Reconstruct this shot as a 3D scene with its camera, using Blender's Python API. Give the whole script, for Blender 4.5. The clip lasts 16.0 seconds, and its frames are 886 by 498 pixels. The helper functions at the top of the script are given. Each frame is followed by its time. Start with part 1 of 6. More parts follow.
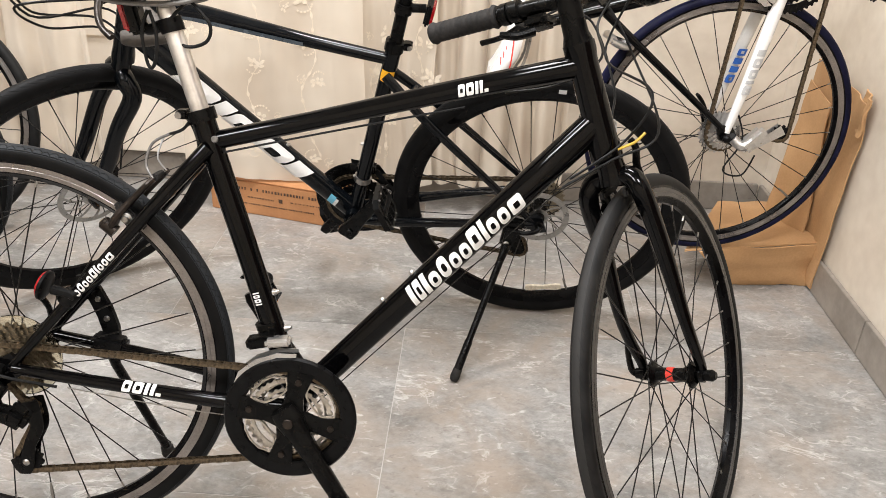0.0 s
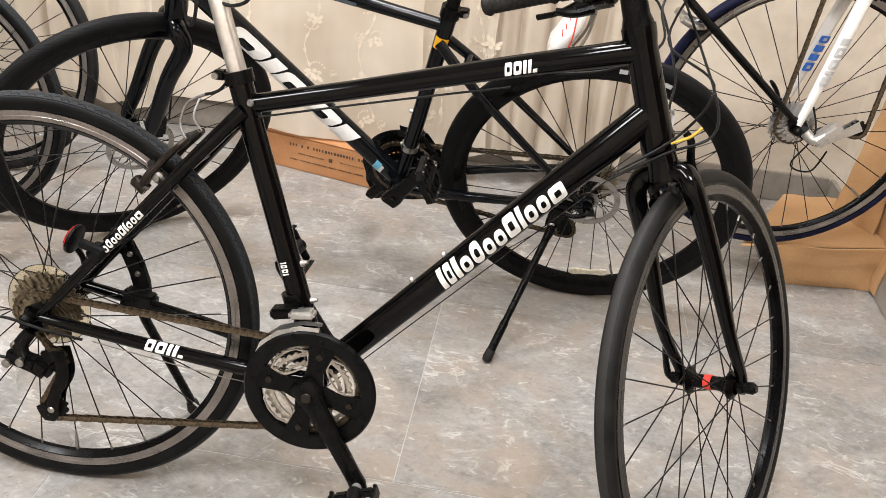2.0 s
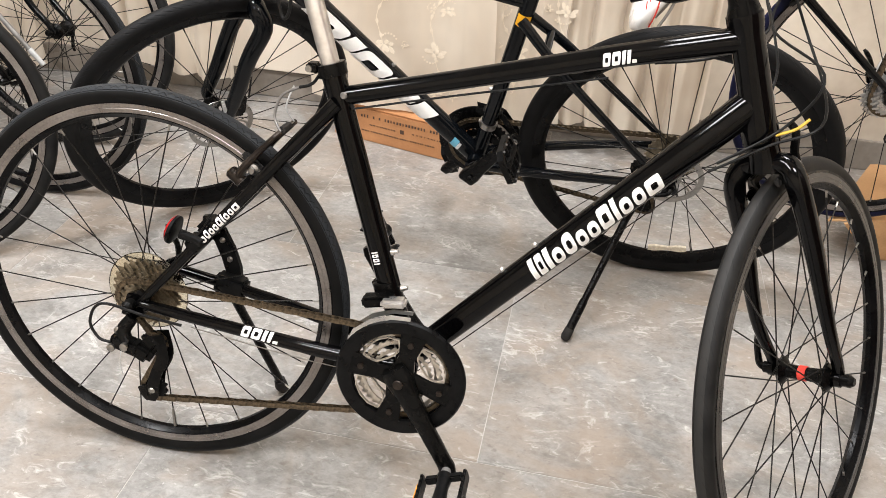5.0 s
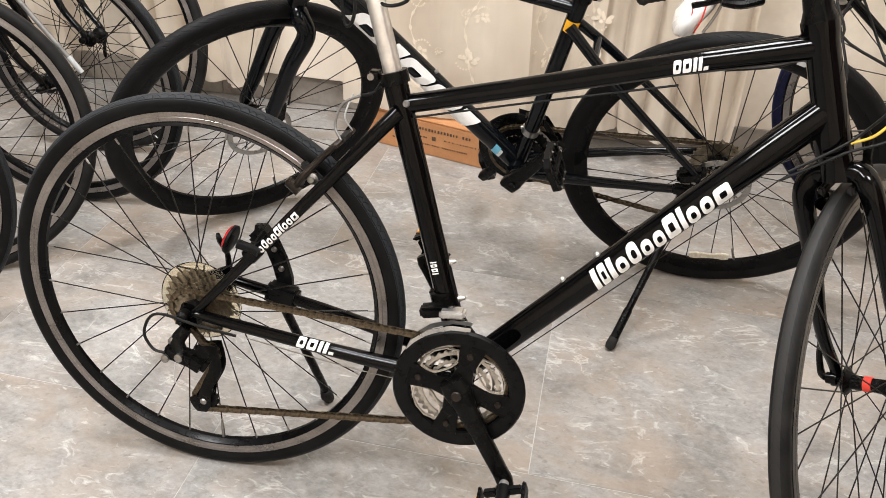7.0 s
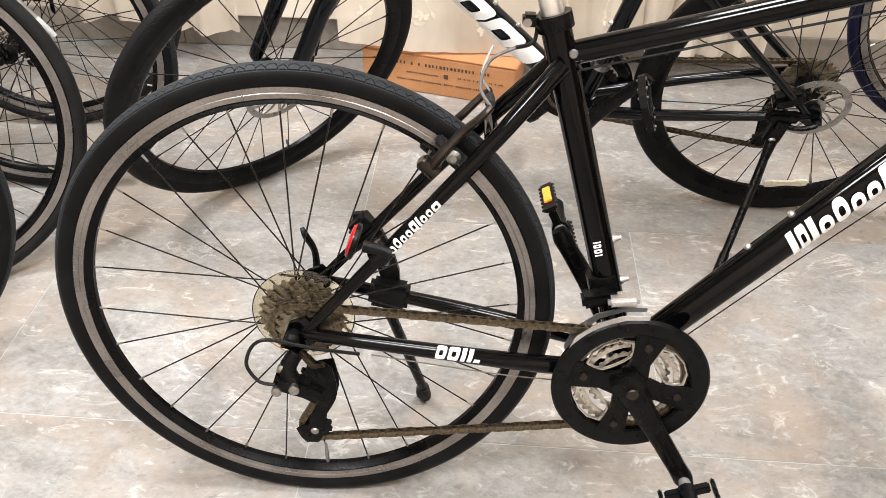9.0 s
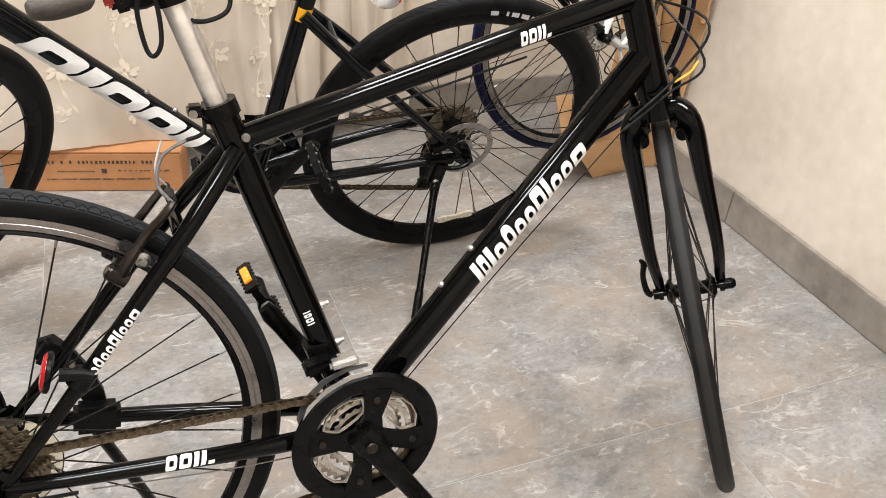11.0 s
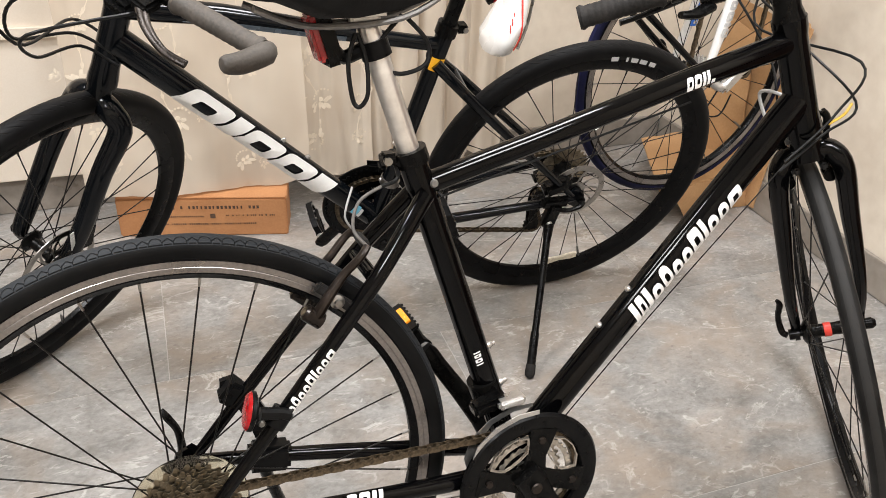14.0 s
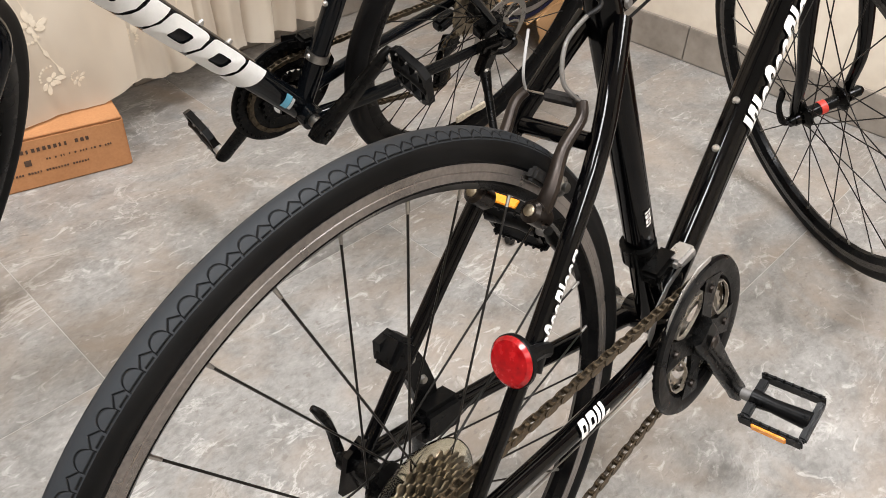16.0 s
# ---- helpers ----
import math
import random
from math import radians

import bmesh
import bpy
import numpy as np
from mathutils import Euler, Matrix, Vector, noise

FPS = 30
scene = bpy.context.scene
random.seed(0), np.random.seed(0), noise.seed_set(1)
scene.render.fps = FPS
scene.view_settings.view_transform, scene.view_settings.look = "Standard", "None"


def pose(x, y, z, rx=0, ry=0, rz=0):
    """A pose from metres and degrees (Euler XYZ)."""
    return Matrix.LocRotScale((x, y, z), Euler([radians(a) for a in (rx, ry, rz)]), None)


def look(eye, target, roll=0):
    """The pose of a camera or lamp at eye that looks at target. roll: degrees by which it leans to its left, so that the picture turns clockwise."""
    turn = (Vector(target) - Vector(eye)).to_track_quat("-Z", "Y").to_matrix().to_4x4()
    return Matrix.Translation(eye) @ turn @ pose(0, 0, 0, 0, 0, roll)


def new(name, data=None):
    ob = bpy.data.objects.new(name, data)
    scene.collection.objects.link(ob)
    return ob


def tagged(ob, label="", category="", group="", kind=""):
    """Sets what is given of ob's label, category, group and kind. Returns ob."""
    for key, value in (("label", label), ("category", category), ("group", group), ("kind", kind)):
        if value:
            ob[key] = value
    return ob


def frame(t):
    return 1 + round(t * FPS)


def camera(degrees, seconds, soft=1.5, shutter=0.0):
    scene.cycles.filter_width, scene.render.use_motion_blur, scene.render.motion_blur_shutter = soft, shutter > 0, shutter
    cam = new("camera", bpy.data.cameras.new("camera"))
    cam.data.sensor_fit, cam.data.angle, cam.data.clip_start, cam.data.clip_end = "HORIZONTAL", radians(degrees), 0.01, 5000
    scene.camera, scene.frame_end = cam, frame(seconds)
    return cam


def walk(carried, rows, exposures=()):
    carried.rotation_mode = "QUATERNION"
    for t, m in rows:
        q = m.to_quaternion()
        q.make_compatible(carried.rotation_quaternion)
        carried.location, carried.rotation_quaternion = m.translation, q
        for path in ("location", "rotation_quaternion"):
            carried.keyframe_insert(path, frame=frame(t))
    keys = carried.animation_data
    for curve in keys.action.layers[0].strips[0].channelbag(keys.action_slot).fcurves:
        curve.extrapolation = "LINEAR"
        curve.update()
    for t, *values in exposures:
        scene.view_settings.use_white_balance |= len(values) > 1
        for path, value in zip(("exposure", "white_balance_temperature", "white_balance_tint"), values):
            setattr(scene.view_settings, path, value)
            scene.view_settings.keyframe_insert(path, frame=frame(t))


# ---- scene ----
cam = camera(58.3, 16.0, soft=0.15)
PATH = [
    (0, (0.633, -1.004, 1.108), (0.704, 0.768, 0.182), 2.5),
    (0.5, (0.751, -1.091, 1.121), (0.707, 0.674, 0.182), 2.8),
    (1, (0.767, -1.072, 1.122), (0.68, 0.688, 0.175), 3.1),
    (1.5, (0.716, -0.994, 1.13), (0.64, 0.755, 0.163), 4.0),
    (2, (0.669, -0.942, 1.118), (0.6, 0.775, 0.095), 4.8),
    (2.5, (0.643, -0.928, 1.131), (0.533, 0.743, 0.037), 4.4),
    (3, (0.628, -0.926, 1.142), (0.453, 0.712, 0.007), 3.3),
    (3.5, (0.621, -0.934, 1.156), (0.383, 0.694, 0.019), 2.0),
    (4, (0.614, -0.93, 1.164), (0.348, 0.697, 0.032), 1.4),
    (4.5, (0.606, -0.924, 1.166), (0.376, 0.708, 0.033), 2.1),
    (4.7, (0.606, -0.922, 1.162), (0.406, 0.715, 0.03), 2.5),
    (6.8, (0.551, -0.91, 1.16), (0.381, 0.748, 0.054), 2.7),
    (7, (0.522, -0.914, 1.156), (0.318, 0.732, 0.037), 2.2),
    (7.5, (0.443, -0.856, 1.143), (0.172, 0.735, -0.038), 1.0),
    (8, (0.347, -0.742, 1.098), (0.089, 0.795, -0.156), 0.1),
    (8.2, (0.306, -0.716, 1.091), (0.088, 0.814, -0.179), 0.1),
    (10.3, (0.101, -0.714, 1.096), (0.614, 0.771, -0.141), 3.3),
    (10.5, (0.123, -0.716, 1.1), (0.72, 0.765, -0.105), 3.8),
    (11, (0.159, -0.715, 1.115), (0.937, 0.75, -0.002), 4.8),
    (11.5, (0.166, -0.707, 1.138), (1.067, 0.755, 0.112), 5.1),
    (12, (0.161, -0.715, 1.141), (1.124, 0.735, 0.156), 5.4),
    (12.5, (0.15, -0.719, 1.137), (1.121, 0.722, 0.148), 5.4),
    (13, (0.127, -0.722, 1.126), (1.039, 0.735, 0.103), 5.2),
    (13.5, (0.07, -0.718, 1.117), (0.877, 0.784, 0.072), 4.4),
    (14, (-0.011, -0.66, 1.118), (0.709, 0.894, 0.084), 2.8),
    (14.5, (-0.103, -0.45, 1.044), (0.718, 1.031, -0.021), 1.3),
    (15, (-0.187, -0.304, 0.988), (0.828, 0.995, -0.144), 1.4),
    (15.5, (-0.277, -0.207, 0.973), (0.91, 0.883, -0.211), 2.4),
    (16, (-0.31, -0.197, 0.963), (0.91, 0.774, -0.289), 2.8),
]
walk(cam, [(t, look(*p)) for t, *p in PATH],
     exposures=[(0, 0.15), (1.5, 0.12), (3.0, 0.34), (4.5, 0.27), (7.0, 0.16), (7.5, 0.14), (8.0, 0.42), (8.2, 0.44), (10.3, 0.40), (11.0, 0.08), (12.0, -0.08), (12.5, -0.10), (13.0, -0.02), (14.0, 0.02), (14.5, 0.10), (16.0, 0.06)])


# ---- world, lamps, exposure ----
world = bpy.data.worlds.new("world")
scene.world = world
world.use_nodes = True
world.node_tree.nodes["Background"].inputs[0].default_value = (0.9, 0.85, 0.78, 1)
world.node_tree.nodes["Background"].inputs[1].default_value = 0.02
scene.view_settings.exposure = 0.0


def area_lamp(name, at, size, watts, colour):
    data = bpy.data.lights.new(name, "AREA")
    data.shape, data.size, data.size_y = "RECTANGLE", size[0], size[1]
    data.energy, data.color = watts, colour
    ob = new(name, data)
    ob.matrix_world = look(at, (at[0], at[1], 0))
    return ob


LAMP_COLOUR = (0.99, 0.99, 1.0)
# no lamp is in view; four panels are assumed for the soft overhead light
LAMPS = [(0.75, 0.45), (0.75, -1.15), (-1.05, 0.45), (-1.05, -1.15)]
for lx, ly in LAMPS:
    area_lamp("assumed_panel_light", (lx, ly, 2.74), (0.58, 0.58), 55, LAMP_COLOUR)


# ---- materials ----
def material(name):
    m = bpy.data.materials.new(name)
    m.use_nodes = True
    return m, m.node_tree.nodes, m.node_tree.links, m.node_tree.nodes["Principled BSDF"]


def ramp(nodes, stops):
    r = nodes.new("ShaderNodeValToRGB")
    e = r.color_ramp.elements
    while len(e) < len(stops):
        e.new(0.5)
    for k, (p, c) in zip(e, stops):
        k.position, k.color = p, (*c, 1)
    return r


def surface(name, dark, light, rough=0.5, metal=0.0, scale=30.0, bump=0.0, fine=250.0, rough_var=0.12, coat=0.0, trans=0.0, spec=0.5):
    """A surface whose colour wanders between two tones, with wear in the gloss and fine relief."""
    m, nodes, links, bsdf = material(name)
    pos = nodes.new("ShaderNodeTexCoord")
    n1 = nodes.new("ShaderNodeTexNoise")
    n1.inputs["Scale"].default_value, n1.inputs["Detail"].default_value = scale, 5
    n2 = nodes.new("ShaderNodeTexNoise")
    n2.inputs["Scale"].default_value, n2.inputs["Detail"].default_value = fine, 3
    for n in (n1, n2):
        links.new(pos.outputs["Object"], n.inputs["Vector"])
    mix = nodes.new("ShaderNodeMix")
    mix.data_type = "FLOAT"
    mix.inputs[0].default_value = 0.35
    links.new(n1.outputs["Fac"], mix.inputs[2])
    links.new(n2.outputs["Fac"], mix.inputs[3])
    r = ramp(nodes, [(0.32, dark), (0.68, light)])
    links.new(mix.outputs[0], r.inputs[0])
    links.new(r.outputs[0], bsdf.inputs["Base Color"])
    ra = nodes.new("ShaderNodeMapRange")
    ra.inputs["To Min"].default_value = max(0.02, rough - rough_var)
    ra.inputs["To Max"].default_value = min(1.0, rough + rough_var)
    ra.inputs["From Min"].default_value, ra.inputs["From Max"].default_value = 0.3, 0.7
    links.new(n1.outputs["Fac"], ra.inputs["Value"])
    links.new(ra.outputs[0], bsdf.inputs["Roughness"])
    bsdf.inputs["Metallic"].default_value = metal
    bsdf.inputs["Specular IOR Level"].default_value = spec
    bsdf.inputs["Coat Weight"].default_value = coat
    bsdf.inputs["Coat Roughness"].default_value = 0.06
    bsdf.inputs["Transmission Weight"].default_value = trans
    if bump:
        b = nodes.new("ShaderNodeBump")
        b.inputs["Strength"].default_value, b.inputs["Distance"].default_value = bump, 0.002
        links.new(n2.outputs["Fac"], b.inputs["Height"])
        links.new(b.outputs[0], bsdf.inputs["Normal"])
    return m


def floor_tile_material():
    m, nodes, links, bsdf = material("grey_marbled_tile")
    pos = nodes.new("ShaderNodeNewGeometry")
    rnd = nodes.new("ShaderNodeObjectInfo")
    shift = nodes.new("ShaderNodeVectorMath")
    shift.operation = "MULTIPLY_ADD"
    shift.inputs[1].default_value = (1, 1, 1)
    comb = nodes.new("ShaderNodeCombineXYZ")
    mul = nodes.new("ShaderNodeMath")
    mul.operation, mul.inputs[1].default_value = "MULTIPLY", 40.0
    links.new(rnd.outputs["Random"], mul.inputs[0])
    links.new(mul.outputs[0], comb.inputs[2])
    links.new(pos.outputs["Position"], shift.inputs[0])
    links.new(comb.outputs[0], shift.inputs[2])

    def noise_node(scale, detail, distortion=0.0, rough=0.55, stretch=None, turn=0.0):
        n = nodes.new("ShaderNodeTexNoise")
        n.inputs["Scale"].default_value, n.inputs["Detail"].default_value = scale, detail
        n.inputs["Distortion"].default_value, n.inputs["Roughness"].default_value = distortion, rough
        if stretch:
            mp = nodes.new("ShaderNodeMapping")
            mp.inputs["Scale"].default_value = stretch
            mp.inputs["Rotation"].default_value = (0, 0, turn)
            links.new(shift.outputs[0], mp.inputs[0])
            links.new(mp.outputs[0], n.inputs["Vector"])
        else:
            links.new(shift.outputs[0], n.inputs["Vector"])
        return n

    big = noise_node(2.6, 6, 0.6, 0.6, (1, 1.9, 1), 0.5)
    mid = noise_node(9, 8, 0.9, 0.65, (1, 1.6, 1), 0.7)
    base = ramp(nodes, [(0.33, (0.112, 0.108, 0.102)), (0.45, (0.198, 0.192, 0.183)), (0.54, (0.277, 0.268, 0.256)), (0.68, (0.405, 0.392, 0.375))])
    mixn = nodes.new("ShaderNodeMix")
    mixn.data_type, mixn.inputs[0].default_value = "FLOAT", 0.55
    links.new(big.outputs["Fac"], mixn.inputs[2])
    links.new(mid.outputs["Fac"], mixn.inputs[3])
    grain = noise_node(70, 6, 0.4, 0.7, (1, 1.5, 1), 0.6)
    mixg = nodes.new("ShaderNodeMix")
    mixg.data_type, mixg.inputs[0].default_value = "FLOAT", 0.34
    links.new(mixn.outputs[0], mixg.inputs[2])
    links.new(grain.outputs["Fac"], mixg.inputs[3])
    links.new(mixg.outputs[0], base.inputs[0])
    # brown clouds
    br = noise_node(4.6, 7, 0.8, 0.62)
    brr = ramp(nodes, [(0.43, (0, 0, 0)), (0.66, (0.68, 0.68, 0.68))])
    links.new(br.outputs["Fac"], brr.inputs[0])
    brown = nodes.new("ShaderNodeMix")
    brown.data_type = "RGBA"
    brown.blend_type = "MIX"
    links.new(brr.outputs[0], brown.inputs[0])
    links.new(base.outputs[0], brown.inputs[6])
    brown.inputs[7].default_value = (0.278, 0.222, 0.175, 1)
    # thin pale veins and flecks
    vein = noise_node(4.2, 8, 0.9, 0.62, (1, 1.9, 1), 0.6)
    dist = nodes.new("ShaderNodeMath")
    dist.operation, dist.inputs[1].default_value = "SUBTRACT", 0.5
    links.new(vein.outputs["Fac"], dist.inputs[0])
    ab = nodes.new("ShaderNodeMath")
    ab.operation = "ABSOLUTE"
    links.new(dist.outputs[0], ab.inputs[0])
    vr = ramp(nodes, [(0.0, (1, 1, 1)), (0.020, (0, 0, 0))])
    links.new(ab.outputs[0], vr.inputs[0])
    gate = noise_node(6, 3)
    gr = ramp(nodes, [(0.49, (0, 0, 0)), (0.65, (0.44, 0.44, 0.44))])
    links.new(gate.outputs["Fac"], gr.inputs[0])
    vm = nodes.new("ShaderNodeMath")
    vm.operation = "MULTIPLY"
    links.new(vr.outputs[0], vm.inputs[0])
    links.new(gr.outputs[0], vm.inputs[1])
    veined = nodes.new("ShaderNodeMix")
    veined.data_type = "RGBA"
    links.new(vm.outputs[0], veined.inputs[0])
    links.new(brown.outputs[2], veined.inputs[6])
    veined.inputs[7].default_value = (0.66, 0.64, 0.61, 1)
    fleck = noise_node(22, 7, 1.1, 0.62, (1, 2.0, 1), 0.9)
    fr = ramp(nodes, [(0.585, (0, 0, 0)), (0.70, (0.50, 0.50, 0.50))])
    links.new(fleck.outputs["Fac"], fr.inputs[0])
    flecked = nodes.new("ShaderNodeMix")
    flecked.data_type = "RGBA"
    links.new(fr.outputs[0], flecked.inputs[0])
    links.new(veined.outputs[2], flecked.inputs[6])
    flecked.inputs[7].default_value = (0.60, 0.585, 0.56, 1)
    # dark pits
    pit = noise_node(48, 4, 0.5, 0.6, (1, 1.7, 1), 0.6)
    pr = ramp(nodes, [(0.60, (0, 0, 0)), (0.70, (0.7, 0.7, 0.7))])
    links.new(pit.outputs["Fac"], pr.inputs[0])
    pitted = nodes.new("ShaderNodeMix")
    pitted.data_type = "RGBA"
    links.new(pr.outputs[0], pitted.inputs[0])
    links.new(flecked.outputs[2], pitted.inputs[6])
    pitted.inputs[7].default_value = (0.17, 0.15, 0.135, 1)
    links.new(pitted.outputs[2], bsdf.inputs["Base Color"])
    rr = nodes.new("ShaderNodeMapRange")
    rr.inputs["To Min"].default_value, rr.inputs["To Max"].default_value = 0.30, 0.52
    links.new(mid.outputs["Fac"], rr.inputs["Value"])
    links.new(rr.outputs[0], bsdf.inputs["Roughness"])
    b = nodes.new("ShaderNodeBump")
    b.inputs["Strength"].default_value, b.inputs["Distance"].default_value = 0.06, 0.002
    links.new(mid.outputs["Fac"], b.inputs["Height"])
    links.new(b.outputs[0], bsdf.inputs["Normal"])
    return m


def tyre_material(name, dark, light, scallop, depth=1.0):
    """Rubber; u of the map counts the blocks round the tyre, v is the height over the tread's middle line in cm."""
    m, nodes, links, bsdf = material(name)
    uv = nodes.new("ShaderNodeUVMap")
    uv.uv_map = "tread"
    sep = nodes.new("ShaderNodeSeparateXYZ")
    links.new(uv.outputs[0], sep.inputs[0])

    def calc(op, a, b=None, clamp=False):
        n = nodes.new("ShaderNodeMath")
        n.operation, n.use_clamp = op, clamp
        for k, v in enumerate((a, b)):
            if v is None:
                continue
            if isinstance(v, (int, float)):
                n.inputs[k].default_value = v
            else:
                links.new(v, n.inputs[k])
        return n.outputs[0]

    av = calc("MULTIPLY", calc("ABSOLUTE", sep.outputs[1]), 0.70 if scallop else 1.0)
    if scallop:
        # a row of D-shaped blocks on each shoulder, with notched ones between them
        ax = calc("ABSOLUTE", calc("SUBTRACT", calc("FRACT", sep.outputs[0]), 0.5))
        inside = calc("LESS_THAN", ax, 0.27)
        round_off = calc("SQRT", calc("SUBTRACT", 1.0, calc("POWER", calc("DIVIDE", ax, 0.27), 2.0), True))
        arc_line = calc("SUBTRACT", 1.00, calc("MULTIPLY", round_off, 0.58))
        notch_line = calc("SUBTRACT", 0.86, calc("MULTIPLY", calc("SUBTRACT", ax, 0.27), 1.5))
        line = calc("ADD", calc("MULTIPLY", inside, arc_line), calc("MULTIPLY", calc("SUBTRACT", 1.0, inside), notch_line))
        d1 = calc("ABSOLUTE", calc("SUBTRACT", av, line))
        d2 = calc("ADD", calc("ABSOLUTE", calc("SUBTRACT", av, 1.05)), calc("MULTIPLY", calc("LESS_THAN", calc("ABSOLUTE", calc("SUBTRACT", ax, 0.31)), 0.035), 0.5))
        d3 = calc("ADD", calc("MULTIPLY", calc("ABSOLUTE", calc("SUBTRACT", ax, 0.27)), 3.6), calc("MULTIPLY", calc("LESS_THAN", av, 0.80), 0.5))
        d = calc("MINIMUM", calc("MINIMUM", d1, d2), d3)
        groove = calc("SUBTRACT", 1.0, calc("DIVIDE", d, 0.085), True)
        groove = calc("MULTIPLY", groove, calc("LESS_THAN", av, 1.12))
        tread = calc("LESS_THAN", av, 1.16)
    else:
        slant = calc("ADD", calc("MULTIPLY", sep.outputs[0], 1.0), calc("MULTIPLY", av, 0.9))
        saw = calc("ABSOLUTE", calc("SUBTRACT", calc("FRACT", slant), 0.5))
        g = calc("SUBTRACT", 1.0, calc("DIVIDE", calc("SUBTRACT", 0.5, saw), 0.10), True)
        band = calc("MULTIPLY", calc("LESS_THAN", av, 1.3), calc("GREATER_THAN", av, 0.25))
        tread = calc("LESS_THAN", av, 0.62)
        groove = calc("MULTIPLY", g, band)
    geo = nodes.new("ShaderNodeTexCoord")
    n1 = nodes.new("ShaderNodeTexNoise")
    n1.inputs["Scale"].default_value, n1.inputs["Detail"].default_value = 22, 6
    links.new(geo.outputs["Object"], n1.inputs["Vector"])
    r = ramp(nodes, [(0.3, dark), (0.72, light)])
    links.new(n1.outputs["Fac"], r.inputs[0])
    dusty = nodes.new("ShaderNodeMix")
    dusty.data_type = "RGBA"
    links.new(calc("MULTIPLY", tread, 0.70), dusty.inputs[0])
    links.new(r.outputs[0], dusty.inputs[6])
    dusty.inputs[7].default_value = (0.030, 0.033, 0.037, 1) if scallop else (light[0] * 1.8, light[1] * 1.8, light[2] * 1.8, 1)
    cut = nodes.new("ShaderNodeMix")
    cut.data_type = "RGBA"
    links.new(calc("MULTIPLY", groove, depth), cut.inputs[0])
    links.new(dusty.outputs[2], cut.inputs[6])
    cut.inputs[7].default_value = (0.002, 0.002, 0.002, 1)
    links.new(cut.outputs[2], bsdf.inputs["Base Color"])
    bsdf.inputs["Roughness"].default_value = 0.55
    bsdf.inputs["Specular IOR Level"].default_value = 0.12
    b = nodes.new("ShaderNodeBump")
    b.inputs["Strength"].default_value, b.inputs["Distance"].default_value, b.invert = 0.8 * depth, 0.0015, True
    links.new(groove, b.inputs["Height"])
    links.new(b.outputs[0], bsdf.inputs["Normal"])
    return m


def curtain_material():
    m, nodes, links, bsdf = material("cream_sheer_fabric")
    geo = nodes.new("ShaderNodeTexCoord")
    n1 = nodes.new("ShaderNodeTexNoise")
    n1.inputs["Scale"].default_value = 5
    links.new(geo.outputs["Object"], n1.inputs["Vector"])
    r = ramp(nodes, [(0.3, (0.62, 0.525, 0.42)), (0.7, (0.77, 0.69, 0.58))])
    links.new(n1.outputs["Fac"], r.inputs[0])
    weave = nodes.new("ShaderNodeTexNoise")
    weave.inputs["Scale"].default_value, weave.inputs["Detail"].default_value = 420, 2
    links.new(geo.outputs["Object"], weave.inputs["Vector"])
    b = nodes.new("ShaderNodeBump")
    b.inputs["Strength"].default_value, b.inputs["Distance"].default_value = 0.25, 0.001
    links.new(weave.outputs["Fac"], b.inputs["Height"])
    links.new(r.outputs[0], bsdf.inputs["Base Color"])
    links.new(b.outputs[0], bsdf.inputs["Normal"])
    bsdf.inputs["Roughness"].default_value = 0.7
    bsdf.inputs["Sheen Weight"].default_value = 0.3
    tl = nodes.new("ShaderNodeBsdfTranslucent")
    links.new(r.outputs[0], tl.inputs["Color"])
    tp = nodes.new("ShaderNodeBsdfTransparent")
    m1, m2 = nodes.new("ShaderNodeMixShader"), nodes.new("ShaderNodeMixShader")
    m1.inputs[0].default_value, m2.inputs[0].default_value = 0.3, 0.14
    links.new(bsdf.outputs[0], m1.inputs[1])
    links.new(tl.outputs[0], m1.inputs[2])
    links.new(m1.outputs[0], m2.inputs[1])
    links.new(tp.outputs[0], m2.inputs[2])
    links.new(m2.outputs[0], nodes["Material Output"].inputs["Surface"])
    return m


def wood_material(name, dark, light):
    m, nodes, links, bsdf = material(name)
    geo = nodes.new("ShaderNodeTexCoord")
    mp = nodes.new("ShaderNodeMapping")
    mp.inputs["Scale"].default_value = (14, 14, 0.8)
    links.new(geo.outputs["Object"], mp.inputs[0])
    n1 = nodes.new("ShaderNodeTexNoise")
    n1.inputs["Scale"].default_value, n1.inputs["Detail"].default_value, n1.inputs["Distortion"].default_value = 3, 8, 1.2
    links.new(mp.outputs[0], n1.inputs["Vector"])
    r = ramp(nodes, [(0.35, dark), (0.65, light)])
    links.new(n1.outputs["Fac"], r.inputs[0])
    links.new(r.outputs[0], bsdf.inputs["Base Color"])
    bsdf.inputs["Roughness"].default_value = 0.4
    return m


M_TILE = floor_tile_material()
M_GROUT = surface("grey_grout", (0.34, 0.325, 0.305), (0.44, 0.425, 0.40), 0.8)
M_WALL = surface("cream_wall_paint", (0.56, 0.485, 0.40), (0.73, 0.66, 0.56), 0.45, scale=1.8, bump=0.06, fine=26)
M_CEILING = surface("white_ceiling_paint", (0.76, 0.74, 0.70), (0.80, 0.78, 0.75), 0.8, scale=2)
M_SKIRT = surface("grey_skirting_tile", (0.17, 0.147, 0.124), (0.31, 0.275, 0.238), 0.35, scale=7, fine=40)
M_PANEL = surface("cream_door_paint", (0.70, 0.62, 0.52), (0.76, 0.69, 0.60), 0.4, scale=3)
M_WOOD = wood_material("dark_brown_wood", (0.045, 0.018, 0.008), (0.11, 0.045, 0.02))
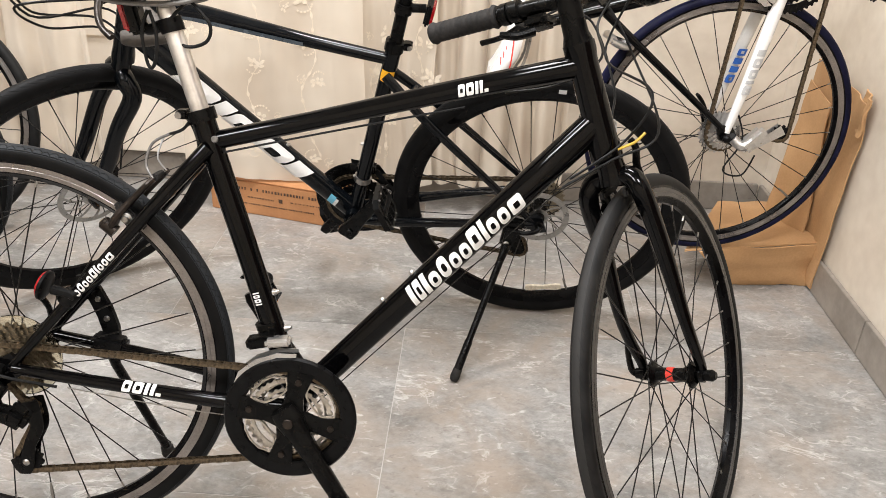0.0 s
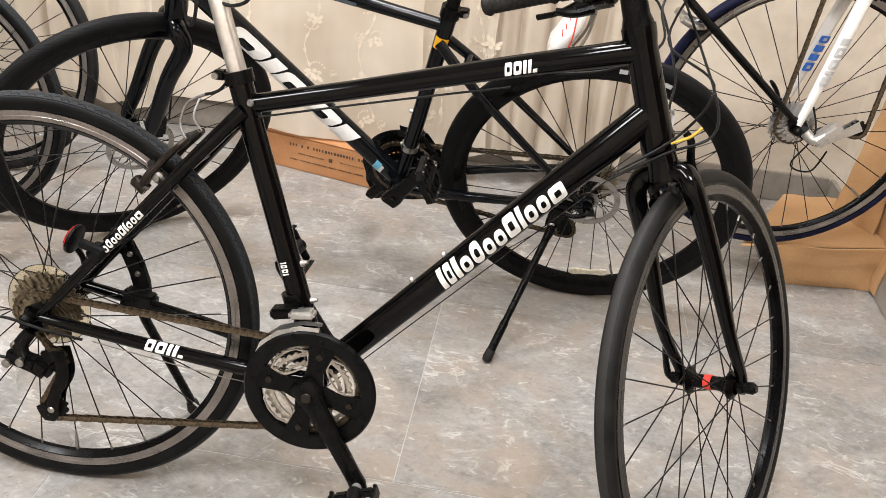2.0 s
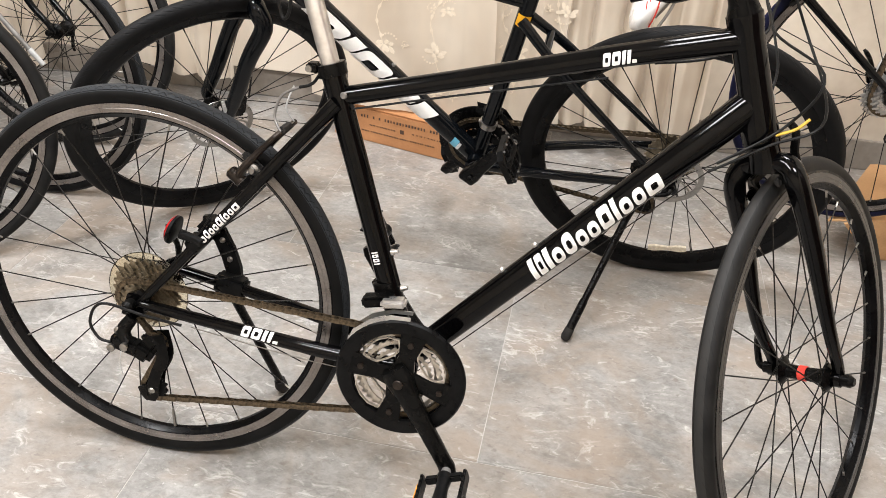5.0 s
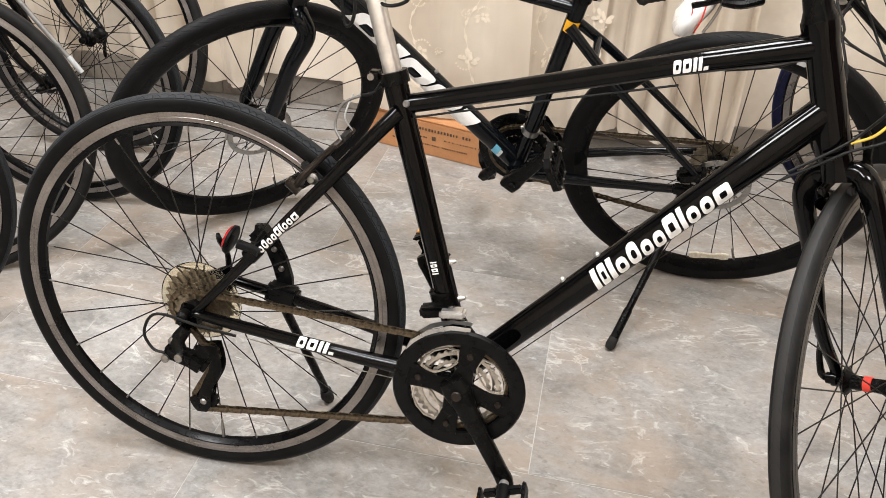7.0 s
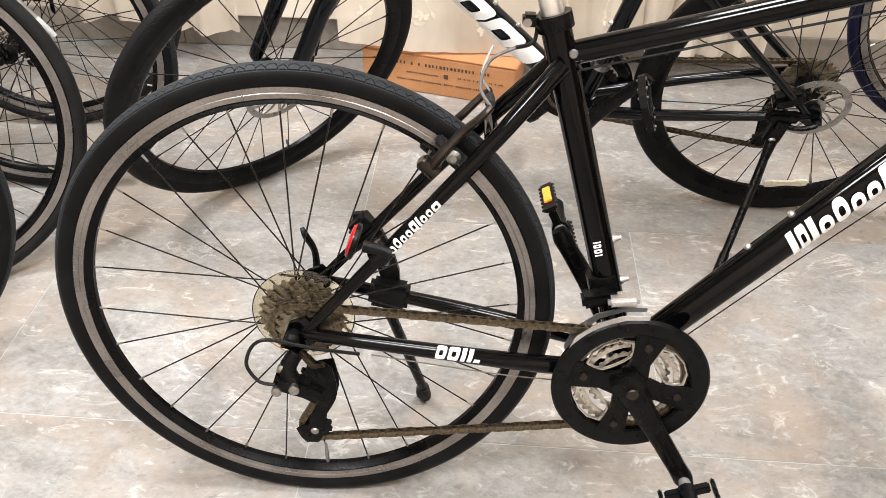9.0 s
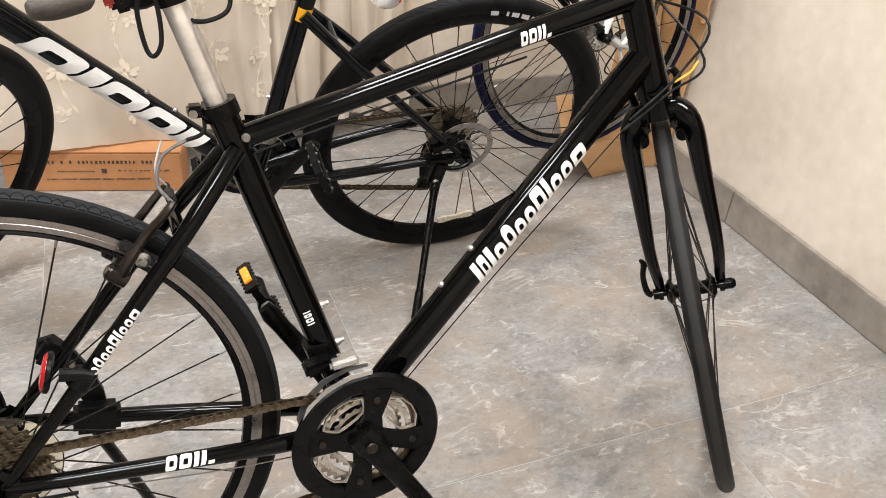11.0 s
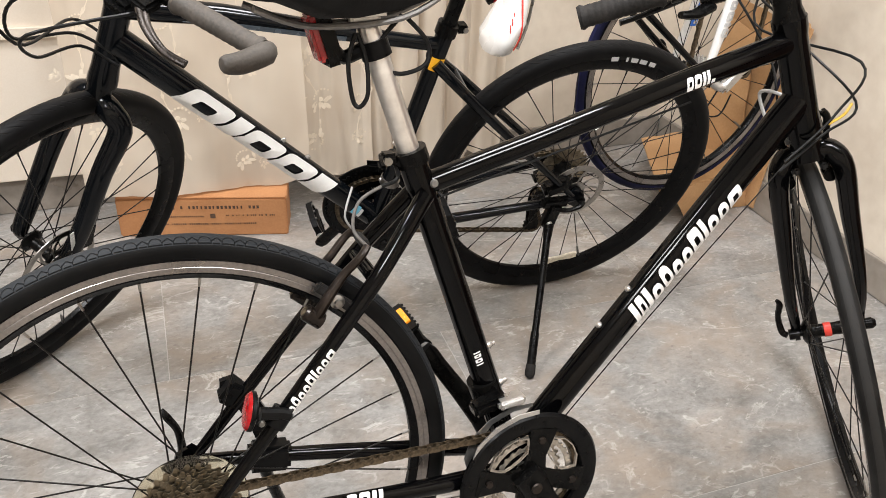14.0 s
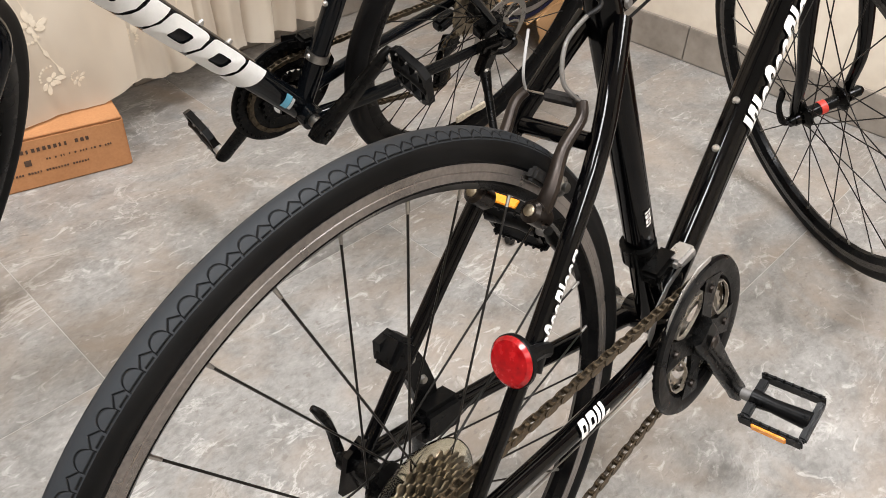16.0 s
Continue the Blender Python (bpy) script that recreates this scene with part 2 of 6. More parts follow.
M_BRICK = surface("reddish_stone", (0.30, 0.15, 0.11), (0.42, 0.24, 0.19), 0.6, scale=18)
M_CURTAIN = curtain_material()
M_STITCH = surface("cream_stitching", (0.65, 0.558, 0.435), (0.735, 0.65, 0.53), 0.7, scale=80)
M_CARD = surface("brown_cardboard", (0.40, 0.225, 0.10), (0.52, 0.31, 0.15), 0.75, scale=9, fine=160, bump=0.1)
M_CARD_PRINT = surface("orange_brown_cardboard", (0.36, 0.158, 0.062), (0.47, 0.225, 0.095), 0.7, scale=12, fine=200, bump=0.1)
M_INK = surface("dark_ink", (0.05, 0.03, 0.02), (0.09, 0.05, 0.03), 0.8)
M_BLACK = surface("gloss_black_paint", (0.0006, 0.0006, 0.0007), (0.0018, 0.0018, 0.0021), 0.07, scale=12, rough_var=0.03, coat=0.0, spec=0.18)
M_GREYBLACK = surface("dark_slate_paint", (0.0015, 0.002, 0.0026), (0.004, 0.005, 0.0065), 0.09, scale=12, rough_var=0.04, coat=0.0, spec=0.22)
# bluish highlight of the slate top tube, put into a colour
M_TOP_HIGHLIGHT = surface("slate_blue_highlight", (0.05, 0.07, 0.09), (0.08, 0.105, 0.13), 0.22, metal=0.4, coat=0.5)
M_SATIN = surface("satin_black_metal", (0.001, 0.001, 0.0011), (0.005, 0.0048, 0.0045), 0.26, scale=40, spec=0.11)
M_PLASTIC = surface("black_plastic", (0.0015, 0.0015, 0.0016), (0.006, 0.006, 0.0063), 0.34, scale=60, bump=0.08, spec=0.11)
M_RUBBER_GRIP = surface("worn_black_rubber", (0.010, 0.0095, 0.009), (0.03, 0.028, 0.027), 0.7, scale=50, bump=0.3, spec=0.15)
M_GRIP_WORN = surface("worn_brown_grey_rubber", (0.040, 0.035, 0.030), (0.085, 0.073, 0.062), 0.7, scale=35, bump=0.3)
M_SILVER = surface("brushed_silver_metal", (0.42, 0.41, 0.40), (0.62, 0.61, 0.60), 0.32, metal=0.9, scale=25)
M_POST = surface("scuffed_alloy_post", (0.50, 0.48, 0.46), (0.80, 0.78, 0.75), 0.32, metal=0.88, scale=16, fine=90)
M_STEEL = surface("steel_wire", (0.22, 0.21, 0.20), (0.36, 0.35, 0.33), 0.35, metal=1.0, scale=60)
M_SPOKE = surface("dark_steel_spoke", (0.008, 0.0075, 0.007), (0.024, 0.022, 0.02), 0.4, metal=0.6, scale=60, spec=0.3)
M_CHAIN = surface("oily_rusty_steel", (0.025, 0.018, 0.011), (0.16, 0.122, 0.08), 0.42, metal=0.8, scale=120)
M_SPROCKET = surface("oily_bronze_steel", (0.10, 0.08, 0.052), (0.32, 0.27, 0.195), 0.36, metal=0.9, scale=70)
M_RING_SILVER = surface("worn_alloy_chainring", (0.30, 0.265, 0.225), (0.60, 0.555, 0.49), 0.34, metal=0.8, scale=40)
M_RIM_TRACK = surface("worn_brake_track", (0.13, 0.118, 0.11), (0.29, 0.265, 0.25), 0.32, metal=0.75, scale=14)
M_RIM_DARK = surface("dark_brake_track", (0.035, 0.033, 0.032), (0.10, 0.096, 0.092), 0.3, metal=0.7, scale=14)
M_RIM_BLACK = surface("black_anodised_rim", (0.001, 0.001, 0.0011), (0.004, 0.004, 0.0045), 0.26, scale=20, spec=0.10)
M_WHITE = surface("white_lettering", (0.74, 0.74, 0.73), (0.82, 0.82, 0.81), 0.4, scale=50)
M_WHITE_PAINT = surface("gloss_white_paint", (0.70, 0.69, 0.67), (0.80, 0.79, 0.78), 0.25, scale=14, coat=0.4)
M_BLUE_PRINT = surface("blue_lettering", (0.02, 0.10, 0.42), (0.03, 0.14, 0.52), 0.4)
M_CYAN = surface("cyan_label", (0.10, 0.38, 0.55), (0.16, 0.46, 0.62), 0.4)
M_YELLOW = surface("yellow_sticker", (0.80, 0.36, 0.01), (0.88, 0.46, 0.02), 0.4)
M_CABLE_YELLOW = surface("yellow_sleeve", (0.46, 0.29, 0.03), (0.58, 0.39, 0.05), 0.4)
M_RED = surface("red_plastic_lens", (0.20, 0.002, 0.004), (0.44, 0.007, 0.010), 0.22, scale=140, coat=0.1)
M_REDBAND = surface("red_label", (0.60, 0.03, 0.02), (0.70, 0.06, 0.04), 0.4)
M_ORANGE = surface("amber_reflector", (0.78, 0.24, 0.01), (0.90, 0.36, 0.03), 0.2, scale=120, coat=0.4)
M_CLEAR_REFL = surface("clear_reflector", (0.42, 0.43, 0.44), (0.66, 0.67, 0.68), 0.2, scale=140, coat=0.3)
M_REFL_CREAM = surface("cream_reflector", (0.52, 0.46, 0.36), (0.74, 0.68, 0.56), 0.22, scale=140, coat=0.3)
M_SADDLE = surface("black_synthetic_leather", (0.003, 0.003, 0.003), (0.008, 0.0078, 0.0078), 0.5, scale=70, bump=0.2, spec=0.15)
M_CABLE = surface("black_cable_housing", (0.005, 0.005, 0.005), (0.012, 0.012, 0.012), 0.4, spec=0.15)
M_CABLE_GREY = surface("grey_cable_end", (0.35, 0.35, 0.35), (0.5, 0.5, 0.5), 0.4)
M_PADDED = surface("dull_grey_alloy", (0.13, 0.125, 0.12), (0.24, 0.23, 0.22), 0.5, metal=0.5, scale=45)
M_BRONZE = surface("dark_brown_alloy", (0.009, 0.0065, 0.005), (0.032, 0.023, 0.018), 0.34, metal=0.6, scale=40)
M_GUARD = surface("yellowed_clear_plastic", (0.80, 0.73, 0.54), (0.92, 0.87, 0.70), 0.06, scale=20, rough_var=0.04, trans=1.0)
M_TYRE_MAIN = tyre_material("worn_black_tyre_scalloped", (0.002, 0.002, 0.0021), (0.006, 0.006, 0.0062), True)
M_TYRE_PLAIN = tyre_material("black_slick_tyre", (0.006, 0.006, 0.006), (0.015, 0.0145, 0.014), False, 0.2)
M_TYRE_B2 = tyre_material("black_grooved_tyre", (0.002, 0.002, 0.0022), (0.006, 0.006, 0.0065), False, 0.7)
M_TYRE_BLUE = tyre_material("dark_blue_tyre", (0.003, 0.0035, 0.014), (0.007, 0.008, 0.032), False, 0.3)


# ---- mesh helpers ----
def frame_of(d):
    d = Vector(d).normalized()
    a = Vector((0, 1, 0)) if abs(d.y) < 0.9 else Vector((1, 0, 0))
    s = (a - d * a.dot(d)).normalized()
    return d, s, d.cross(s)


def tube(bm, pts, radii, seg=14, caps=True, flat=None, smooth=0):
    """Sweeps a ring along points. radii: one number or one for each point; flat: width over height (1 is round)."""
    pts = [Vector(p) for p in pts]
    if smooth:
        pts, n0 = curve_through(pts, smooth), len(pts)
        if not isinstance(radii, (int, float)):
            radii = [float(v) for v in np.interp(np.linspace(0, 1, len(pts)), np.linspace(0, 1, n0), radii)]
        if flat is not None and not isinstance(flat, (int, float)):
            flat = [float(v) for v in np.interp(np.linspace(0, 1, len(pts)), np.linspace(0, 1, n0), flat)]
    n = len(pts)
    rad = [radii] * n if isinstance(radii, (int, float)) else list(radii)
    fl = [flat or 1.0] * n if flat is None or isinstance(flat, (int, float)) else list(flat)
    rings = []
    side = None
    for i, p in enumerate(pts):
        d = (pts[min(i + 1, n - 1)] - pts[max(i - 1, 0)]).normalized()
        if side is None:
            _, side, _ = frame_of(d)
        side = (side - d * side.dot(d)).normalized()
        up = d.cross(side)
        rings.append([bm.verts.new(p + rad[i] * (fl[i] * math.cos(a) * side + math.sin(a) * up))
                      for a in (2 * math.pi * k / seg for k in range(seg))])
    for a, b in zip(rings, rings[1:]):
        for k in range(seg):
            bm.faces.new((a[k], a[(k + 1) % seg], b[(k + 1) % seg], b[k]))
    if caps:
        bm.faces.new(list(reversed(rings[0])))
        bm.faces.new(rings[-1])
    return bm


def curve_through(pts, steps):
    """Catmull-Rom points through the given ones."""
    out = []
    for i in range(len(pts) - 1):
        p0, p1, p2, p3 = pts[max(i - 1, 0)], pts[i], pts[i + 1], pts[min(i + 2, len(pts) - 1)]
        for k in range(steps):
            t = k / steps
            out.append(0.5 * (2 * p1 + (p2 - p0) * t + (2 * p0 - 5 * p1 + 4 * p2 - p3) * t * t + (3 * p1 - p0 - 3 * p2 + p3) * t ** 3))
    return out + [pts[-1]]


def revolve(bm, profile, centre=(0, 0, 0), axis=(0, 1, 0), seg=48, closed=False, uv=None):
    """Turns a profile of (radius, height along the axis) round the axis."""
    d, s, u = frame_of(axis)
    c = Vector(centre)
    rings = [[bm.verts.new(c + d * h + r * (math.cos(a) * s + math.sin(a) * u)) for a in (2 * math.pi * k / seg for k in range(seg))]
             for r, h in profile]
    layer = bm.loops.layers.uv.new("tread") if uv else None
    pairs = list(zip(range(len(rings)), range(1, len(rings))))
    if closed:
        pairs.append((len(rings) - 1, 0))
    for i, j in pairs:
        for k in range(seg):
            f = bm.faces.new((rings[i][k], rings[i][(k + 1) % seg], rings[j][(k + 1) % seg], rings[j][k]))
            if uv:
                for loop, (kk, ii) in zip(f.loops, ((k, i), (k + 1, i), (k + 1, j), (k, j))):
                    loop[layer].uv = (kk / seg * uv[0], uv[1][ii])
    if not closed:
        for ring, flip in ((rings[0], True), (rings[-1], False)):
            if (ring[0].co - ring[seg // 2].co).length > 1e-5:
                bm.faces.new(list(reversed(ring)) if flip else ring)
    return bm


def box(bm, centre, size, turn=None, bevel=0.0):
    r = bmesh.ops.create_cube(bm, size=1.0)
    m = Matrix.Translation(centre) @ (turn.to_4x4() if turn else Matrix.Identity(4)) @ Matrix.Diagonal((*size, 1))
    bmesh.ops.transform(bm, matrix=m, verts=r["verts"])
    if bevel:
        edges = list({e for v in r["verts"] for e in v.link_edges})
        bmesh.ops.bevel(bm, geom=edges, offset=bevel, segments=2, affect="EDGES")
    return bm


def slab(bm, outline, thick, m=None, hole=None):
    """A plate in the local x-z plane, thick along y, from an outline (and an inner outline of as many points)."""
    m = m or Matrix.Identity(4)
    lo = [bm.verts.new(m @ Vector((x, -thick / 2, z))) for x, z in outline]
    hi = [bm.verts.new(m @ Vector((x, thick / 2, z))) for x, z in outline]
    n = len(outline)
    for k in range(n):
        bm.faces.new((lo[k], lo[(k + 1) % n], hi[(k + 1) % n], hi[k]))
    if hole:
        lo2 = [bm.verts.new(m @ Vector((x, -thick / 2, z))) for x, z in hole]
        hi2 = [bm.verts.new(m @ Vector((x, thick / 2, z))) for x, z in hole]
        for k in range(n):
            j = (k + 1) % n
            bm.faces.new((lo2[j], lo2[k], hi2[k], hi2[j]))
            bm.faces.new((lo[j], lo[k], lo2[k], lo2[j]))
            bm.faces.new((hi[k], hi[j], hi2[j], hi2[k]))
    else:
        bm.faces.new(list(reversed(lo)))
        bm.faces.new(hi)
    return bm


def circle_pts(r, n, cx=0.0, cz=0.0, start=0.0):
    return [(cx + r * math.cos(start + 2 * math.pi * k / n), cz + r * math.sin(start + 2 * math.pi * k / n)) for k in range(n)]


def gear_pts(root, tip, teeth, turn=0.0):
    out = []
    for k in range(teeth):
        for f, r in ((0.0, root), (0.28, root), (0.45, tip), (0.70, tip)):
            a = turn + 2 * math.pi * (k + f) / teeth
            out.append((r * math.cos(a), r * math.sin(a)))
    return out


def gear(bm, root, tip, teeth, hole, thick, m=None):
    outer = gear_pts(root, tip, teeth)
    inner = [(hole * x / math.hypot(x, z), hole * z / math.hypot(x, z)) for x, z in outer]
    return slab(bm, outer, thick, m, inner)


def finish(bm, name, mat, smooth=35):
    bmesh.ops.recalc_face_normals(bm, faces=bm.faces)
    me = bpy.data.meshes.new(name)
    bm.to_mesh(me)
    bm.free()
    me.materials.append(mat)
    if smooth:
        me.shade_smooth()
        me.set_sharp_from_angle(angle=radians(smooth))
    return me


def part(name, bm, mat, parent, label="", smooth=35):
    ob = new(name, finish(bm, name, mat, smooth))
    if parent is not None:
        ob.parent = parent
    return tagged(ob, label)


def shared(name, me, parent, m):
    ob = new(name, me)
    ob.parent = parent
    ob.matrix_basis = m
    return ob


def thing(name, m, label, category, group=""):
    ob = new(name)
    ob.empty_display_size = 0.1
    ob.matrix_world = m
    return tagged(ob, label, category, group)


def B():
    return bmesh.new()


# ---- the room ----
ROOM = pose(0, 0, 0, 0, 0, -4.0)      # the room is turned a little against the bicycle
X0, X1, Y0, Y1, HIGH = -3.6, 1.702, -2.7, 1.59, 2.8


def room_part(name, bm, mat, label, smooth=0, kind="structure"):
    ob = part(name, bm, mat, None, label, smooth)
    ob.matrix_world = ROOM
    return tagged(ob, kind=kind)


floor = room_part("floor", box(B(), ((X0 + X1) / 2, (Y0 + Y1) / 2, -0.0508), (X1 - X0 + 0.3, Y1 - Y0 + 0.3, 0.1)), M_GROUT,
                  "grey marbled porcelain tile floor with thin joints")
room_part("wall_back", box(B(), ((X0 + X1) / 2, Y1 + 0.06, HIGH / 2), (X1 - X0 + 0.3, 0.12, HIGH)), M_WALL, "cream painted plaster wall behind the curtain")
room_part("wall_front", box(B(), ((X0 + X1) / 2, Y0 - 0.06, HIGH / 2), (X1 - X0 + 0.3, 0.12, HIGH)), M_WALL, "cream painted plaster wall")
room_part("wall_left", box(B(), (X0 - 0.06, (Y0 + Y1) / 2, HIGH / 2), (0.12, Y1 - Y0, HIGH)), M_WALL, "cream painted plaster wall")
DOOR_Y = 0.064
bm = box(B(), (X1 + 0.06, (Y1 + DOOR_Y) / 2, HIGH / 2), (0.12, Y1 - DOOR_Y, HIGH))
box(bm, (X1 + 0.06, (Y0 + DOOR_Y - 0.95) / 2, HIGH / 2), (0.12, DOOR_Y - 0.95 - Y0, HIGH))
box(bm, (X1 + 0.06, DOOR_Y - 0.475, (HIGH + 2.1) / 2), (0.12, 0.95, HIGH - 2.1))
room_part("wall_right", bm, M_WALL, "cream painted wall with scuffs and a door opening")
room_part("ceiling", box(B(), ((X0 + X1) / 2, (Y0 + Y1) / 2, HIGH + 0.05), (X1 - X0 + 0.3, Y1 - Y0 + 0.3, 0.1)), M_CEILING, "plain white painted ceiling")

# skirting tiles, each a piece of its own
skirt_r = room_part("skirting_right", box(B(), (X1 - 0.003, (Y1 + DOOR_Y) / 2, 0.047), (0.006, Y1 - DOOR_Y, 0.094)), M_GROUT, "mortar bed of the skirting")
skirt_b = room_part("skirting_back", box(B(), ((X0 + X1) / 2 - 0.01, Y1 - 0.003, 0.047), (X1 - X0 - 0.02, 0.006, 0.094)), M_GROUT, "mortar bed of the skirting")
y = Y1 - 0.014
for joint in (0.724, DOOR_Y):
    part("skirting_tile", box(B(), (X1 - 0.009, (y + joint) / 2, 0.050), (0.014, y - joint - 0.003, 0.097), bevel=0.0015), M_SKIRT, skirt_r)
    y = joint
x = X1 - 0.018
while x > X0 + 0.1:
    w = min(1.2, x - X0)
    part("skirting_tile", box(B(), (x - w / 2, Y1 - 0.009, 0.050), (w - 0.003, 0.014, 0.097), bevel=0.0015), M_SKIRT, skirt_b)
    x -= w

# door in the right-hand wall: jamb, leaf and a stone block at its foot
door = thing("door_1", ROOM, "closed dark brown wooden door in a wooden frame", "door")
tagged(door, kind="structure")
bm = box(B(), (X1 - 0.004, DOOR_Y - 0.05, 1.095), (0.10, 0.10, 2.01), bevel=0.004)
box(bm, (X1 - 0.004, DOOR_Y - 0.90, 1.095), (0.10, 0.10, 2.01), bevel=0.004)
box(bm, (X1 - 0.004, DOOR_Y - 0.475, 2.15), (0.10, 0.95, 0.10), bevel=0.004)
part("door_frame", bm, M_WOOD, door)
bm = box(B(), (X1 + 0.03, DOOR_Y - 0.475, 1.10), (0.04, 0.745, 1.99), bevel=0.003)
for z in (0.55, 1.50):
    box(bm, (X1 + 0.008, DOOR_Y - 0.475, z), (0.012, 0.50, 0.70), bevel=0.005)
part("door_leaf", bm, M_WOOD, door)
tube_bm = tube(B(), [(X1 + 0.01, DOOR_Y - 0.80, 1.02), (X1 - 0.05, DOOR_Y - 0.80, 1.02), (X1 - 0.055, DOOR_Y - 0.70, 1.02)], 0.008, smooth=4)
part("door_handle", tube_bm, M_SILVER, door, "silver lever handle")
room_part("threshold_block", box(B(), (X1 + 0.01, DOOR_Y - 0.06, 0.044), (0.070, 0.10, 0.080), bevel=0.006), M_BRICK, "reddish stone block under the door frame")
room_part("threshold", box(B(), (X1 + 0.04, DOOR_Y - 0.53, 0.03), (0.11, 0.82, 0.06), bevel=0.003), M_SKIRT, "grey stone door sill")

# panelled cream door behind the curtain
cup = thing("door_2", ROOM, "cream painted panelled double door behind a sheer curtain", "door")
tagged(cup, kind="structure")
for cx, wide in ((-0.25, 1.0), (0.54, 0.565)):
    leaf = part("door_leaf", box(B(), (cx, Y1 - 0.030, 1.12), (wide, 0.030, 2.02), bevel=0.003), M_PANEL, cup)
    for z, h in ((0.80, 0.60), (1.55, 0.74)):
        e = wide / 2 - 0.052
        outer = [(cx - e, z - h / 2), (cx + e, z - h / 2), (cx + e, z + h / 2), (cx - e, z + h / 2)]
        e -= 0.025
        inner = [(cx - e, z - h / 2 + 0.025), (cx + e, z - h / 2 + 0.025), (cx + e, z + h / 2 - 0.025), (cx - e, z + h / 2 - 0.025)]
        part("moulding", slab(B(), outer, 0.014, Matrix.Translation((0, Y1 - 0.052, 0)), inner), M_PANEL, leaf)
bm = box(B(), (-0.80, Y1 - 0.035, 1.14), (0.09, 0.05, 2.08), bevel=0.004)
box(bm, (0.88, Y1 - 0.035, 1.14), (0.09, 0.05, 2.08), bevel=0.004)
box(bm, (0.04, Y1 - 0.035, 2.22), (1.77, 0.05, 0.08), bevel=0.004)
part("door_frame", bm, M_PANEL, cup)

# assumed ceiling lamps, out of view: a housing over each light
for at in LAMPS:
    panel_lamp = thing("assumed_ceiling_lamp", pose(at[0], at[1], 2.8), "assumed square white panel lamp on the ceiling, out of view", "lamp", "ceiling lamps")
    part("housing", box(B(), (0, 0, -0.02), (0.62, 0.62, 0.04), bevel=0.006), M_CEILING, panel_lamp)

# ---- curtain ----
rng = random.Random(4)


def curtain(name, xa, xb, y, hem, folds, depth, label, phase=0.0, wander=0.02):
    """A hanging cloth from a rail at 2.35 m with folds that grow towards the hem."""
    def at(s, f):
        bottom = hem(s)
        a = phase + s * folds * 2 * math.pi
        amp = depth * (0.7 + 0.3 * math.sin(3.1 * s + phase)) * (1.0 - 0.35 * f)
        w = amp * (math.sin(a) + 0.35 * math.sin(2.3 * a + 1.0)) + wander * noise.noise(Vector((s * 5, f * 4, phase))) + 0.3 * wander * noise.noise(Vector((s * 17, f * 9, phase)))
        dx = 0.35 * amp * math.cos(a) + wander * noise.noise(Vector((s * 4 + 9, f * 3, phase)))
        return Vector((xa + (xb - xa) * s + dx, y + w, bottom + (2.35 - bottom) * f ** 1.4))

    bm = B()
    nx, nz = max(24, int((xb - xa) * 150)), 44
    grid = [[bm.verts.new(at(i / nx, j / nz)) for i in range(nx + 1)] for j in range(nz + 1)]
    for j in range(nz):
        for i in range(nx):
            bm.faces.new((grid[j][i], grid[j][i + 1], grid[j + 1][i + 1], grid[j + 1][i]))
    ob = new(name, finish(bm, name, M_CURTAIN, 180))
    ob.matrix_world = ROOM
    tagged(ob, label, "curtain", "curtains on the back wall")

    def drape(b):
        """Lays flat needlework in the x-z plane onto the cloth."""
        for v in b.verts:
            s = min(1.0, max(0.0, (v.co.x - xa) / (xb - xa)))
            bottom = hem(s)
            f = max(0.0, min(1.0, (v.co.z - bottom) / (2.35 - bottom))) ** (1 / 1.4)
            v.co.y = at(s, f).y - 0.0012 + v.co.y
        return b
    return ob, drape


def sprig(cx, cz, r, leaves, turn):
    """A stitched sprig: teardrop leaves fanned round a small heart, with a curl of stitches under it."""
    bm = B()
    for k in range(leaves):
        a = turn + math.pi * (0.08 + 0.84 * k / (leaves - 1))
        d = Vector((math.cos(a), 0, math.sin(a)))
        n = Vector((-d.z, 0, d.x))
        long = r * (0.85 + 0.3 * math.sin(k * 2.1))
        out = []
        for t, w in ((0.30, 0.0), (0.45, 0.10), (0.65, 0.17), (0.85, 0.15), (1.0, 0.0), (0.85, -0.13), (0.65, -0.15), (0.45, -0.09)):
            p = d * (t * long) + n * (w * r + 0.10 * r * t * t)
            out.append((cx + p.x, cz + p.z))
        slab(bm, out, 0.0007)
    slab(bm, circle_pts(r * 0.17, 10, cx, cz), 0.0007)
    for k in range(7):
        a = turn - 0.5 - 0.33 * k
        q = r * (0.55 + 0.05 * k)
        slab(bm, circle_pts(r * 0.085, 7, cx + q * math.cos(a), cz + q * math.sin(a)), 0.0007)
    return bm


def vine(x, z0, z1, sway, rr):
    """A wavering stem whose stitches swell into small leaves."""
    pts, rad = [], []
    n = int((z1 - z0) / 0.006)
    ph = rr.uniform(0, 6)
    for k in range(n + 1):
        z = z0 + (z1 - z0) * k / n
        pts.append(Vector((x + sway * math.sin(z * 17 + ph) + 0.3 * sway * math.sin(z * 41), 0, z)))
        rad.append(0.0012 + 0.0042 * max(0.0, math.sin(k * 0.9)) ** 2)
    bm = tube(B(), pts, rad, 6)
    for v in bm.verts:
        v.co.y *= 0.12
    return bm


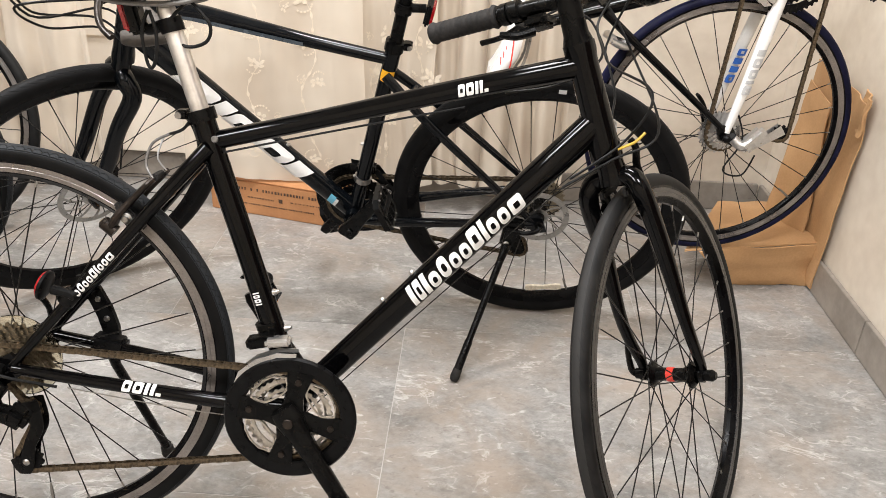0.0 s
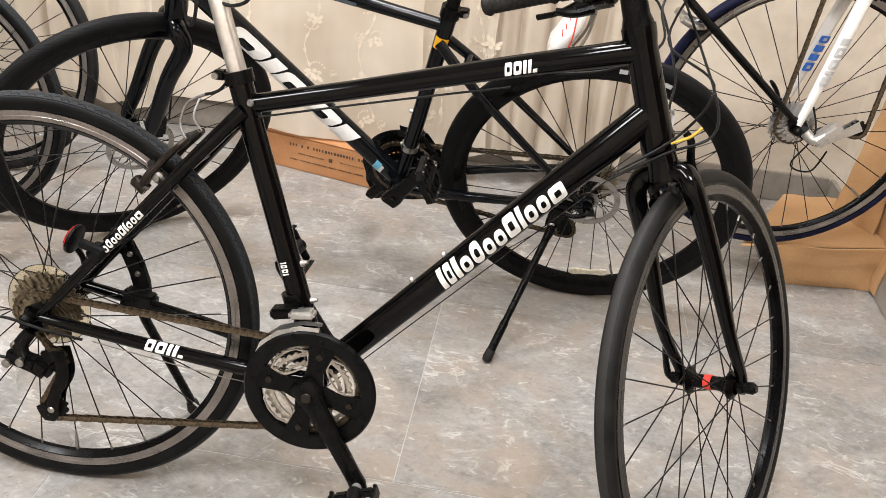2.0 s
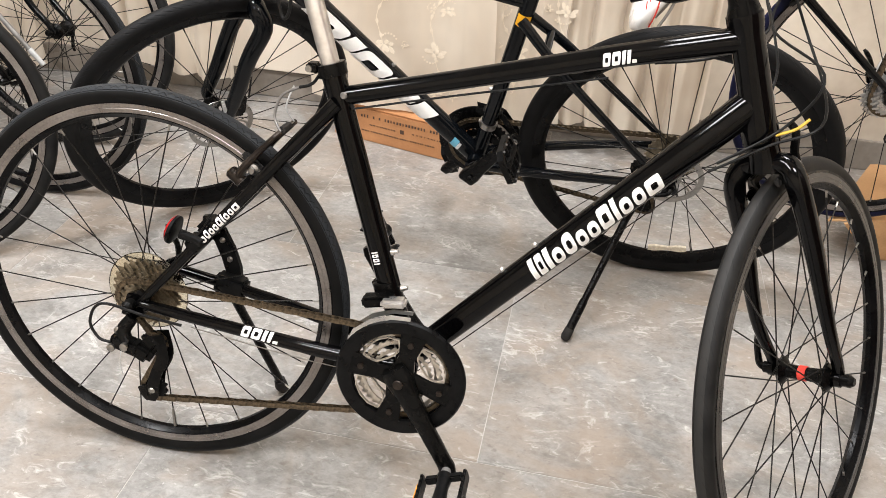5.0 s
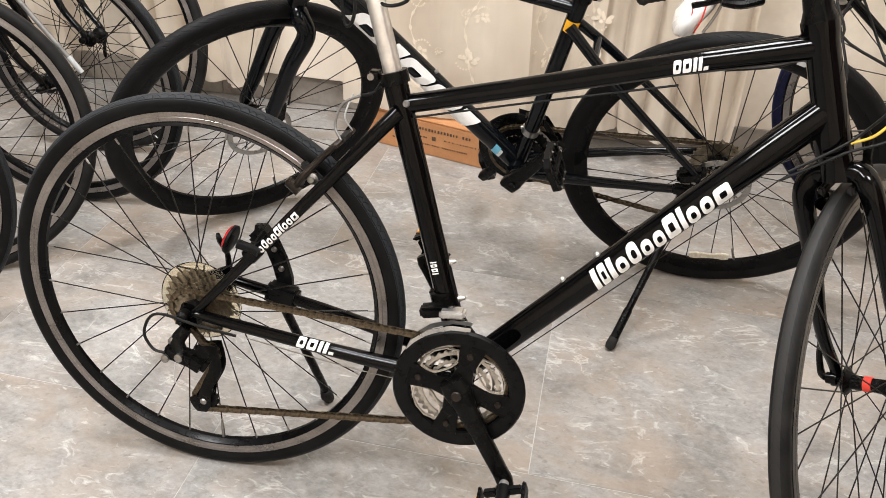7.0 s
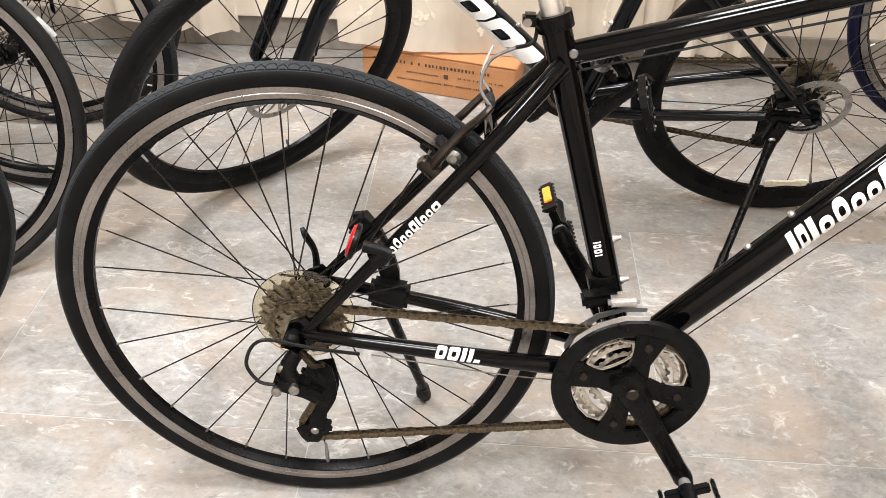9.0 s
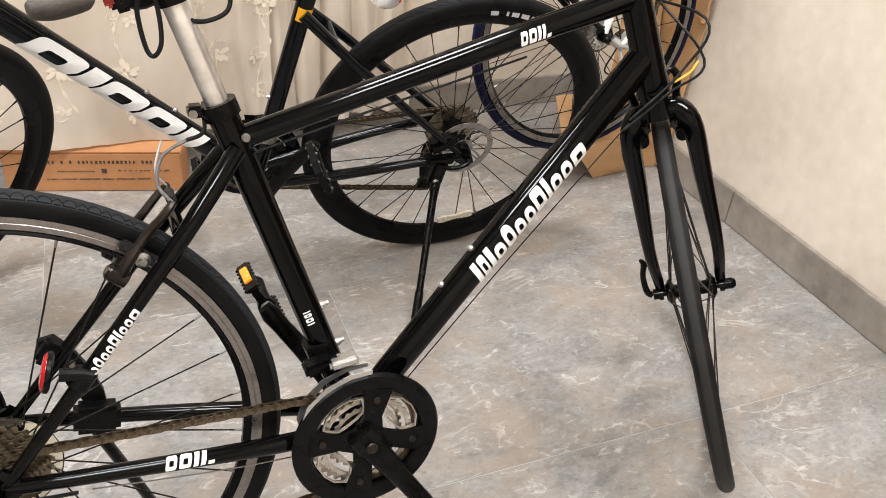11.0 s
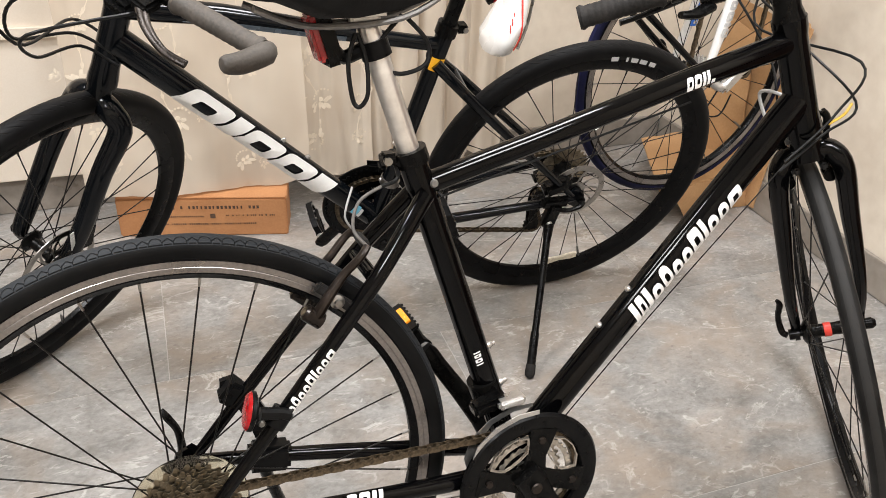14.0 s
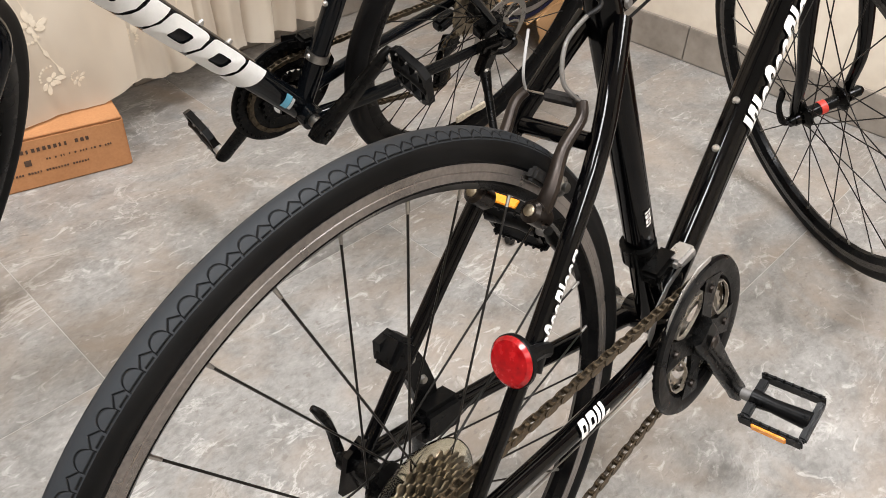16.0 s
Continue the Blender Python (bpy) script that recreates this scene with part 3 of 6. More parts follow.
def embroider(cloth, drape, xa, xb, step, top):
    rr = random.Random(int(xa * 100) + 50)
    x = xa
    while x < xb:
        z = 0.19 + rr.uniform(0, 0.05)
        part("embroidered_vine", drape(vine(x, z, top, 0.022, rr)), M_STITCH, cloth)
        while z < top:
            cx = x + rr.uniform(-0.03, 0.03)
            part("embroidered_sprig", drape(sprig(cx, z, rr.uniform(0.026, 0.038), rr.choice((5, 6, 7)), rr.uniform(-0.6, 0.6) + rr.choice((0, math.pi)))), M_STITCH, cloth)
            if rr.random() < 0.5:
                part("embroidered_sprig", drape(sprig(cx + rr.choice((-1, 1)) * rr.uniform(0.045, 0.06), z + rr.uniform(-0.02, 0.03), rr.uniform(0.013, 0.018), 5, rr.uniform(0, 6))), M_STITCH, cloth)
            z += rr.uniform(0.09, 0.15)
        x += step * rr.uniform(0.85, 1.15)


def hem_left(s):
    return 0.119 + 0.022 * (1 - s) ** 2 + 0.028 * max(0.0, (s - 0.86) / 0.14)


def hem_mid(s):
    return 0.105 + 0.012 * math.sin(7 * s)


def hem_right(s):
    return 0.10 + 0.01 * math.sin(9 * s)


flat_cloth, flat_drape = curtain("curtain", -0.19, 0.385, 1.330, hem_left, 1.6, 0.012, "cream sheer curtain panel with embroidered flowers", 0.6, 0.016)
embroider(flat_cloth, flat_drape, -0.12, 0.36, 0.165, 0.95)
mid_cloth, mid_drape = curtain("curtain", 0.34, 0.585, 1.395, hem_mid, 1.6, 0.016, "cream sheer curtain panel gathered beside a flower panel", 2.0)
embroider(mid_cloth, mid_drape, 0.42, 0.56, 0.12, 0.9)
fold_cloth, fold_drape = curtain("curtain", 0.56, 1.00, 1.43, hem_right, 5.5, 0.030, "cream curtain hanging in deep soft folds", 0.3)
curtain("curtain", -0.98, -0.49, 1.45, lambda s: 0.115 + 0.02 * math.sin(6 * s), 4.5, 0.028, "cream curtain gathered in folds beside the door", 1.1)
curtain("curtain", -1.80, -1.20, 1.45, lambda s: 0.055 + 0.012 * math.sin(8 * s), 6.0, 0.028, "cream curtain hanging low in folds behind parked bicycles", 2.2)
rod = thing("curtain_rail", ROOM, "white curtain rail over the back door", "curtain rail")
part("pole", tube(B(), [(-1.85, 1.38, 2.36), (1.2, 1.38, 2.36)], 0.012), M_CEILING, rod)
for xx in (-1.8, -0.3, 1.15):
    part("bracket", tube(B(), [(xx, 1.38, 2.36), (xx, 1.48, 2.36), (xx, Y1, 2.36)], 0.007), M_CEILING, rod)


# ---- boxes ----
def bars(bm, rows, y):
    """Unreadable print as short bars: rows of (x0, x1, z, height, step)."""
    r2 = random.Random(7)
    for x0, x1, z, h, step in rows:
        x = x0
        while x < x1:
            w = step * r2.uniform(0.35, 0.70)
            box(bm, (x + w / 2, y, z + h * r2.uniform(-0.06, 0.06)), (w, 0.0008, h))
            x += step if r2.random() > 0.16 else 2 * step


printed = thing("printed_carton", pose(-0.028, 1.366, 0, 0, 0, -17.5), "long orange-brown printed carton lying under the curtain", "carton")
bm = box(B(), (0.22, 0.055, 0.056), (0.445, 0.105, 0.112), bevel=0.003)
part("body", bm, M_CARD_PRINT, printed)
bm = B()
bars(bm, [(0.10, 0.37, 0.087, 0.0085, 0.0105), (0.13, 0.22, 0.060, 0.004, 0.0055), (0.28, 0.41, 0.062, 0.004, 0.0055), (0.10, 0.36, 0.037, 0.0042, 0.0058)], 0.0018)
box(bm, (0.245, 0.0018, 0.061), (0.013, 0.0008, 0.013))
part("print", bm, M_INK, printed, "dark printed bars")
bm = box(B(), (0.22, 0.052, 0.1145), (0.443, 0.098, 0.003), bevel=0.001)
part("flap", bm, M_CARD_PRINT, printed)

carton = thing("torn_carton", ROOM, "crumpled brown cardboard carton torn open in the corner by the wall", "carton")


def sheet(bm, corners, thick, nu=10, nv=10, rough=0.008, seed=0.0):
    """A buckled sheet of card between four corners."""
    a, b, c, d = (Vector(p) for p in corners)
    n = (b - a).cross(d - a).normalized()
    for side in (0, 1):
        grid = [[bm.verts.new(a.lerp(b, i / nu).lerp(d.lerp(c, i / nu), j / nv) + n * (rough * noise.noise(Vector((i * 0.35, j * 0.35, seed))) + side * thick))
                 for i in range(nu + 1)] for j in range(nv + 1)]
        for j in range(nv):
            for i in range(nu):
                bm.faces.new((grid[j][i], grid[j][i + 1], grid[j + 1][i + 1], grid[j + 1][i]))
        if side:
            rim = lambda g: g[0] + [r[-1] for r in g[1:]] + list(reversed(g[-1][:-1])) + [r[0] for r in reversed(g[1:-1])]
            p, q = rim(first), rim(grid)
            for k in range(len(p)):
                j = (k + 1) % len(p)
                bm.faces.new((p[k], p[j], q[j], q[k]))
        first = grid
    return bm


part("front_panel", sheet(B(), [(1.45, 1.045, 0.003), (1.686, 1.070, 0.003), (1.688, 1.06, 0.140), (1.34, 0.990, 0.130)], 0.004, seed=2), M_CARD, carton)
part("lid", sheet(B(), [(1.30, 0.985, 0.128), (1.688, 1.06, 0.140), (1.688, 1.40, 0.110), (1.50, 1.40, 0.100)], 0.004, seed=5, rough=0.004), M_CARD, carton)
part("side_panel", sheet(B(), [(1.682, 1.030, 0.010), (1.684, 1.40, 0.010), (1.684, 1.36, 0.58), (1.684, 0.995, 0.555)], 0.004, 14, 16, 0.016, seed=8), M_CARD, carton)
part("inner_panel", sheet(B(), [(1.617, 1.30, 0.115), (1.672, 1.13, 0.12), (1.671, 1.18, 0.50), (1.662, 1.32, 0.53)], 0.004, 10, 14, 0.010, seed=3), M_CARD, carton)
part("torn_edge", sheet(B(), [(1.672, 0.995, 0.47), (1.681, 1.045, 0.48), (1.683, 1.035, 0.585), (1.673, 0.985, 0.570)], 0.005, 8, 8, 0.008, seed=11), M_CARD, carton)


# ---- bicycle parts ----
# Every bicycle is built in its own frame: x ahead, y to its left, z up, origin where the rear wheel stands.
def wheel(parent, m, R, width, tyre_mat, track, spokes, hub_half, dish=0.031, rim_in=0.288, blocks=72, hub_mat=None, label="", band=None, marks=0, seg=96):
    hw = width / 2
    ang = [radians(a) for a in (-135, -105, -80, -60, -42, -26, -12, 0, 12, 26, 42, 60, 80, 105, 135)]
    bead = R - width * 0.86
    prof = [(bead - 0.004, -hw * 0.62)] + [(R - hw + hw * math.cos(a), hw * math.sin(a)) for a in ang] + [(bead - 0.004, hw * 0.62)]
    vs = [-3.0] + [a * hw * 100 for a in ang] + [3.0]
    rw = 0.0115 if width < 0.034 else 0.0125
    rim = part("wheel", revolve(B(), [(bead + 0.003, -rw), (bead - 0.017, -rw), (rim_in + 0.003, -0.0068), (rim_in, -0.004), (rim_in, 0.004),
                                      (rim_in + 0.003, 0.0068), (bead - 0.017, rw), (bead + 0.003, rw)], seg=seg, closed=True), M_RIM_BLACK, parent, label)
    rim.matrix_basis = m
    part("tyre", revolve(B(), prof, seg=seg, closed=True, uv=(blocks, vs)), tyre_mat, rim)
    if track:
        for s in (-1, 1):
            part("brake_track", revolve(B(), [(bead - 0.001, s * (rw - 0.0004)), (bead - 0.001, s * (rw + 0.0006)), (bead - 0.0075, s * (rw + 0.0007)), (bead - 0.0082, s * (rw + 0.0002)),
                                              (bead - 0.0089, s * (rw + 0.0007)), (bead - 0.0150, s * (rw + 0.0006)), (bead - 0.0150, s * (rw - 0.0004))], seg=seg, closed=True), track, rim, "worn metallic brake track")
    h = hub_half
    hub = part("hub", revolve(B(), [(0.006, -h), (0.006, -h + 0.012), (0.013, -h + 0.013), (0.014, -dish - 0.008), (0.0225, -dish - 0.002), (0.0225, -dish + 0.002), (0.012, -dish + 0.008), (0.0105, 0),
                                    (0.012, dish - 0.008), (0.0225, dish - 0.002), (0.0225, dish + 0.002), (0.014, dish + 0.008), (0.013, h - 0.013), (0.006, h - 0.012), (0.006, h)], seg=24), hub_mat or M_SATIN, rim)
    if band:
        part("hub_label", revolve(B(), [(0.0118, -0.004), (0.0123, -0.0035), (0.0123, 0.0075), (0.0118, 0.008)], seg=24, closed=False), band, rim, "small red band")
    # spokes, crossed two by two
    fr = 0.0205
    a0 = Vector((fr, dish, 0))
    me = nip = None
    for i in range(spokes):
        a = 2 * math.pi * i / spokes
        s = 1 if i % 2 else -1
        off = radians(62) * (1 if (i // 2) % 2 else -1)
        p = Vector((fr * math.cos(a + off), s * dish, fr * math.sin(a + off)))
        q = Vector(((rim_in + 0.001) * math.cos(a), s * 0.0015, (rim_in + 0.001) * math.sin(a)))
        d = q - p
        if me is None:
            me = finish(tube(B(), [(0, 0, 0), (0, 0, d.length)], 0.00115, 6), "spoke", M_SPOKE)
            nip = finish(tube(B(), [(0, 0, -0.012), (0, 0, 0)], [0.0016, 0.0019], 6), "nipple", M_STEEL if track else M_SPOKE)
        turn = d.to_track_quat("Z", "Y").to_matrix().to_4x4()
        shared("spoke", me, rim, Matrix.Translation(p) @ turn)
        shared("nipple", nip, rim, Matrix.Translation(q) @ turn)
    part("valve", tube(B(), [(0, 0, -rim_in - 0.002), (0, 0, -rim_in + 0.022), (0, 0, -rim_in + 0.038)], [0.003, 0.003, 0.0018], 8), M_STEEL, rim)
    return rim


def wheel_reflector(rim, a, mat=None, side=-1, out=0.235):
    m = pose(0, 0, 0, 0, a, 0) @ Matrix.Translation((0, side * 0.012, out)) @ pose(0, 0, 0, 0, 90, 0)
    bm = slab(B(), [(-0.007, -0.045), (0.007, -0.045), (0.009, -0.03), (0.005, 0.0), (0.009, 0.03), (0.007, 0.045), (-0.007, 0.045), (-0.009, 0.03), (-0.005, 0), (-0.009, -0.03)], 0.006, m)
    part("reflector", bm, mat or M_CLEAR_REFL, rim, "white spoke reflector")


def lettering(parent, p, q, r, side, start, shapes, height, mat, slant=0.25, up=0.0, gap=0.0035, lift=0.0007, name="lettering", label=""):
    """Plain shapes in a word's rhythm, bent round a tube from p to q. side: -1 the right-hand face, 1 the left.
    shapes: (kind, width, height factor, shift); kinds: bar, ring, frame."""
    p, q = Vector(p), Vector(q)
    a = (q - p).normalized()
    s = Vector((0, side, 0))
    s = (s - a * s.dot(a)).normalized()
    n = Vector((-a.z, 0, a.x))
    n = (n - s * n.dot(s)).normalized()
    if n.z < 0:
        n = -n
    bm = B()

    def at(u, h, w):
        k = (h + up) / r
        return p + a * (start + u + slant * h) + (r + lift + w) * (math.cos(k) * s + math.sin(k) * n)

    def strip(loop_out, loop_in=None):
        m = len(loop_out)
        for w in (0.0,):
            o = [bm.verts.new(at(u, h, w)) for u, h in loop_out]
            if loop_in:
                i2 = [bm.verts.new(at(u, h, w)) for u, h in loop_in]
                for k in range(m):
                    bm.faces.new((o[k], o[(k + 1) % m], i2[(k + 1) % m], i2[k]))
            else:
                c = m // 2
                for k in range(c - 1):
                    bm.faces.new((o[k], o[k + 1], o[m - 2 - k], o[m - 1 - k]))

    x = 0.0
    for kind, w, hf, sh in shapes:
        h = height * hf
        lo = -height / 2 + sh * height
        if kind == "bar":
            rows = 6
            up_side = [(x, lo + h * k / rows) for k in range(rows + 1)]
            dn_side = [(x + w, lo + h * (rows - k) / rows) for k in range(rows + 1)]
            strip(up_side + dn_side)
        elif kind in ("ring", "frame"):
            m = 20
            e = 0.75 if kind == "ring" else 0.35
            def pt(t, rx, rz):
                c, si = math.cos(t), math.sin(t)
                return (x + w / 2 + rx * math.copysign(abs(c) ** e, c), lo + h / 2 + rz * math.copysign(abs(si) ** e, si))
            k = 0.42 if kind == "ring" else 0.40
            strip([pt(2 * math.pi * i / m, w / 2, h / 2) for i in range(m)], [pt(2 * math.pi * i / m, w / 2 * k, h / 2 * k * 0.9) for i in range(m)])
        x += w + gap
    return part(name, bm, mat, parent, label)


def crank_set(root, bb, ring_y, turn, black=True, guard=True, ring_turn=12, length=0.168, arm_mat=None, q=0.075, spider=4):
    """Rings on the right (y < 0), two arms and the axle. turn: the right arm's angle, degrees from straight ahead, downwards."""
    bx, bz = bb
    c = Matrix.Translation((bx, 0, bz))
    arm_mat = arm_mat or M_SATIN
    cs = part("crankset", revolve(B(), [(0.012, -q + 0.004), (0.012, q - 0.004)], (0, 0, 0), seg=20), M_STEEL, root)
    cs.matrix_basis = c
    y = ring_y
    part("chainring", gear(B(), 0.0950, 0.0992, 48, 0.078, 0.003, Matrix.Translation((0, y, 0))), M_SATIN, cs, "black large chainring")
    if black:
        part("chainring_rib", gear(B(), 0.0645, 0.0672, 34, 0.0590, 0.003, Matrix.Translation((0, y + 0.001, 0))), M_RING_SILVER, cs, "bright toothed inner edge")
        part("chainring_rib", gear(B(), 0.0480, 0.0505, 26, 0.0440, 0.003, Matrix.Translation((0, y + 0.003, 0))), M_RING_SILVER, cs, "bright toothed inner edge")
    part("chainring", gear(B(), 0.0735, 0.0775, 38, 0.0695 if black else 0.053, 0.003, Matrix.Translation((0, y + 0.008, 0))), M_RING_SILVER if black else M_SATIN, cs, "worn silver middle chainring" if black else "black middle chainring")
    part("chainring", gear(B(), 0.0535, 0.0575, 28, 0.0515 if black else 0.036, 0.003, Matrix.Translation((0, y + 0.016, 0))), M_RING_SILVER if black else M_SATIN, cs)
    if guard:
        g = part("chain_guard", revolve(B(), [(0.0795, y - 0.004), (0.081, y - 0.0075), (0.092, y - 0.0105), (0.1025, y - 0.0095), (0.1055, y - 0.006), (0.1055, y - 0.003), (0.0795, y - 0.003)], seg=72, closed=True), M_PLASTIC, cs, "black plastic chain guard")
    wide = (0.013, 0.021) if black else (0.008, 0.011)
    bm = B()
    for k in range(spider):
        a = radians(turn) + 2 * math.pi * (k + 0.5) / spider
        d = Vector((math.cos(a), 0, -math.sin(a)))
        n = Vector((-d.z, 0, d.x))
        pts = [d * 0.010 + n * 0.020, d * 0.040 + n * wide[0], d * 0.083 + n * wide[1], d * 0.083 - n * wide[1], d * 0.040 - n * wide[0], d * 0.010 - n * 0.020]
        slab(bm, [(p.x, p.z) for p in pts], 0.006, Matrix.Translation((0, y - 0.006, 0)))
    revolve(bm, [(0.024, y - 0.012), (0.024, y + 0.004)], seg=24)
    part("spider", bm, arm_mat, cs)
    # bright frames round the openings between the arms
    if black:
        for k in range(spider):
            a = radians(turn) + 2 * math.pi * k / spider
            if k == 0:
                continue
            o, i2 = [], []
            for t, r in ((-26, 0.047), (-30, 0.058), (-29, 0.071), (-15, 0.0765), (0, 0.0775), (15, 0.0765), (29, 0.071), (30, 0.058), (26, 0.047), (14, 0.0415), (0, 0.040), (-14, 0.0415)):
                b = a + radians(t)
                o.append((r * math.cos(b), -r * math.sin(b)))
                cxm, czm = 0.060 * math.cos(a), -0.060 * math.sin(a)
                i2.append((cxm + (o[-1][0] - cxm) * 0.91, czm + (o[-1][1] - czm) * 0.91))
            part("window_frame", slab(B(), o, 0.004, Matrix.Translation((0, y - 0.0055, 0)), i2), M_RING_SILVER, cs, "bright worn edge of a chainring opening")
    for k in range(spider):
        a = radians(turn) + 2 * math.pi * (k + 0.5) / spider
        part("chainring_bolt", revolve(B(), [(0.0048, y - 0.0125), (0.0055, y - 0.009)], (0.066 * math.cos(a), 0, -0.066 * math.sin(a)), seg=10), M_BRONZE, cs)
    pedals = []
    for s in (-1, 1):
        a = radians(turn) + (0 if s < 0 else math.pi)
        d = Vector((math.cos(a), 0, -math.sin(a)))
        n = Vector((-d.z, 0, d.x))
        y0, y1 = s * (q - 0.012), s * (q + 0.006)
        bm = B()
        sec = [(-0.022, 0.020, 0.011), (0.0, 0.0215, 0.013), (0.03, 0.017, 0.0105), (0.09, 0.0135, 0.0085), (length - 0.02, 0.0125, 0.0075), (length, 0.0135, 0.0075), (length + 0.012, 0.010, 0.006)]
        rings = []
        for t, w, hh in sec:
            yy = y0 + (y1 - y0) * max(0, t) / length
            o = d * t
            pts = []
            for u, v in ((-1, -0.6), (-0.75, -1), (0.75, -1), (1, -0.6), (1, 0.6), (0.75, 1), (-0.75, 1), (-1, 0.6)):
                pts.append(bm.verts.new(o + n * (u * w) + Vector((0, yy + v * hh, 0))))
            rings.append(pts)
        for a1, b1 in zip(rings, rings[1:]):
            for k in range(8):
                bm.faces.new((a1[k], a1[(k + 1) % 8], b1[(k + 1) % 8], b1[k]))
        bm.faces.new(rings[0]), bm.faces.new(list(reversed(rings[-1])))
        arm = part("crank_arm", bm, arm_mat, cs, smooth=50)
        part("crank_bolt", revolve(B(), [(0.0085, s * (q + 0.0035)), (0.0075, s * (q + 0.006)), (0.003, s * (q + 0.0045))], (0, 0, 0), axis=(0, 1, 0), seg=14), M_BRONZE if black else M_SATIN, cs)
        pedals.append((c @ (d * length + Vector((0, y1, 0))), s))
    return cs, pedals


def pedal(root, at, s, tilt, mat, amber=True, size=0.095):
    """A cage pedal: axle, body and toothed cage, with amber reflectors on its two long edges."""
    ax = part("pedal", tube(B(), [(0, 0, 0), (0, s * 0.02, 0), (0, s * 0.10, 0)], [0.007, 0.009, 0.007], 12), M_PADDED if amber else M_STEEL, root)
    ax.matrix_basis = Matrix.Translation(at) @ pose(0, 0, 0, 0, tilt, 0)
    bm = tube(B(), [(0, s * 0.022, 0), (0, s * 0.05, 0), (0, s * 0.10, 0)], [0.013, 0.010, 0.013], 12)
    box(bm, (0, s * 0.026, 0), (0.062, 0.012, 0.012), bevel=0.002)
    box(bm, (0, s * 0.102, 0), (0.062, 0.010, 0.012), bevel=0.002)
    part("pedal_body", bm, mat, ax)
    for e in (-1, 1):
        bm = box(B(), (e * 0.036, s * 0.062, 0), (0.006, 0.086, 0.020), bevel=0.002)
        for k in range(7):
            for zz in (-1, 1):
                tube(bm, [(e * 0.036, s * (0.026 + 0.012 * k), zz * 0.009), (e * 0.036, s * (0.026 + 0.012 * k), zz * 0.0125)], [0.003, 0.0014], 6)
        part("cage", bm, mat, ax)
        if amber and (s > 0 or e < 0):
            part("reflector", box(B(), (e * 0.0405, s * 0.062, 0), (0.004, 0.046, 0.012), bevel=0.001), M_ORANGE, ax, "amber reflector")
    return ax


def platform_pedal(root, at, s, tilt, mat, size=0.100):
    """A flat platform pedal: axle, a plate with two rows of openings, raised studs."""
    ax = part("pedal", tube(B(), [(0, 0, 0), (0, s * 0.016, 0), (0, s * 0.095, 0)], [0.007, 0.0085, 0.0065], 12), M_SILVER, root)
    ax.matrix_basis = Matrix.Translation(at) @ pose(0, 0, 0, 0, tilt, 0)
    flat = Matrix.Rotation(radians(90), 4, "X")
    mid = s * (0.022 + size * 0.42)
    m = Matrix.Translation((0, mid, 0)) @ flat
    w, l = 0.044, size * 0.44
    outer = [(-w * 0.72, -l), (w * 0.72, -l), (w, -l * 0.62), (w, l * 0.62), (w * 0.72, l), (-w * 0.72, l), (-w, l * 0.62), (-w, -l * 0.62)]
    inner = [(x * 0.80, z * 0.80) for x, z in outer]
    part("plate_rim", slab(B(), outer, 0.013, m, inner), mat, ax)
    bm = tube(B(), [(0, mid - l * 0.9, 0), (0, mid, 0), (0, mid + l * 0.9, 0)], [0.011, 0.009, 0.010], 12)
    for k in (-1, 0, 1):
        box(bm, (0, mid + k * l * 0.52, 0), (w * 1.66, 0.0065, 0.010), bevel=0.0015)
    part("pedal_body", bm, mat, ax)
    for e in (-1, 1):
        for k in (-1, 0, 1):
            for zz in (-1, 1):
                part("stud", tube(B(), [(e * w * 0.86, mid + k * l * 0.55, zz * 0.006), (e * w * 0.86, mid + k * l * 0.55, zz * 0.0095)], [0.0026, 0.0020], 6), M_PADDED, ax)
    return ax


def chain(root, path, y_of, mat):
    """A roller chain laid along a closed path of (x, z)."""
    pts = [Vector((x, 0, z)) for x, z in path]
    lens = [0.0]
    for a, b in zip(pts, pts[1:]):
        lens.append(lens[-1] + (b - a).length)
    total = lens[-1]
    n = int(total / 0.0127) // 2 * 2
    step = total / n

    def at(s):
        s = min(s, total - 1e-6)
        k = max(i for i in range(len(lens)) if lens[i] <= s)
        k = min(k, len(pts) - 2)
        return pts[k].lerp(pts[k + 1], (s - lens[k]) / max(1e-9, lens[k + 1] - lens[k]))

    pins = [at(k * step) for k in range(n + 1)]
    pins = [Vector((p.x, y_of(p.x), p.z)) for p in pins]
    bm = B()
    for p in pins[:-1]:
        tube(bm, [p + Vector((0, -0.0036, 0)), p + Vector((0, 0.0036, 0))], 0.0034, 8)
    ch = part("chain", bm, mat, root, "rusty oiled bicycle chain")
    def plate(w, half):
        b = B()
        o = []
        for cx, st in ((step, -1), (0.0, 1)):
            for k in range(5):
                a = st * math.pi / 2 + math.pi * k / 4
                o.append((cx + 0.0043 * math.cos(a), 0.0043 * math.sin(a)))
        for s in (-1, 1):
            slab(b, o, 0.0011, Matrix.Translation((0, s * half, 0)))
        return finish(b, "link", mat, 0)
    inner, outer = plate(0.0043, 0.0030), plate(0.0043, 0.0042)
    for k in range(n):
        d = pins[k + 1] - pins[k]
        x = d.normalized()
        yv = Vector((0, 1, 0)) - x * x.y
        yv.normalize()
        z = x.cross(yv)
        m = Matrix((x, yv, z)).transposed().to_4x4()
        shared("link", outer if k % 2 else inner, ch, Matrix.Translation(pins[k]) @ m)
    return ch


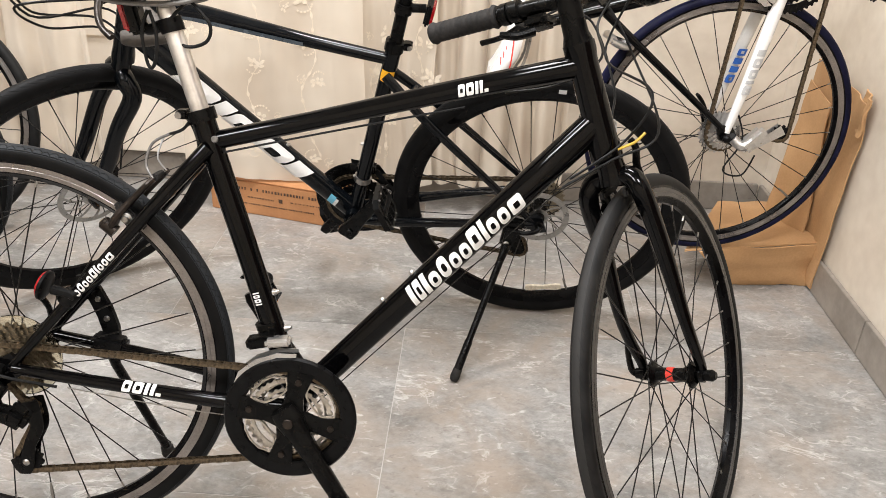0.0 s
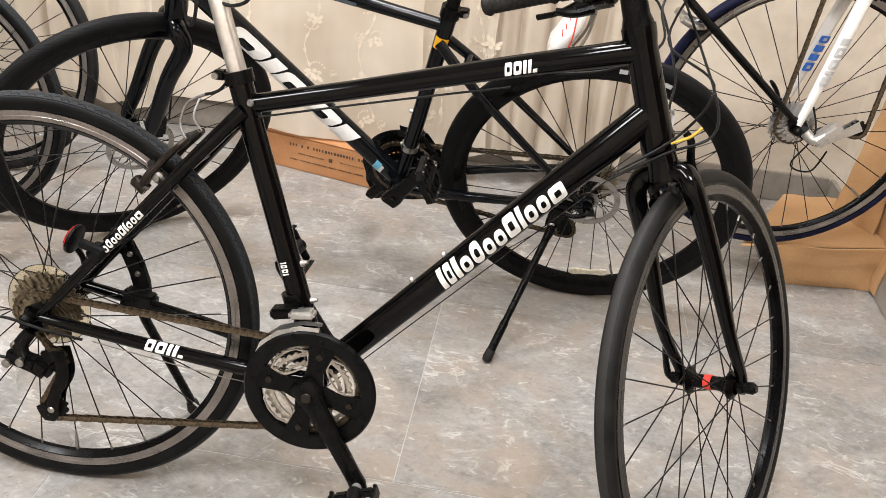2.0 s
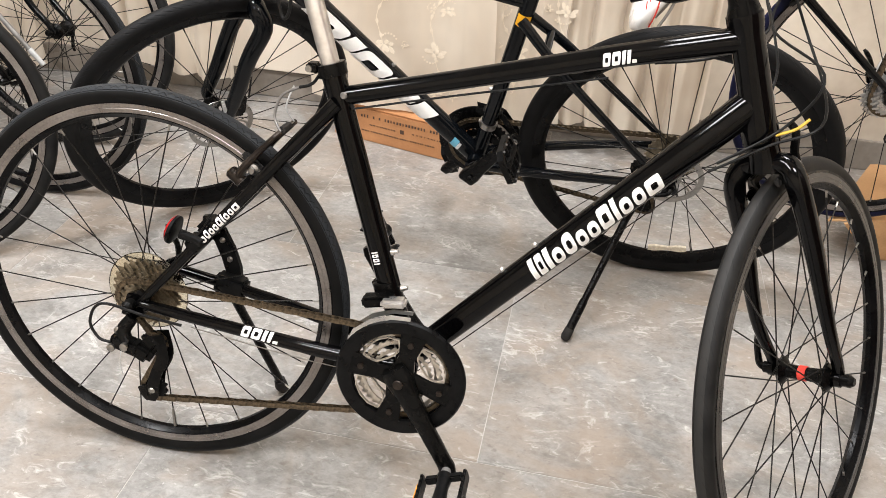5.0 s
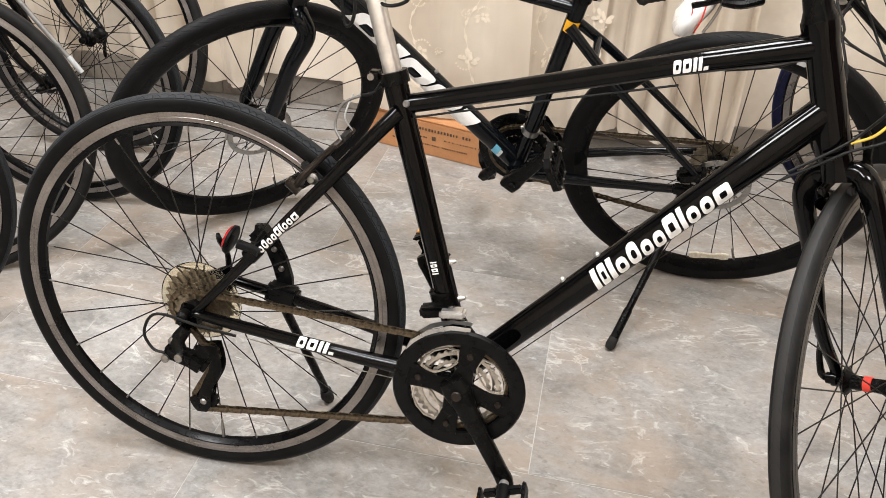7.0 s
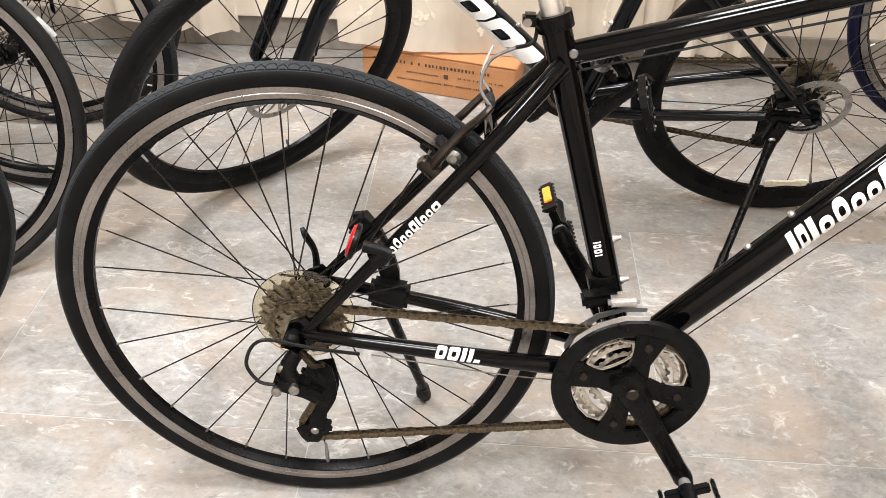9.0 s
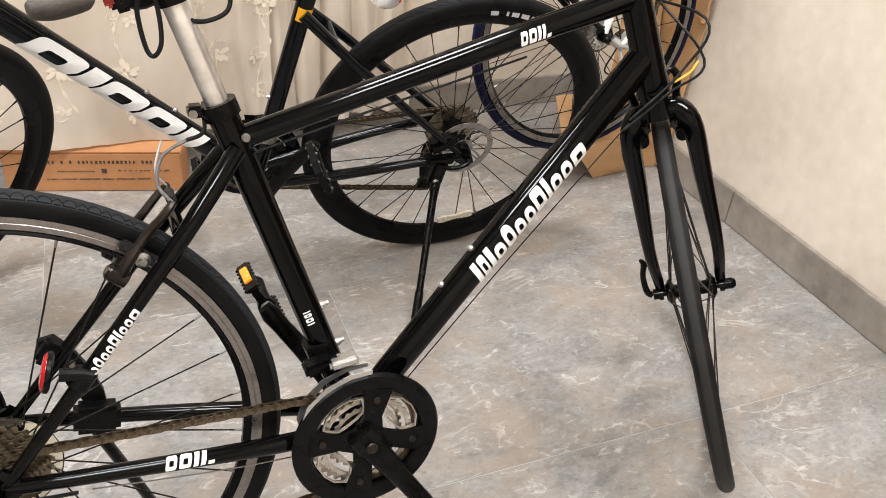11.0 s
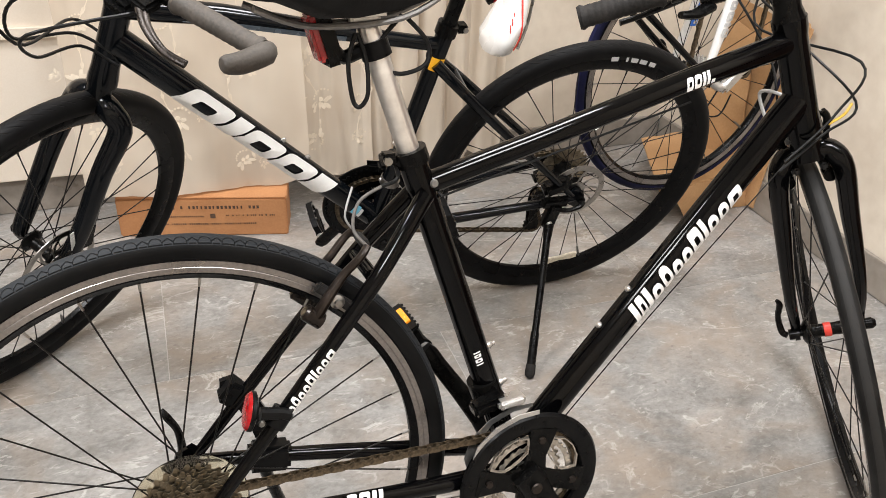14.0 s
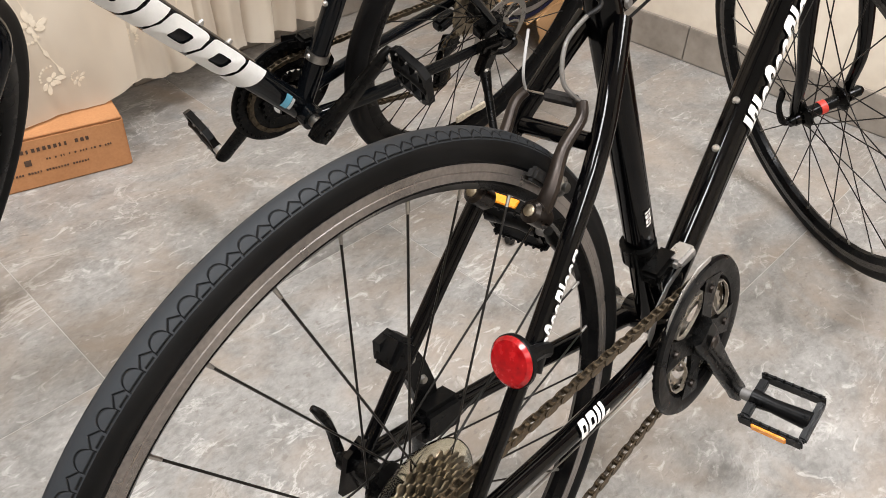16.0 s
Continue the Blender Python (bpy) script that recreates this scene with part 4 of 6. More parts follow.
def arc(cx, cz, r, a0, a1, n):
    return [(cx + r * math.cos(radians(a0 + (a1 - a0) * k / n)), cz + r * math.sin(radians(a0 + (a1 - a0) * k / n))) for k in range(n + 1)]


def cassette(root, m, y0, mat, guard=None, big=0.062, count=8):
    hub = part("cassette", revolve(B(), [(0.018, y0 - 0.036), (0.018, y0)], seg=24), M_STEEL, root, "bronze oily cassette of stacked sprockets")
    hub.matrix_basis = m
    for k in range(count):
        r = big - (big - 0.026) * k / (count - 1)
        teeth = int(round(2 * math.pi * r / 0.0127))
        part("sprocket", gear(B(), r - 0.002, r + 0.003, teeth, 0.016 if k else 0.034, 0.0018, Matrix.Translation((0, y0 - 0.0045 * k, 0))), mat, hub)
    if guard:
        part("spoke_guard", revolve(B(), [(0.030, y0 + 0.004), (0.068, y0 + 0.006), (0.070, y0 + 0.004), (0.068, y0 + 0.0025), (0.030, y0 + 0.001)], seg=56, closed=True), guard, hub, "yellowed clear plastic spoke guard")
    return hub


def disc_rotor(rim, y, r):
    """One cut plate: centre, swept arms and the braking ring."""
    bm = B()
    n = 60
    radii = [0.012, 0.023, 0.038, 0.053, r - 0.013, r]
    twist = [0.0, 0.0, 0.12, 0.26, 0.42, 0.42]
    v = [[bm.verts.new((q * math.cos(2 * math.pi * k / n + w), y - 0.0009, q * math.sin(2 * math.pi * k / n + w))) for k in range(n)] for q, w in zip(radii, twist)]
    faces = []
    for i in range(5):
        for k in range(n):
            if i in (0, 4) or k % 6 < 1:
                j = (k + 1) % n
                faces.append(bm.faces.new((v[i][k], v[i][j], v[i + 1][j], v[i + 1][k])))
    ex = bmesh.ops.extrude_face_region(bm, geom=faces)
    bmesh.ops.translate(bm, vec=(0, 0.0018, 0), verts=[e for e in ex["geom"] if isinstance(e, bmesh.types.BMVert)])
    bm.faces.ensure_lookup_table()
    loose = [q for q in bm.verts if not q.link_faces]
    bmesh.ops.delete(bm, geom=loose, context="VERTS")
    return part("disc_rotor", bm, M_STEEL, rim, "grey steel disc brake rotor")


def cable(root, pts, r=0.0020, mat=None, name="cable"):
    return part(name, tube(B(), pts, r, 8, smooth=7), mat or M_CABLE, root)


def brake_arm_pair(root, m, mat, pad_gap, top_gap, name):
    """Two upright brake arms, each with a shoe; local z runs up the arms, y across the wheel, x away from the frame."""
    for s in (-1, 1):
        bm = tube(B(), [(0.012, s * (pad_gap + 0.012), -0.012), (0.016, s * (pad_gap + 0.016), 0.015), (0.016, s * (pad_gap + 0.012), 0.05), (0.014, s * (top_gap + 0.006), 0.080), (0.013, s * top_gap, 0.094)],
                  [0.0080, 0.0066, 0.0053, 0.0048, 0.0046], 10, flat=1.2, smooth=4)
        revolve(bm, [(0.0105, 0.0), (0.0105, 0.022), (0.007, 0.025)], (0.004, s * (pad_gap + 0.012), -0.010), axis=(1, 0, 0), seg=16)
        arm = part(name, bm, mat, root)
        arm.matrix_basis = m
        bm = box(B(), (0.004, s * (pad_gap + 0.001), 0.021), (0.013, 0.010, 0.056), turn=Matrix.Rotation(radians(90), 3, "Y"), bevel=0.003)
        part("brake_shoe", bm, M_RUBBER_GRIP, arm)
        bm = revolve(B(), [(0.008, 0), (0.009, 0.003), (0.009, 0.008), (0.0045, 0.010), (0.0045, 0.014)], (0.004, s * (pad_gap + 0.010), 0.021), axis=(0, s, 0), seg=14)
        part("shoe_bolt", bm, M_STEEL, arm)
        part("arm_bolt", revolve(B(), [(0.0055, 0), (0.0055, 0.004), (0.002, 0.005)], (0.026, s * (pad_gap + 0.012), -0.010), axis=(1, 0, 0), seg=10), M_SPROCKET, arm)


def saddle(root, at, pitch, mat, length=0.27, width=0.15, deep=1.0, rail=None):
    m = Matrix.Translation(at) @ pose(0, 0, 0, 0, pitch, 0)
    prof = [(-0.5, 0.55), (-0.46, 0.85), (-0.36, 1.0), (-0.22, 0.96), (-0.06, 0.66), (0.12, 0.38), (0.30, 0.27), (0.43, 0.24), (0.48, 0.19), (0.5, 0.08)]
    bm = B()
    rings = []
    for x, w in prof:
        hw = w * width / 2
        lift = 0.012 * math.cos((x + 0.5) * 5.5) + (0.012 if x < -0.3 else 0)
        th = 0.045 * (0.65 + 0.35 * w) * deep
        ring = []
        for k in range(16):
            a = 2 * math.pi * k / 16
            yy = hw * math.copysign(abs(math.cos(a)) ** 0.75, math.cos(a))
            zz = th * (0.42 * math.sin(a) if math.sin(a) > 0 else 0.75 * math.sin(a) * (1.0 if abs(math.cos(a)) > 0.5 else 0.55))
            ring.append(bm.verts.new(m @ Vector((x * length, yy, lift + zz))))
        rings.append(ring)
    for a1, b1 in zip(rings, rings[1:]):
        for k in range(16):
            bm.faces.new((a1[k], a1[(k + 1) % 16], b1[(k + 1) % 16], b1[k]))
    bm.faces.new(rings[0]), bm.faces.new(list(reversed(rings[-1])))
    sd = part("saddle", bm, mat, root, smooth=60)
    for s in (-1, 1):
        pts = [m @ Vector(p) for p in ((-0.12, s * 0.035, -0.02), (-0.06, s * 0.022, -0.045), (0.04, s * 0.022, -0.047), (0.11, s * 0.010, -0.02))]
        part("saddle_rail", tube(B(), pts, 0.0036, 8, smooth=5), rail or M_STEEL, sd)
    return sd, m


def steer_matrix(point, head_angle, theta):
    axis = Vector((-math.cos(radians(head_angle)), 0, math.sin(radians(head_angle))))
    p = Vector(point)
    return Matrix.Translation(p) @ Matrix.Rotation(radians(theta), 4, axis) @ Matrix.Translation(-p)


def on_axis(point, head_angle, z):
    k = (z - point[2]) / math.sin(radians(head_angle))
    return Vector((point[0] - math.cos(radians(head_angle)) * k, 0, z))


def fork(root, S, axis_pt, ha, crown_z, axle, half, mat, leg_r=(0.0155, 0.0085), shoulder=0.052, flat=1.0, bow=1.0):
    crown = on_axis(axis_pt, ha, crown_z)
    bm = tube(B(), [on_axis(axis_pt, ha, crown_z + 0.055), crown + Vector((0.0, 0, 0.012)), crown + Vector((0.004, 0, -0.012))], [0.019, 0.022, 0.020], 18, flat=[1, 1, 1.25])
    for s in (-1, 1):
        ax = Vector((axle[0], s * half, axle[1]))
        d = (ax - crown)
        k1 = crown + Vector((0.004, s * 0.030, -0.004))
        k2 = crown + Vector((0.006, s * shoulder, -0.034))
        k3 = crown + d * 0.35 + Vector((-0.006 * bow, 0, 0))
        k3.y = s * (shoulder + 0.004)
        k4 = crown + d * 0.72 + Vector((-0.012 * bow, 0, 0))
        k4.y = s * (half + 0.003)
        k5 = ax + Vector((-0.004, 0, 0.020))
        tube(bm, [crown + Vector((0.002, s * 0.008, 0.0)), k1, k2, k3, k4, k5, ax], [leg_r[0], leg_r[0] * 1.05, leg_r[0], leg_r[0] * 0.9, leg_r[1] * 1.15, leg_r[1], leg_r[1] * 0.8], 14, smooth=5, flat=flat)
        revolve(bm, [(0.012, -0.004), (0.012, 0.004)], ax, seg=16)
    ob = part("fork", bm, mat, root)
    ob.matrix_basis = S
    return ob


def quick_release(parent, m, half, left_lever=True):
    bm = tube(B(), [(0, half - 0.002, 0), (0, half + 0.010, 0)], 0.0095, 14)
    s = 1
    tube(bm, [(0, half + 0.012, 0), (0.004, half + 0.020, 0.006), (0.006, half + 0.022, 0.035), (0.0, half + 0.016, 0.062), (-0.004, half + 0.020, 0.074)], [0.006, 0.006, 0.005, 0.0055, 0.003], 8, smooth=4)
    q = part("quick_release", bm, M_SATIN, parent)
    q.matrix_basis = m
    bm = tube(B(), [(0, -half + 0.002, 0), (0, -half - 0.006, 0), (0, -half - 0.014, 0), (0, -half - 0.020, 0)], [0.0095, 0.0095, 0.010, 0.006], 14)
    n = part("axle_nut", bm, M_SATIN, parent)
    n.matrix_basis = m
    return q


def grip(root, S, p, q, r, mat, end_mat=None):
    p, q = Vector(p), Vector(q)
    stations, rad = [0.0, 0.04, 0.09], [r * 1.05, r * 1.18, r * 1.0]
    for k in range(10):
        for df, k2 in ((0.0, 1.0), (0.012, 1.035), (0.045, 1.035), (0.057, 1.0)):
            stations.append(0.12 + 0.078 * k + df)
            rad.append(r * k2)
    stations += [0.92, 0.96, 1.0]
    rad += [r * 1.06, r * 1.22, r * 1.05]
    bm = tube(B(), [p.lerp(q, f) for f in stations], rad, 18)
    g = part("grip", bm, mat, root)
    g.matrix_basis = S
    return g


def brake_lever(root, S, at, along, mat, hood=None):
    """A lever and its clamp on a bar; along: the unit way outwards along the bar."""
    a = Vector(at)
    o = Vector(along)
    f = Vector((1, 0, 0))
    bm = tube(B(), [a - o * 0.008, a + o * 0.008], 0.017, 16)
    box(bm, a + f * 0.022 + Vector((0, 0, -0.008)), (0.030, 0.030, 0.018), bevel=0.004)
    lv = part("brake_lever_clamp", bm, M_SATIN, root)
    lv.matrix_basis = S
    bm = tube(B(), [a + f * 0.030 + Vector((0, 0, -0.010)), a + f * 0.050 + o * 0.03 + Vector((0, 0, -0.014)), a + f * 0.062 + o * 0.07 + Vector((0, 0, -0.018)), a + f * 0.058 + o * 0.105 + Vector((0, 0, -0.020))],
              [0.0065, 0.0052, 0.0042, 0.0046], 10, flat=1.4, smooth=5)
    part("lever", bm, mat, lv)
    return lv


def dropout(bm, r, y):
    """The plate that holds the rear axle, in the wheel's plane."""
    return slab(bm, [(-0.020, r - 0.022), (0.004, r - 0.028), (0.028, r - 0.012), (0.030, r + 0.012), (0.016, r + 0.026), (-0.006, r + 0.016)], 0.007, Matrix.Translation((0, y, 0)))


def frame_mesh(root, spec, mat):
    """Main tubes, stays, dropouts and the small fittings of a diamond frame."""
    bb, st, head_lo, head_hi = (Vector((spec[k][0], 0, spec[k][1])) for k in ("bb", "st_top", "head_lo", "head_hi"))
    tt0, tt1, dt1 = (Vector((spec[k][0], 0, spec[k][1])) for k in ("tt0", "tt1", "dt1"))
    ax = Vector((0, 0, spec["R"]))
    bm = B()
    tube(bm, [bb + (st - bb) * 0.03, bb.lerp(st, 0.5), st], spec["st_r"], 20)
    tube(bm, [dt1.lerp(bb, 1.0), bb.lerp(dt1, 0.15), bb.lerp(dt1, 0.55), bb.lerp(dt1, 0.88), dt1], spec["dt_r"], 24, flat=spec.get("dt_flat", 1.0))
    tube(bm, [tt0, tt0.lerp(tt1, 0.3), tt0.lerp(tt1, 0.7) + Vector((0, 0, spec.get("tt_bow", 0))), tt0.lerp(tt1, 0.92), tt1], spec["tt_r"], 20)
    tube(bm, [head_lo, head_lo.lerp(head_hi, 0.08), head_lo.lerp(head_hi, 0.2), head_lo.lerp(head_hi, 0.85), head_lo.lerp(head_hi, 0.93), head_hi], [0.0245, 0.0245, 0.0225, 0.0215, 0.0235, 0.0235], 22)
    revolve(bm, [(0.0215, -0.036), (0.0215, 0.036)], bb, seg=24)
    for s in (-1, 1):
        end = Vector((0.012, s * spec["rear_half"], spec["R"]))
        cs0 = bb + Vector((-0.012, s * 0.028, 0))
        if spec.get("stays", True):
            tube(bm, [cs0, cs0.lerp(end, 0.25) + Vector((0, s * 0.006, -0.002)), cs0.lerp(end, 0.6) + Vector((0, s * 0.007, 0.0)), end + Vector((0.02, 0, -0.003)), end], [0.013, 0.0125, 0.0105, 0.009, 0.007], 14, smooth=4)
            ss = Vector((spec["ss"][0], s * 0.017, spec["ss"][1]))
            tube(bm, [ss, ss.lerp(end, 0.12) + Vector((0, s * 0.010, 0)), ss.lerp(end, 0.3) + Vector((0, s * 0.018, 0)), ss.lerp(end, 0.7) + Vector((0, s * 0.010, 0)), end], [0.0115, 0.011, 0.0100, 0.0085, 0.007], 14, smooth=4)
        if spec.get("stays", True):
            dropout(bm, spec["R"], s * spec["rear_half"])
    if spec.get("bridge", True):
        p = Vector((spec["ss"][0], 0, spec["ss"][1])).lerp(ax, spec.get("bridge_at", 0.24))
        tube(bm, [p + Vector((0, -0.036, 0)), p + Vector((0, 0.036, 0))], 0.0085, 12)
    return part("frame", bm, mat, root)


# ---- the main bicycle: black city bicycle on its kickstand ----
def main_bicycle():
    root = thing("bicycle", pose(-0.003, 0.0235, 0, 0, 0, -2.05) @ pose(0, 0, 0, -10.1, 0, 0), "glossy black flat-bar bicycle with white lettering on its kickstand", "bicycle", "bicycles in the shop")
    R, bb = 0.3405, (0.446, 0.271)
    AX, HA, TH = (0.913, 0, 0.71), 70.5, 56.3
    S = steer_matrix(AX, HA, TH)
    spec = dict(bb=bb, st_top=(0.309, 0.740), head_lo=tuple(on_axis(AX, HA, 0.695).xz), head_hi=tuple(on_axis(AX, HA, 0.862).xz), tt0=(0.324, 0.697), tt1=(0.862, 0.829), dt1=(0.895, 0.748),
                st_r=[0.0185, 0.0178, 0.0178], dt_r=[0.0205, 0.0215, 0.0225, 0.0230, 0.0230], tt_r=[0.0140, 0.0140, 0.0155, 0.0170, 0.0175], R=R, rear_half=0.066, ss=(0.322, 0.690), tt_bow=0.002, dt_flat=0.9)
    fr = frame_mesh(root, spec, M_BLACK)
    dt0, dt1 = (bb[0], 0, bb[1]), (0.895, 0, 0.748)
    word = [("bar", .009, 1, 0), ("frame", .013, 1, 0), ("bar", .009, 1, 0), ("ring", .019, .74, 0), ("ring", .019, 1, 0), ("ring", .018, .74, 0), ("ring", .018, .74, 0),
            ("frame", .021, 1, 0), ("bar", .008, 1, 0), ("ring", .019, .74, 0), ("ring", .019, .74, 0), ("frame", .026, .74, 0)]
    lettering(fr, dt0, dt1, 0.0226, -1, 0.268, word, 0.036, M_WHITE, 0.22, gap=0.0034, label="white word shapes on the down tube")
    tt0, tt1 = (0.324, 0, 0.697), (0.862, 0, 0.829)
    short = [("frame", .010, 1, 0), ("frame", .011, 1, 0), ("bar", .0045, 1, 0), ("bar", .0045, 1, 0), ("bar", .006, .3, 0)]
    lettering(fr, tt0, tt1, 0.0160, -1, 0.376, short, 0.018, M_WHITE, 0.15, up=0.001, gap=0.0022)
    cs_a, cs_b = (0.32, -0.0450, 0.290), (0.10, -0.0645, 0.327)
    lettering(fr, cs_b, cs_a, 0.0123, -1, 0.085, [(k, w * 1.35, h, s) for k, w, h, s in short], 0.019, M_WHITE, 0.15, up=0.006, gap=0.003)
    ss_a, ss_b = (0.105, -0.0613, 0.446), (0.229, -0.0497, 0.586)
    small = [(k, w * 0.44, h, s) for k, w, h, s in word]
    lettering(fr, ss_a, ss_b, 0.0100, -1, 0.012, small, 0.0140, M_WHITE, 0.2, up=-0.001, gap=0.0018, lift=0.001)
    lettering(fr, (0.408, 0, 0.38), (0.355, 0, 0.58), 0.0182, -1, 0.065, [("bar", .002, 1, 0), ("frame", .006, 1, 0), ("frame", .005, 1, 0), ("bar", .002, 1, 0)], 0.010, M_WHITE, 0, gap=0.002)
    # bottle bolts on the down tube and the seat tube
    d = (Vector(dt1) - Vector(dt0)).normalized()
    n = Vector((-d.z, 0, d.x))
    for k in (0.228, 0.294):
        p = Vector(dt0) + d * k + n * 0.0225
        part("bottle_bolt", revolve(B(), [(0.0048, 0), (0.0050, 0.003), (0.0030, 0.006)], p, axis=n, seg=12), M_SILVER, fr)
    d2 = (Vector((0.309, 0, 0.740)) - Vector((bb[0], 0, bb[1]))).normalized()
    n2 = Vector((d2.z, 0, -d2.x))
    for k in (0.126, 0.190):
        p = Vector((bb[0], 0, bb[1])) + d2 * k + n2 * 0.0168
        part("bottle_bolt", revolve(B(), [(0.0055, 0), (0.0058, 0.003), (0.0038, 0.007), (0.003, 0.012)], p, axis=n2, seg=12), M_SILVER, fr)
    part("seat_stay_bolt", revolve(B(), [(0.0045, -0.0165), (0.0055, -0.0175), (0.004, -0.0205)], (0.333, 0, 0.703), seg=14), M_PADDED, fr, "blueish bolt head")
    # seat clamp, post, saddle
    top = Vector((0.309, 0, 0.740))
    bm = tube(B(), [top - d2 * 0.014, top + d2 * 0.004], 0.0215, 20)
    box(bm, top + Vector((-0.026, 0, -0.004)), (0.018, 0.022, 0.014), bevel=0.003)
    cl = part("seat_clamp", bm, M_SATIN, root)
    part("clamp_bolt", revolve(B(), [(0.005, -0.014), (0.005, 0.014)], top + Vector((-0.030, 0, -0.005)), seg=10), M_STEEL, cl)
    post_top = top + d2 * 0.160
    part("seatpost", tube(B(), [top - d2 * 0.10, post_top - d2 * 0.012, post_top - d2 * 0.004, post_top], [0.0137, 0.0137, 0.0125, 0.0095], 22), M_POST, root, "scuffed silver seatpost")
    sd, sm = saddle(root, post_top + Vector((-0.006, 0, 0.047)), -3, M_SADDLE, 0.29, 0.205, 1.40, M_PADDED)
    bm = box(B(), post_top + Vector((0.0, 0, 0.012)), (0.045, 0.050, 0.014), bevel=0.004)
    box(bm, post_top + Vector((-0.003, 0, 0.002)), (0.034, 0.034, 0.010), bevel=0.003)
    part("saddle_clamp", bm, M_SILVER, sd)
    # rear lamp on its bracket, with the dangling elastic loops
    lc = top + d2 * 0.128
    bm = tube(B(), [lc - d2 * 0.010, lc + d2 * 0.010], 0.0175, 18)
    tube(bm, [lc + Vector((-0.012, 0.004, 0)), lc + Vector((-0.035, 0.004, -0.008)), lc + Vector((-0.048, 0.004, 0.004))], [0.009, 0.008, 0.008], 10, smooth=3)
    br = part("lamp_bracket", bm, M_PLASTIC, root)
    bm = box(B(), lc + Vector((-0.054, 0.004, 0.012)), (0.022, 0.034, 0.056), turn=Matrix.Rotation(radians(-14), 3, "Y"), bevel=0.005)
    lamp = part("rear_lamp", bm, M_PLASTIC, root, "black rear lamp with a red lens")
    part("lens", box(B(), lc + Vector((-0.066, 0.004, 0.015)), (0.010, 0.032, 0.052), turn=Matrix.Rotation(radians(-14), 3, "Y"), bevel=0.003), M_RED, lamp, "red lens")
    for off, w, h in ((Vector((-0.026, -0.02, -0.01)), 0.010, 0.050), (Vector((0.030, -0.012, 0.005)), 0.028, 0.034)):
        c = lc + off
        pts = [c + Vector((0, 0, 0.030)), c + Vector((-w, 0, 0)), c + Vector((-w * 0.7, 0.004, -h * 0.8)), c + Vector((0, 0.002, -h)), c + Vector((w * 0.9, -0.003, -h * 0.7)), c + Vector((w, 0, 0)), c + Vector((0.002, 0, 0.030))]
        part("elastic_loop", tube(B(), pts, 0.0026, 8, smooth=6), M_CABLE, root)
    # wheels
    rear = wheel(root, Matrix.Translation((0.004, 0, R)) @ pose(0, 0, 0, 0, -2.9, 0), R, 0.031, M_TYRE_MAIN, M_RIM_TRACK, 28, 0.066, 0.026, 0.2895, blocks=82, seg=208, label="rear wheel with a scalloped tread and dark spokes")
    cassette(root, rear.matrix_basis.copy(), -0.026, M_SPROCKET, M_GUARD, 0.057)
    quick_release(root, Matrix.Translation((0, 0, R)) @ pose(0, 0, 0, 0, -8, 0), 0.070)
    f_axle = (1.0895, 0.3335)
    front = wheel(root, S @ Matrix.Translation((f_axle[0], 0, f_axle[1])) @ pose(0, 0, 0, 0, 25, 0), 0.340, 0.028, M_TYRE_PLAIN, M_RIM_DARK, 28, 0.050, 0.034, 0.2905, blocks=90, seg=128, band=M_REDBAND, label="front wheel turned to its left with a slick grey-black tyre")
    fk = fork(root, S, AX, HA, 0.668, f_axle, 0.051, M_BLACK, (0.0155, 0.0088), 0.045)
    quick_release(fk, Matrix.Translation((f_axle[0], 0, f_axle[1])) @ pose(0, 0, 0, 0, -12, 0), 0.054)
    # pale mark on the head tube's flank
    part("head_mark", lettering_mark((0.893, 0, 0.745), 0.0232), M_CLEAR_REFL, fr)
    # stem, bar, grips, levers
    q0, q1 = on_axis(AX, HA, 0.862), on_axis(AX, HA, 0.905)
    bm = tube(B(), [q0, q0.lerp(q1, 0.3), q1, on_axis(AX, HA, 0.945)], [0.0225, 0.0185, 0.0175, 0.0175], 20)
    clamp = on_axis(AX, HA, 0.925) + Vector((0.062, 0, 0.014))
    tube(bm, [on_axis(AX, HA, 0.925), clamp], [0.0185, 0.016], 16)
    tube(bm, [clamp + Vector((0, -0.024, 0)), clamp + Vector((0, 0.024, 0))], 0.0205, 18)
    st = part("stem", bm, M_SATIN, root)
    st.matrix_basis = S
    bm = tube(B(), [clamp + Vector((-0.018, -0.27, 0.002)), clamp + Vector((-0.006, -0.12, 0.003)), clamp + Vector((0, -0.03, 0)), clamp + Vector((0, 0.03, 0)), clamp + Vector((-0.006, 0.12, 0.003)), clamp + Vector((-0.018, 0.27, 0.002))], 0.0115, 14, smooth=4)
    hb = part("handlebar", bm, M_SATIN, root)
    hb.matrix_basis = S
    for s in (-1, 1):
        o = Vector((-0.06 * 1, s, 0)).normalized()
        grip(root, S, clamp + Vector((-0.0185, s * 0.275, 0.002)), clamp + Vector((-0.008, s * 0.150, 0.003)), 0.0158, M_RUBBER_GRIP)
        brake_lever(root, S, clamp + Vector((-0.007, s * 0.118, 0.003)), (-0.05, s, 0), M_SATIN)
        bm = box(B(), clamp + Vector((0.008, s * 0.085, -0.020)), (0.042, 0.040, 0.020), bevel=0.006)
        sh = part("gear_shifter", bm, M_SATIN, root)
        sh.matrix_basis = S
        bm = tube(B(), [clamp + Vector((0.0, s * 0.095, -0.032)), clamp + Vector((-0.020, s * 0.115, -0.038)), clamp + Vector((-0.034, s * 0.135, -0.034))], [0.009, 0.0075, 0.005], 10, flat=1.6, smooth=4)
        part("shift_lever", bm, M_SATIN, sh)
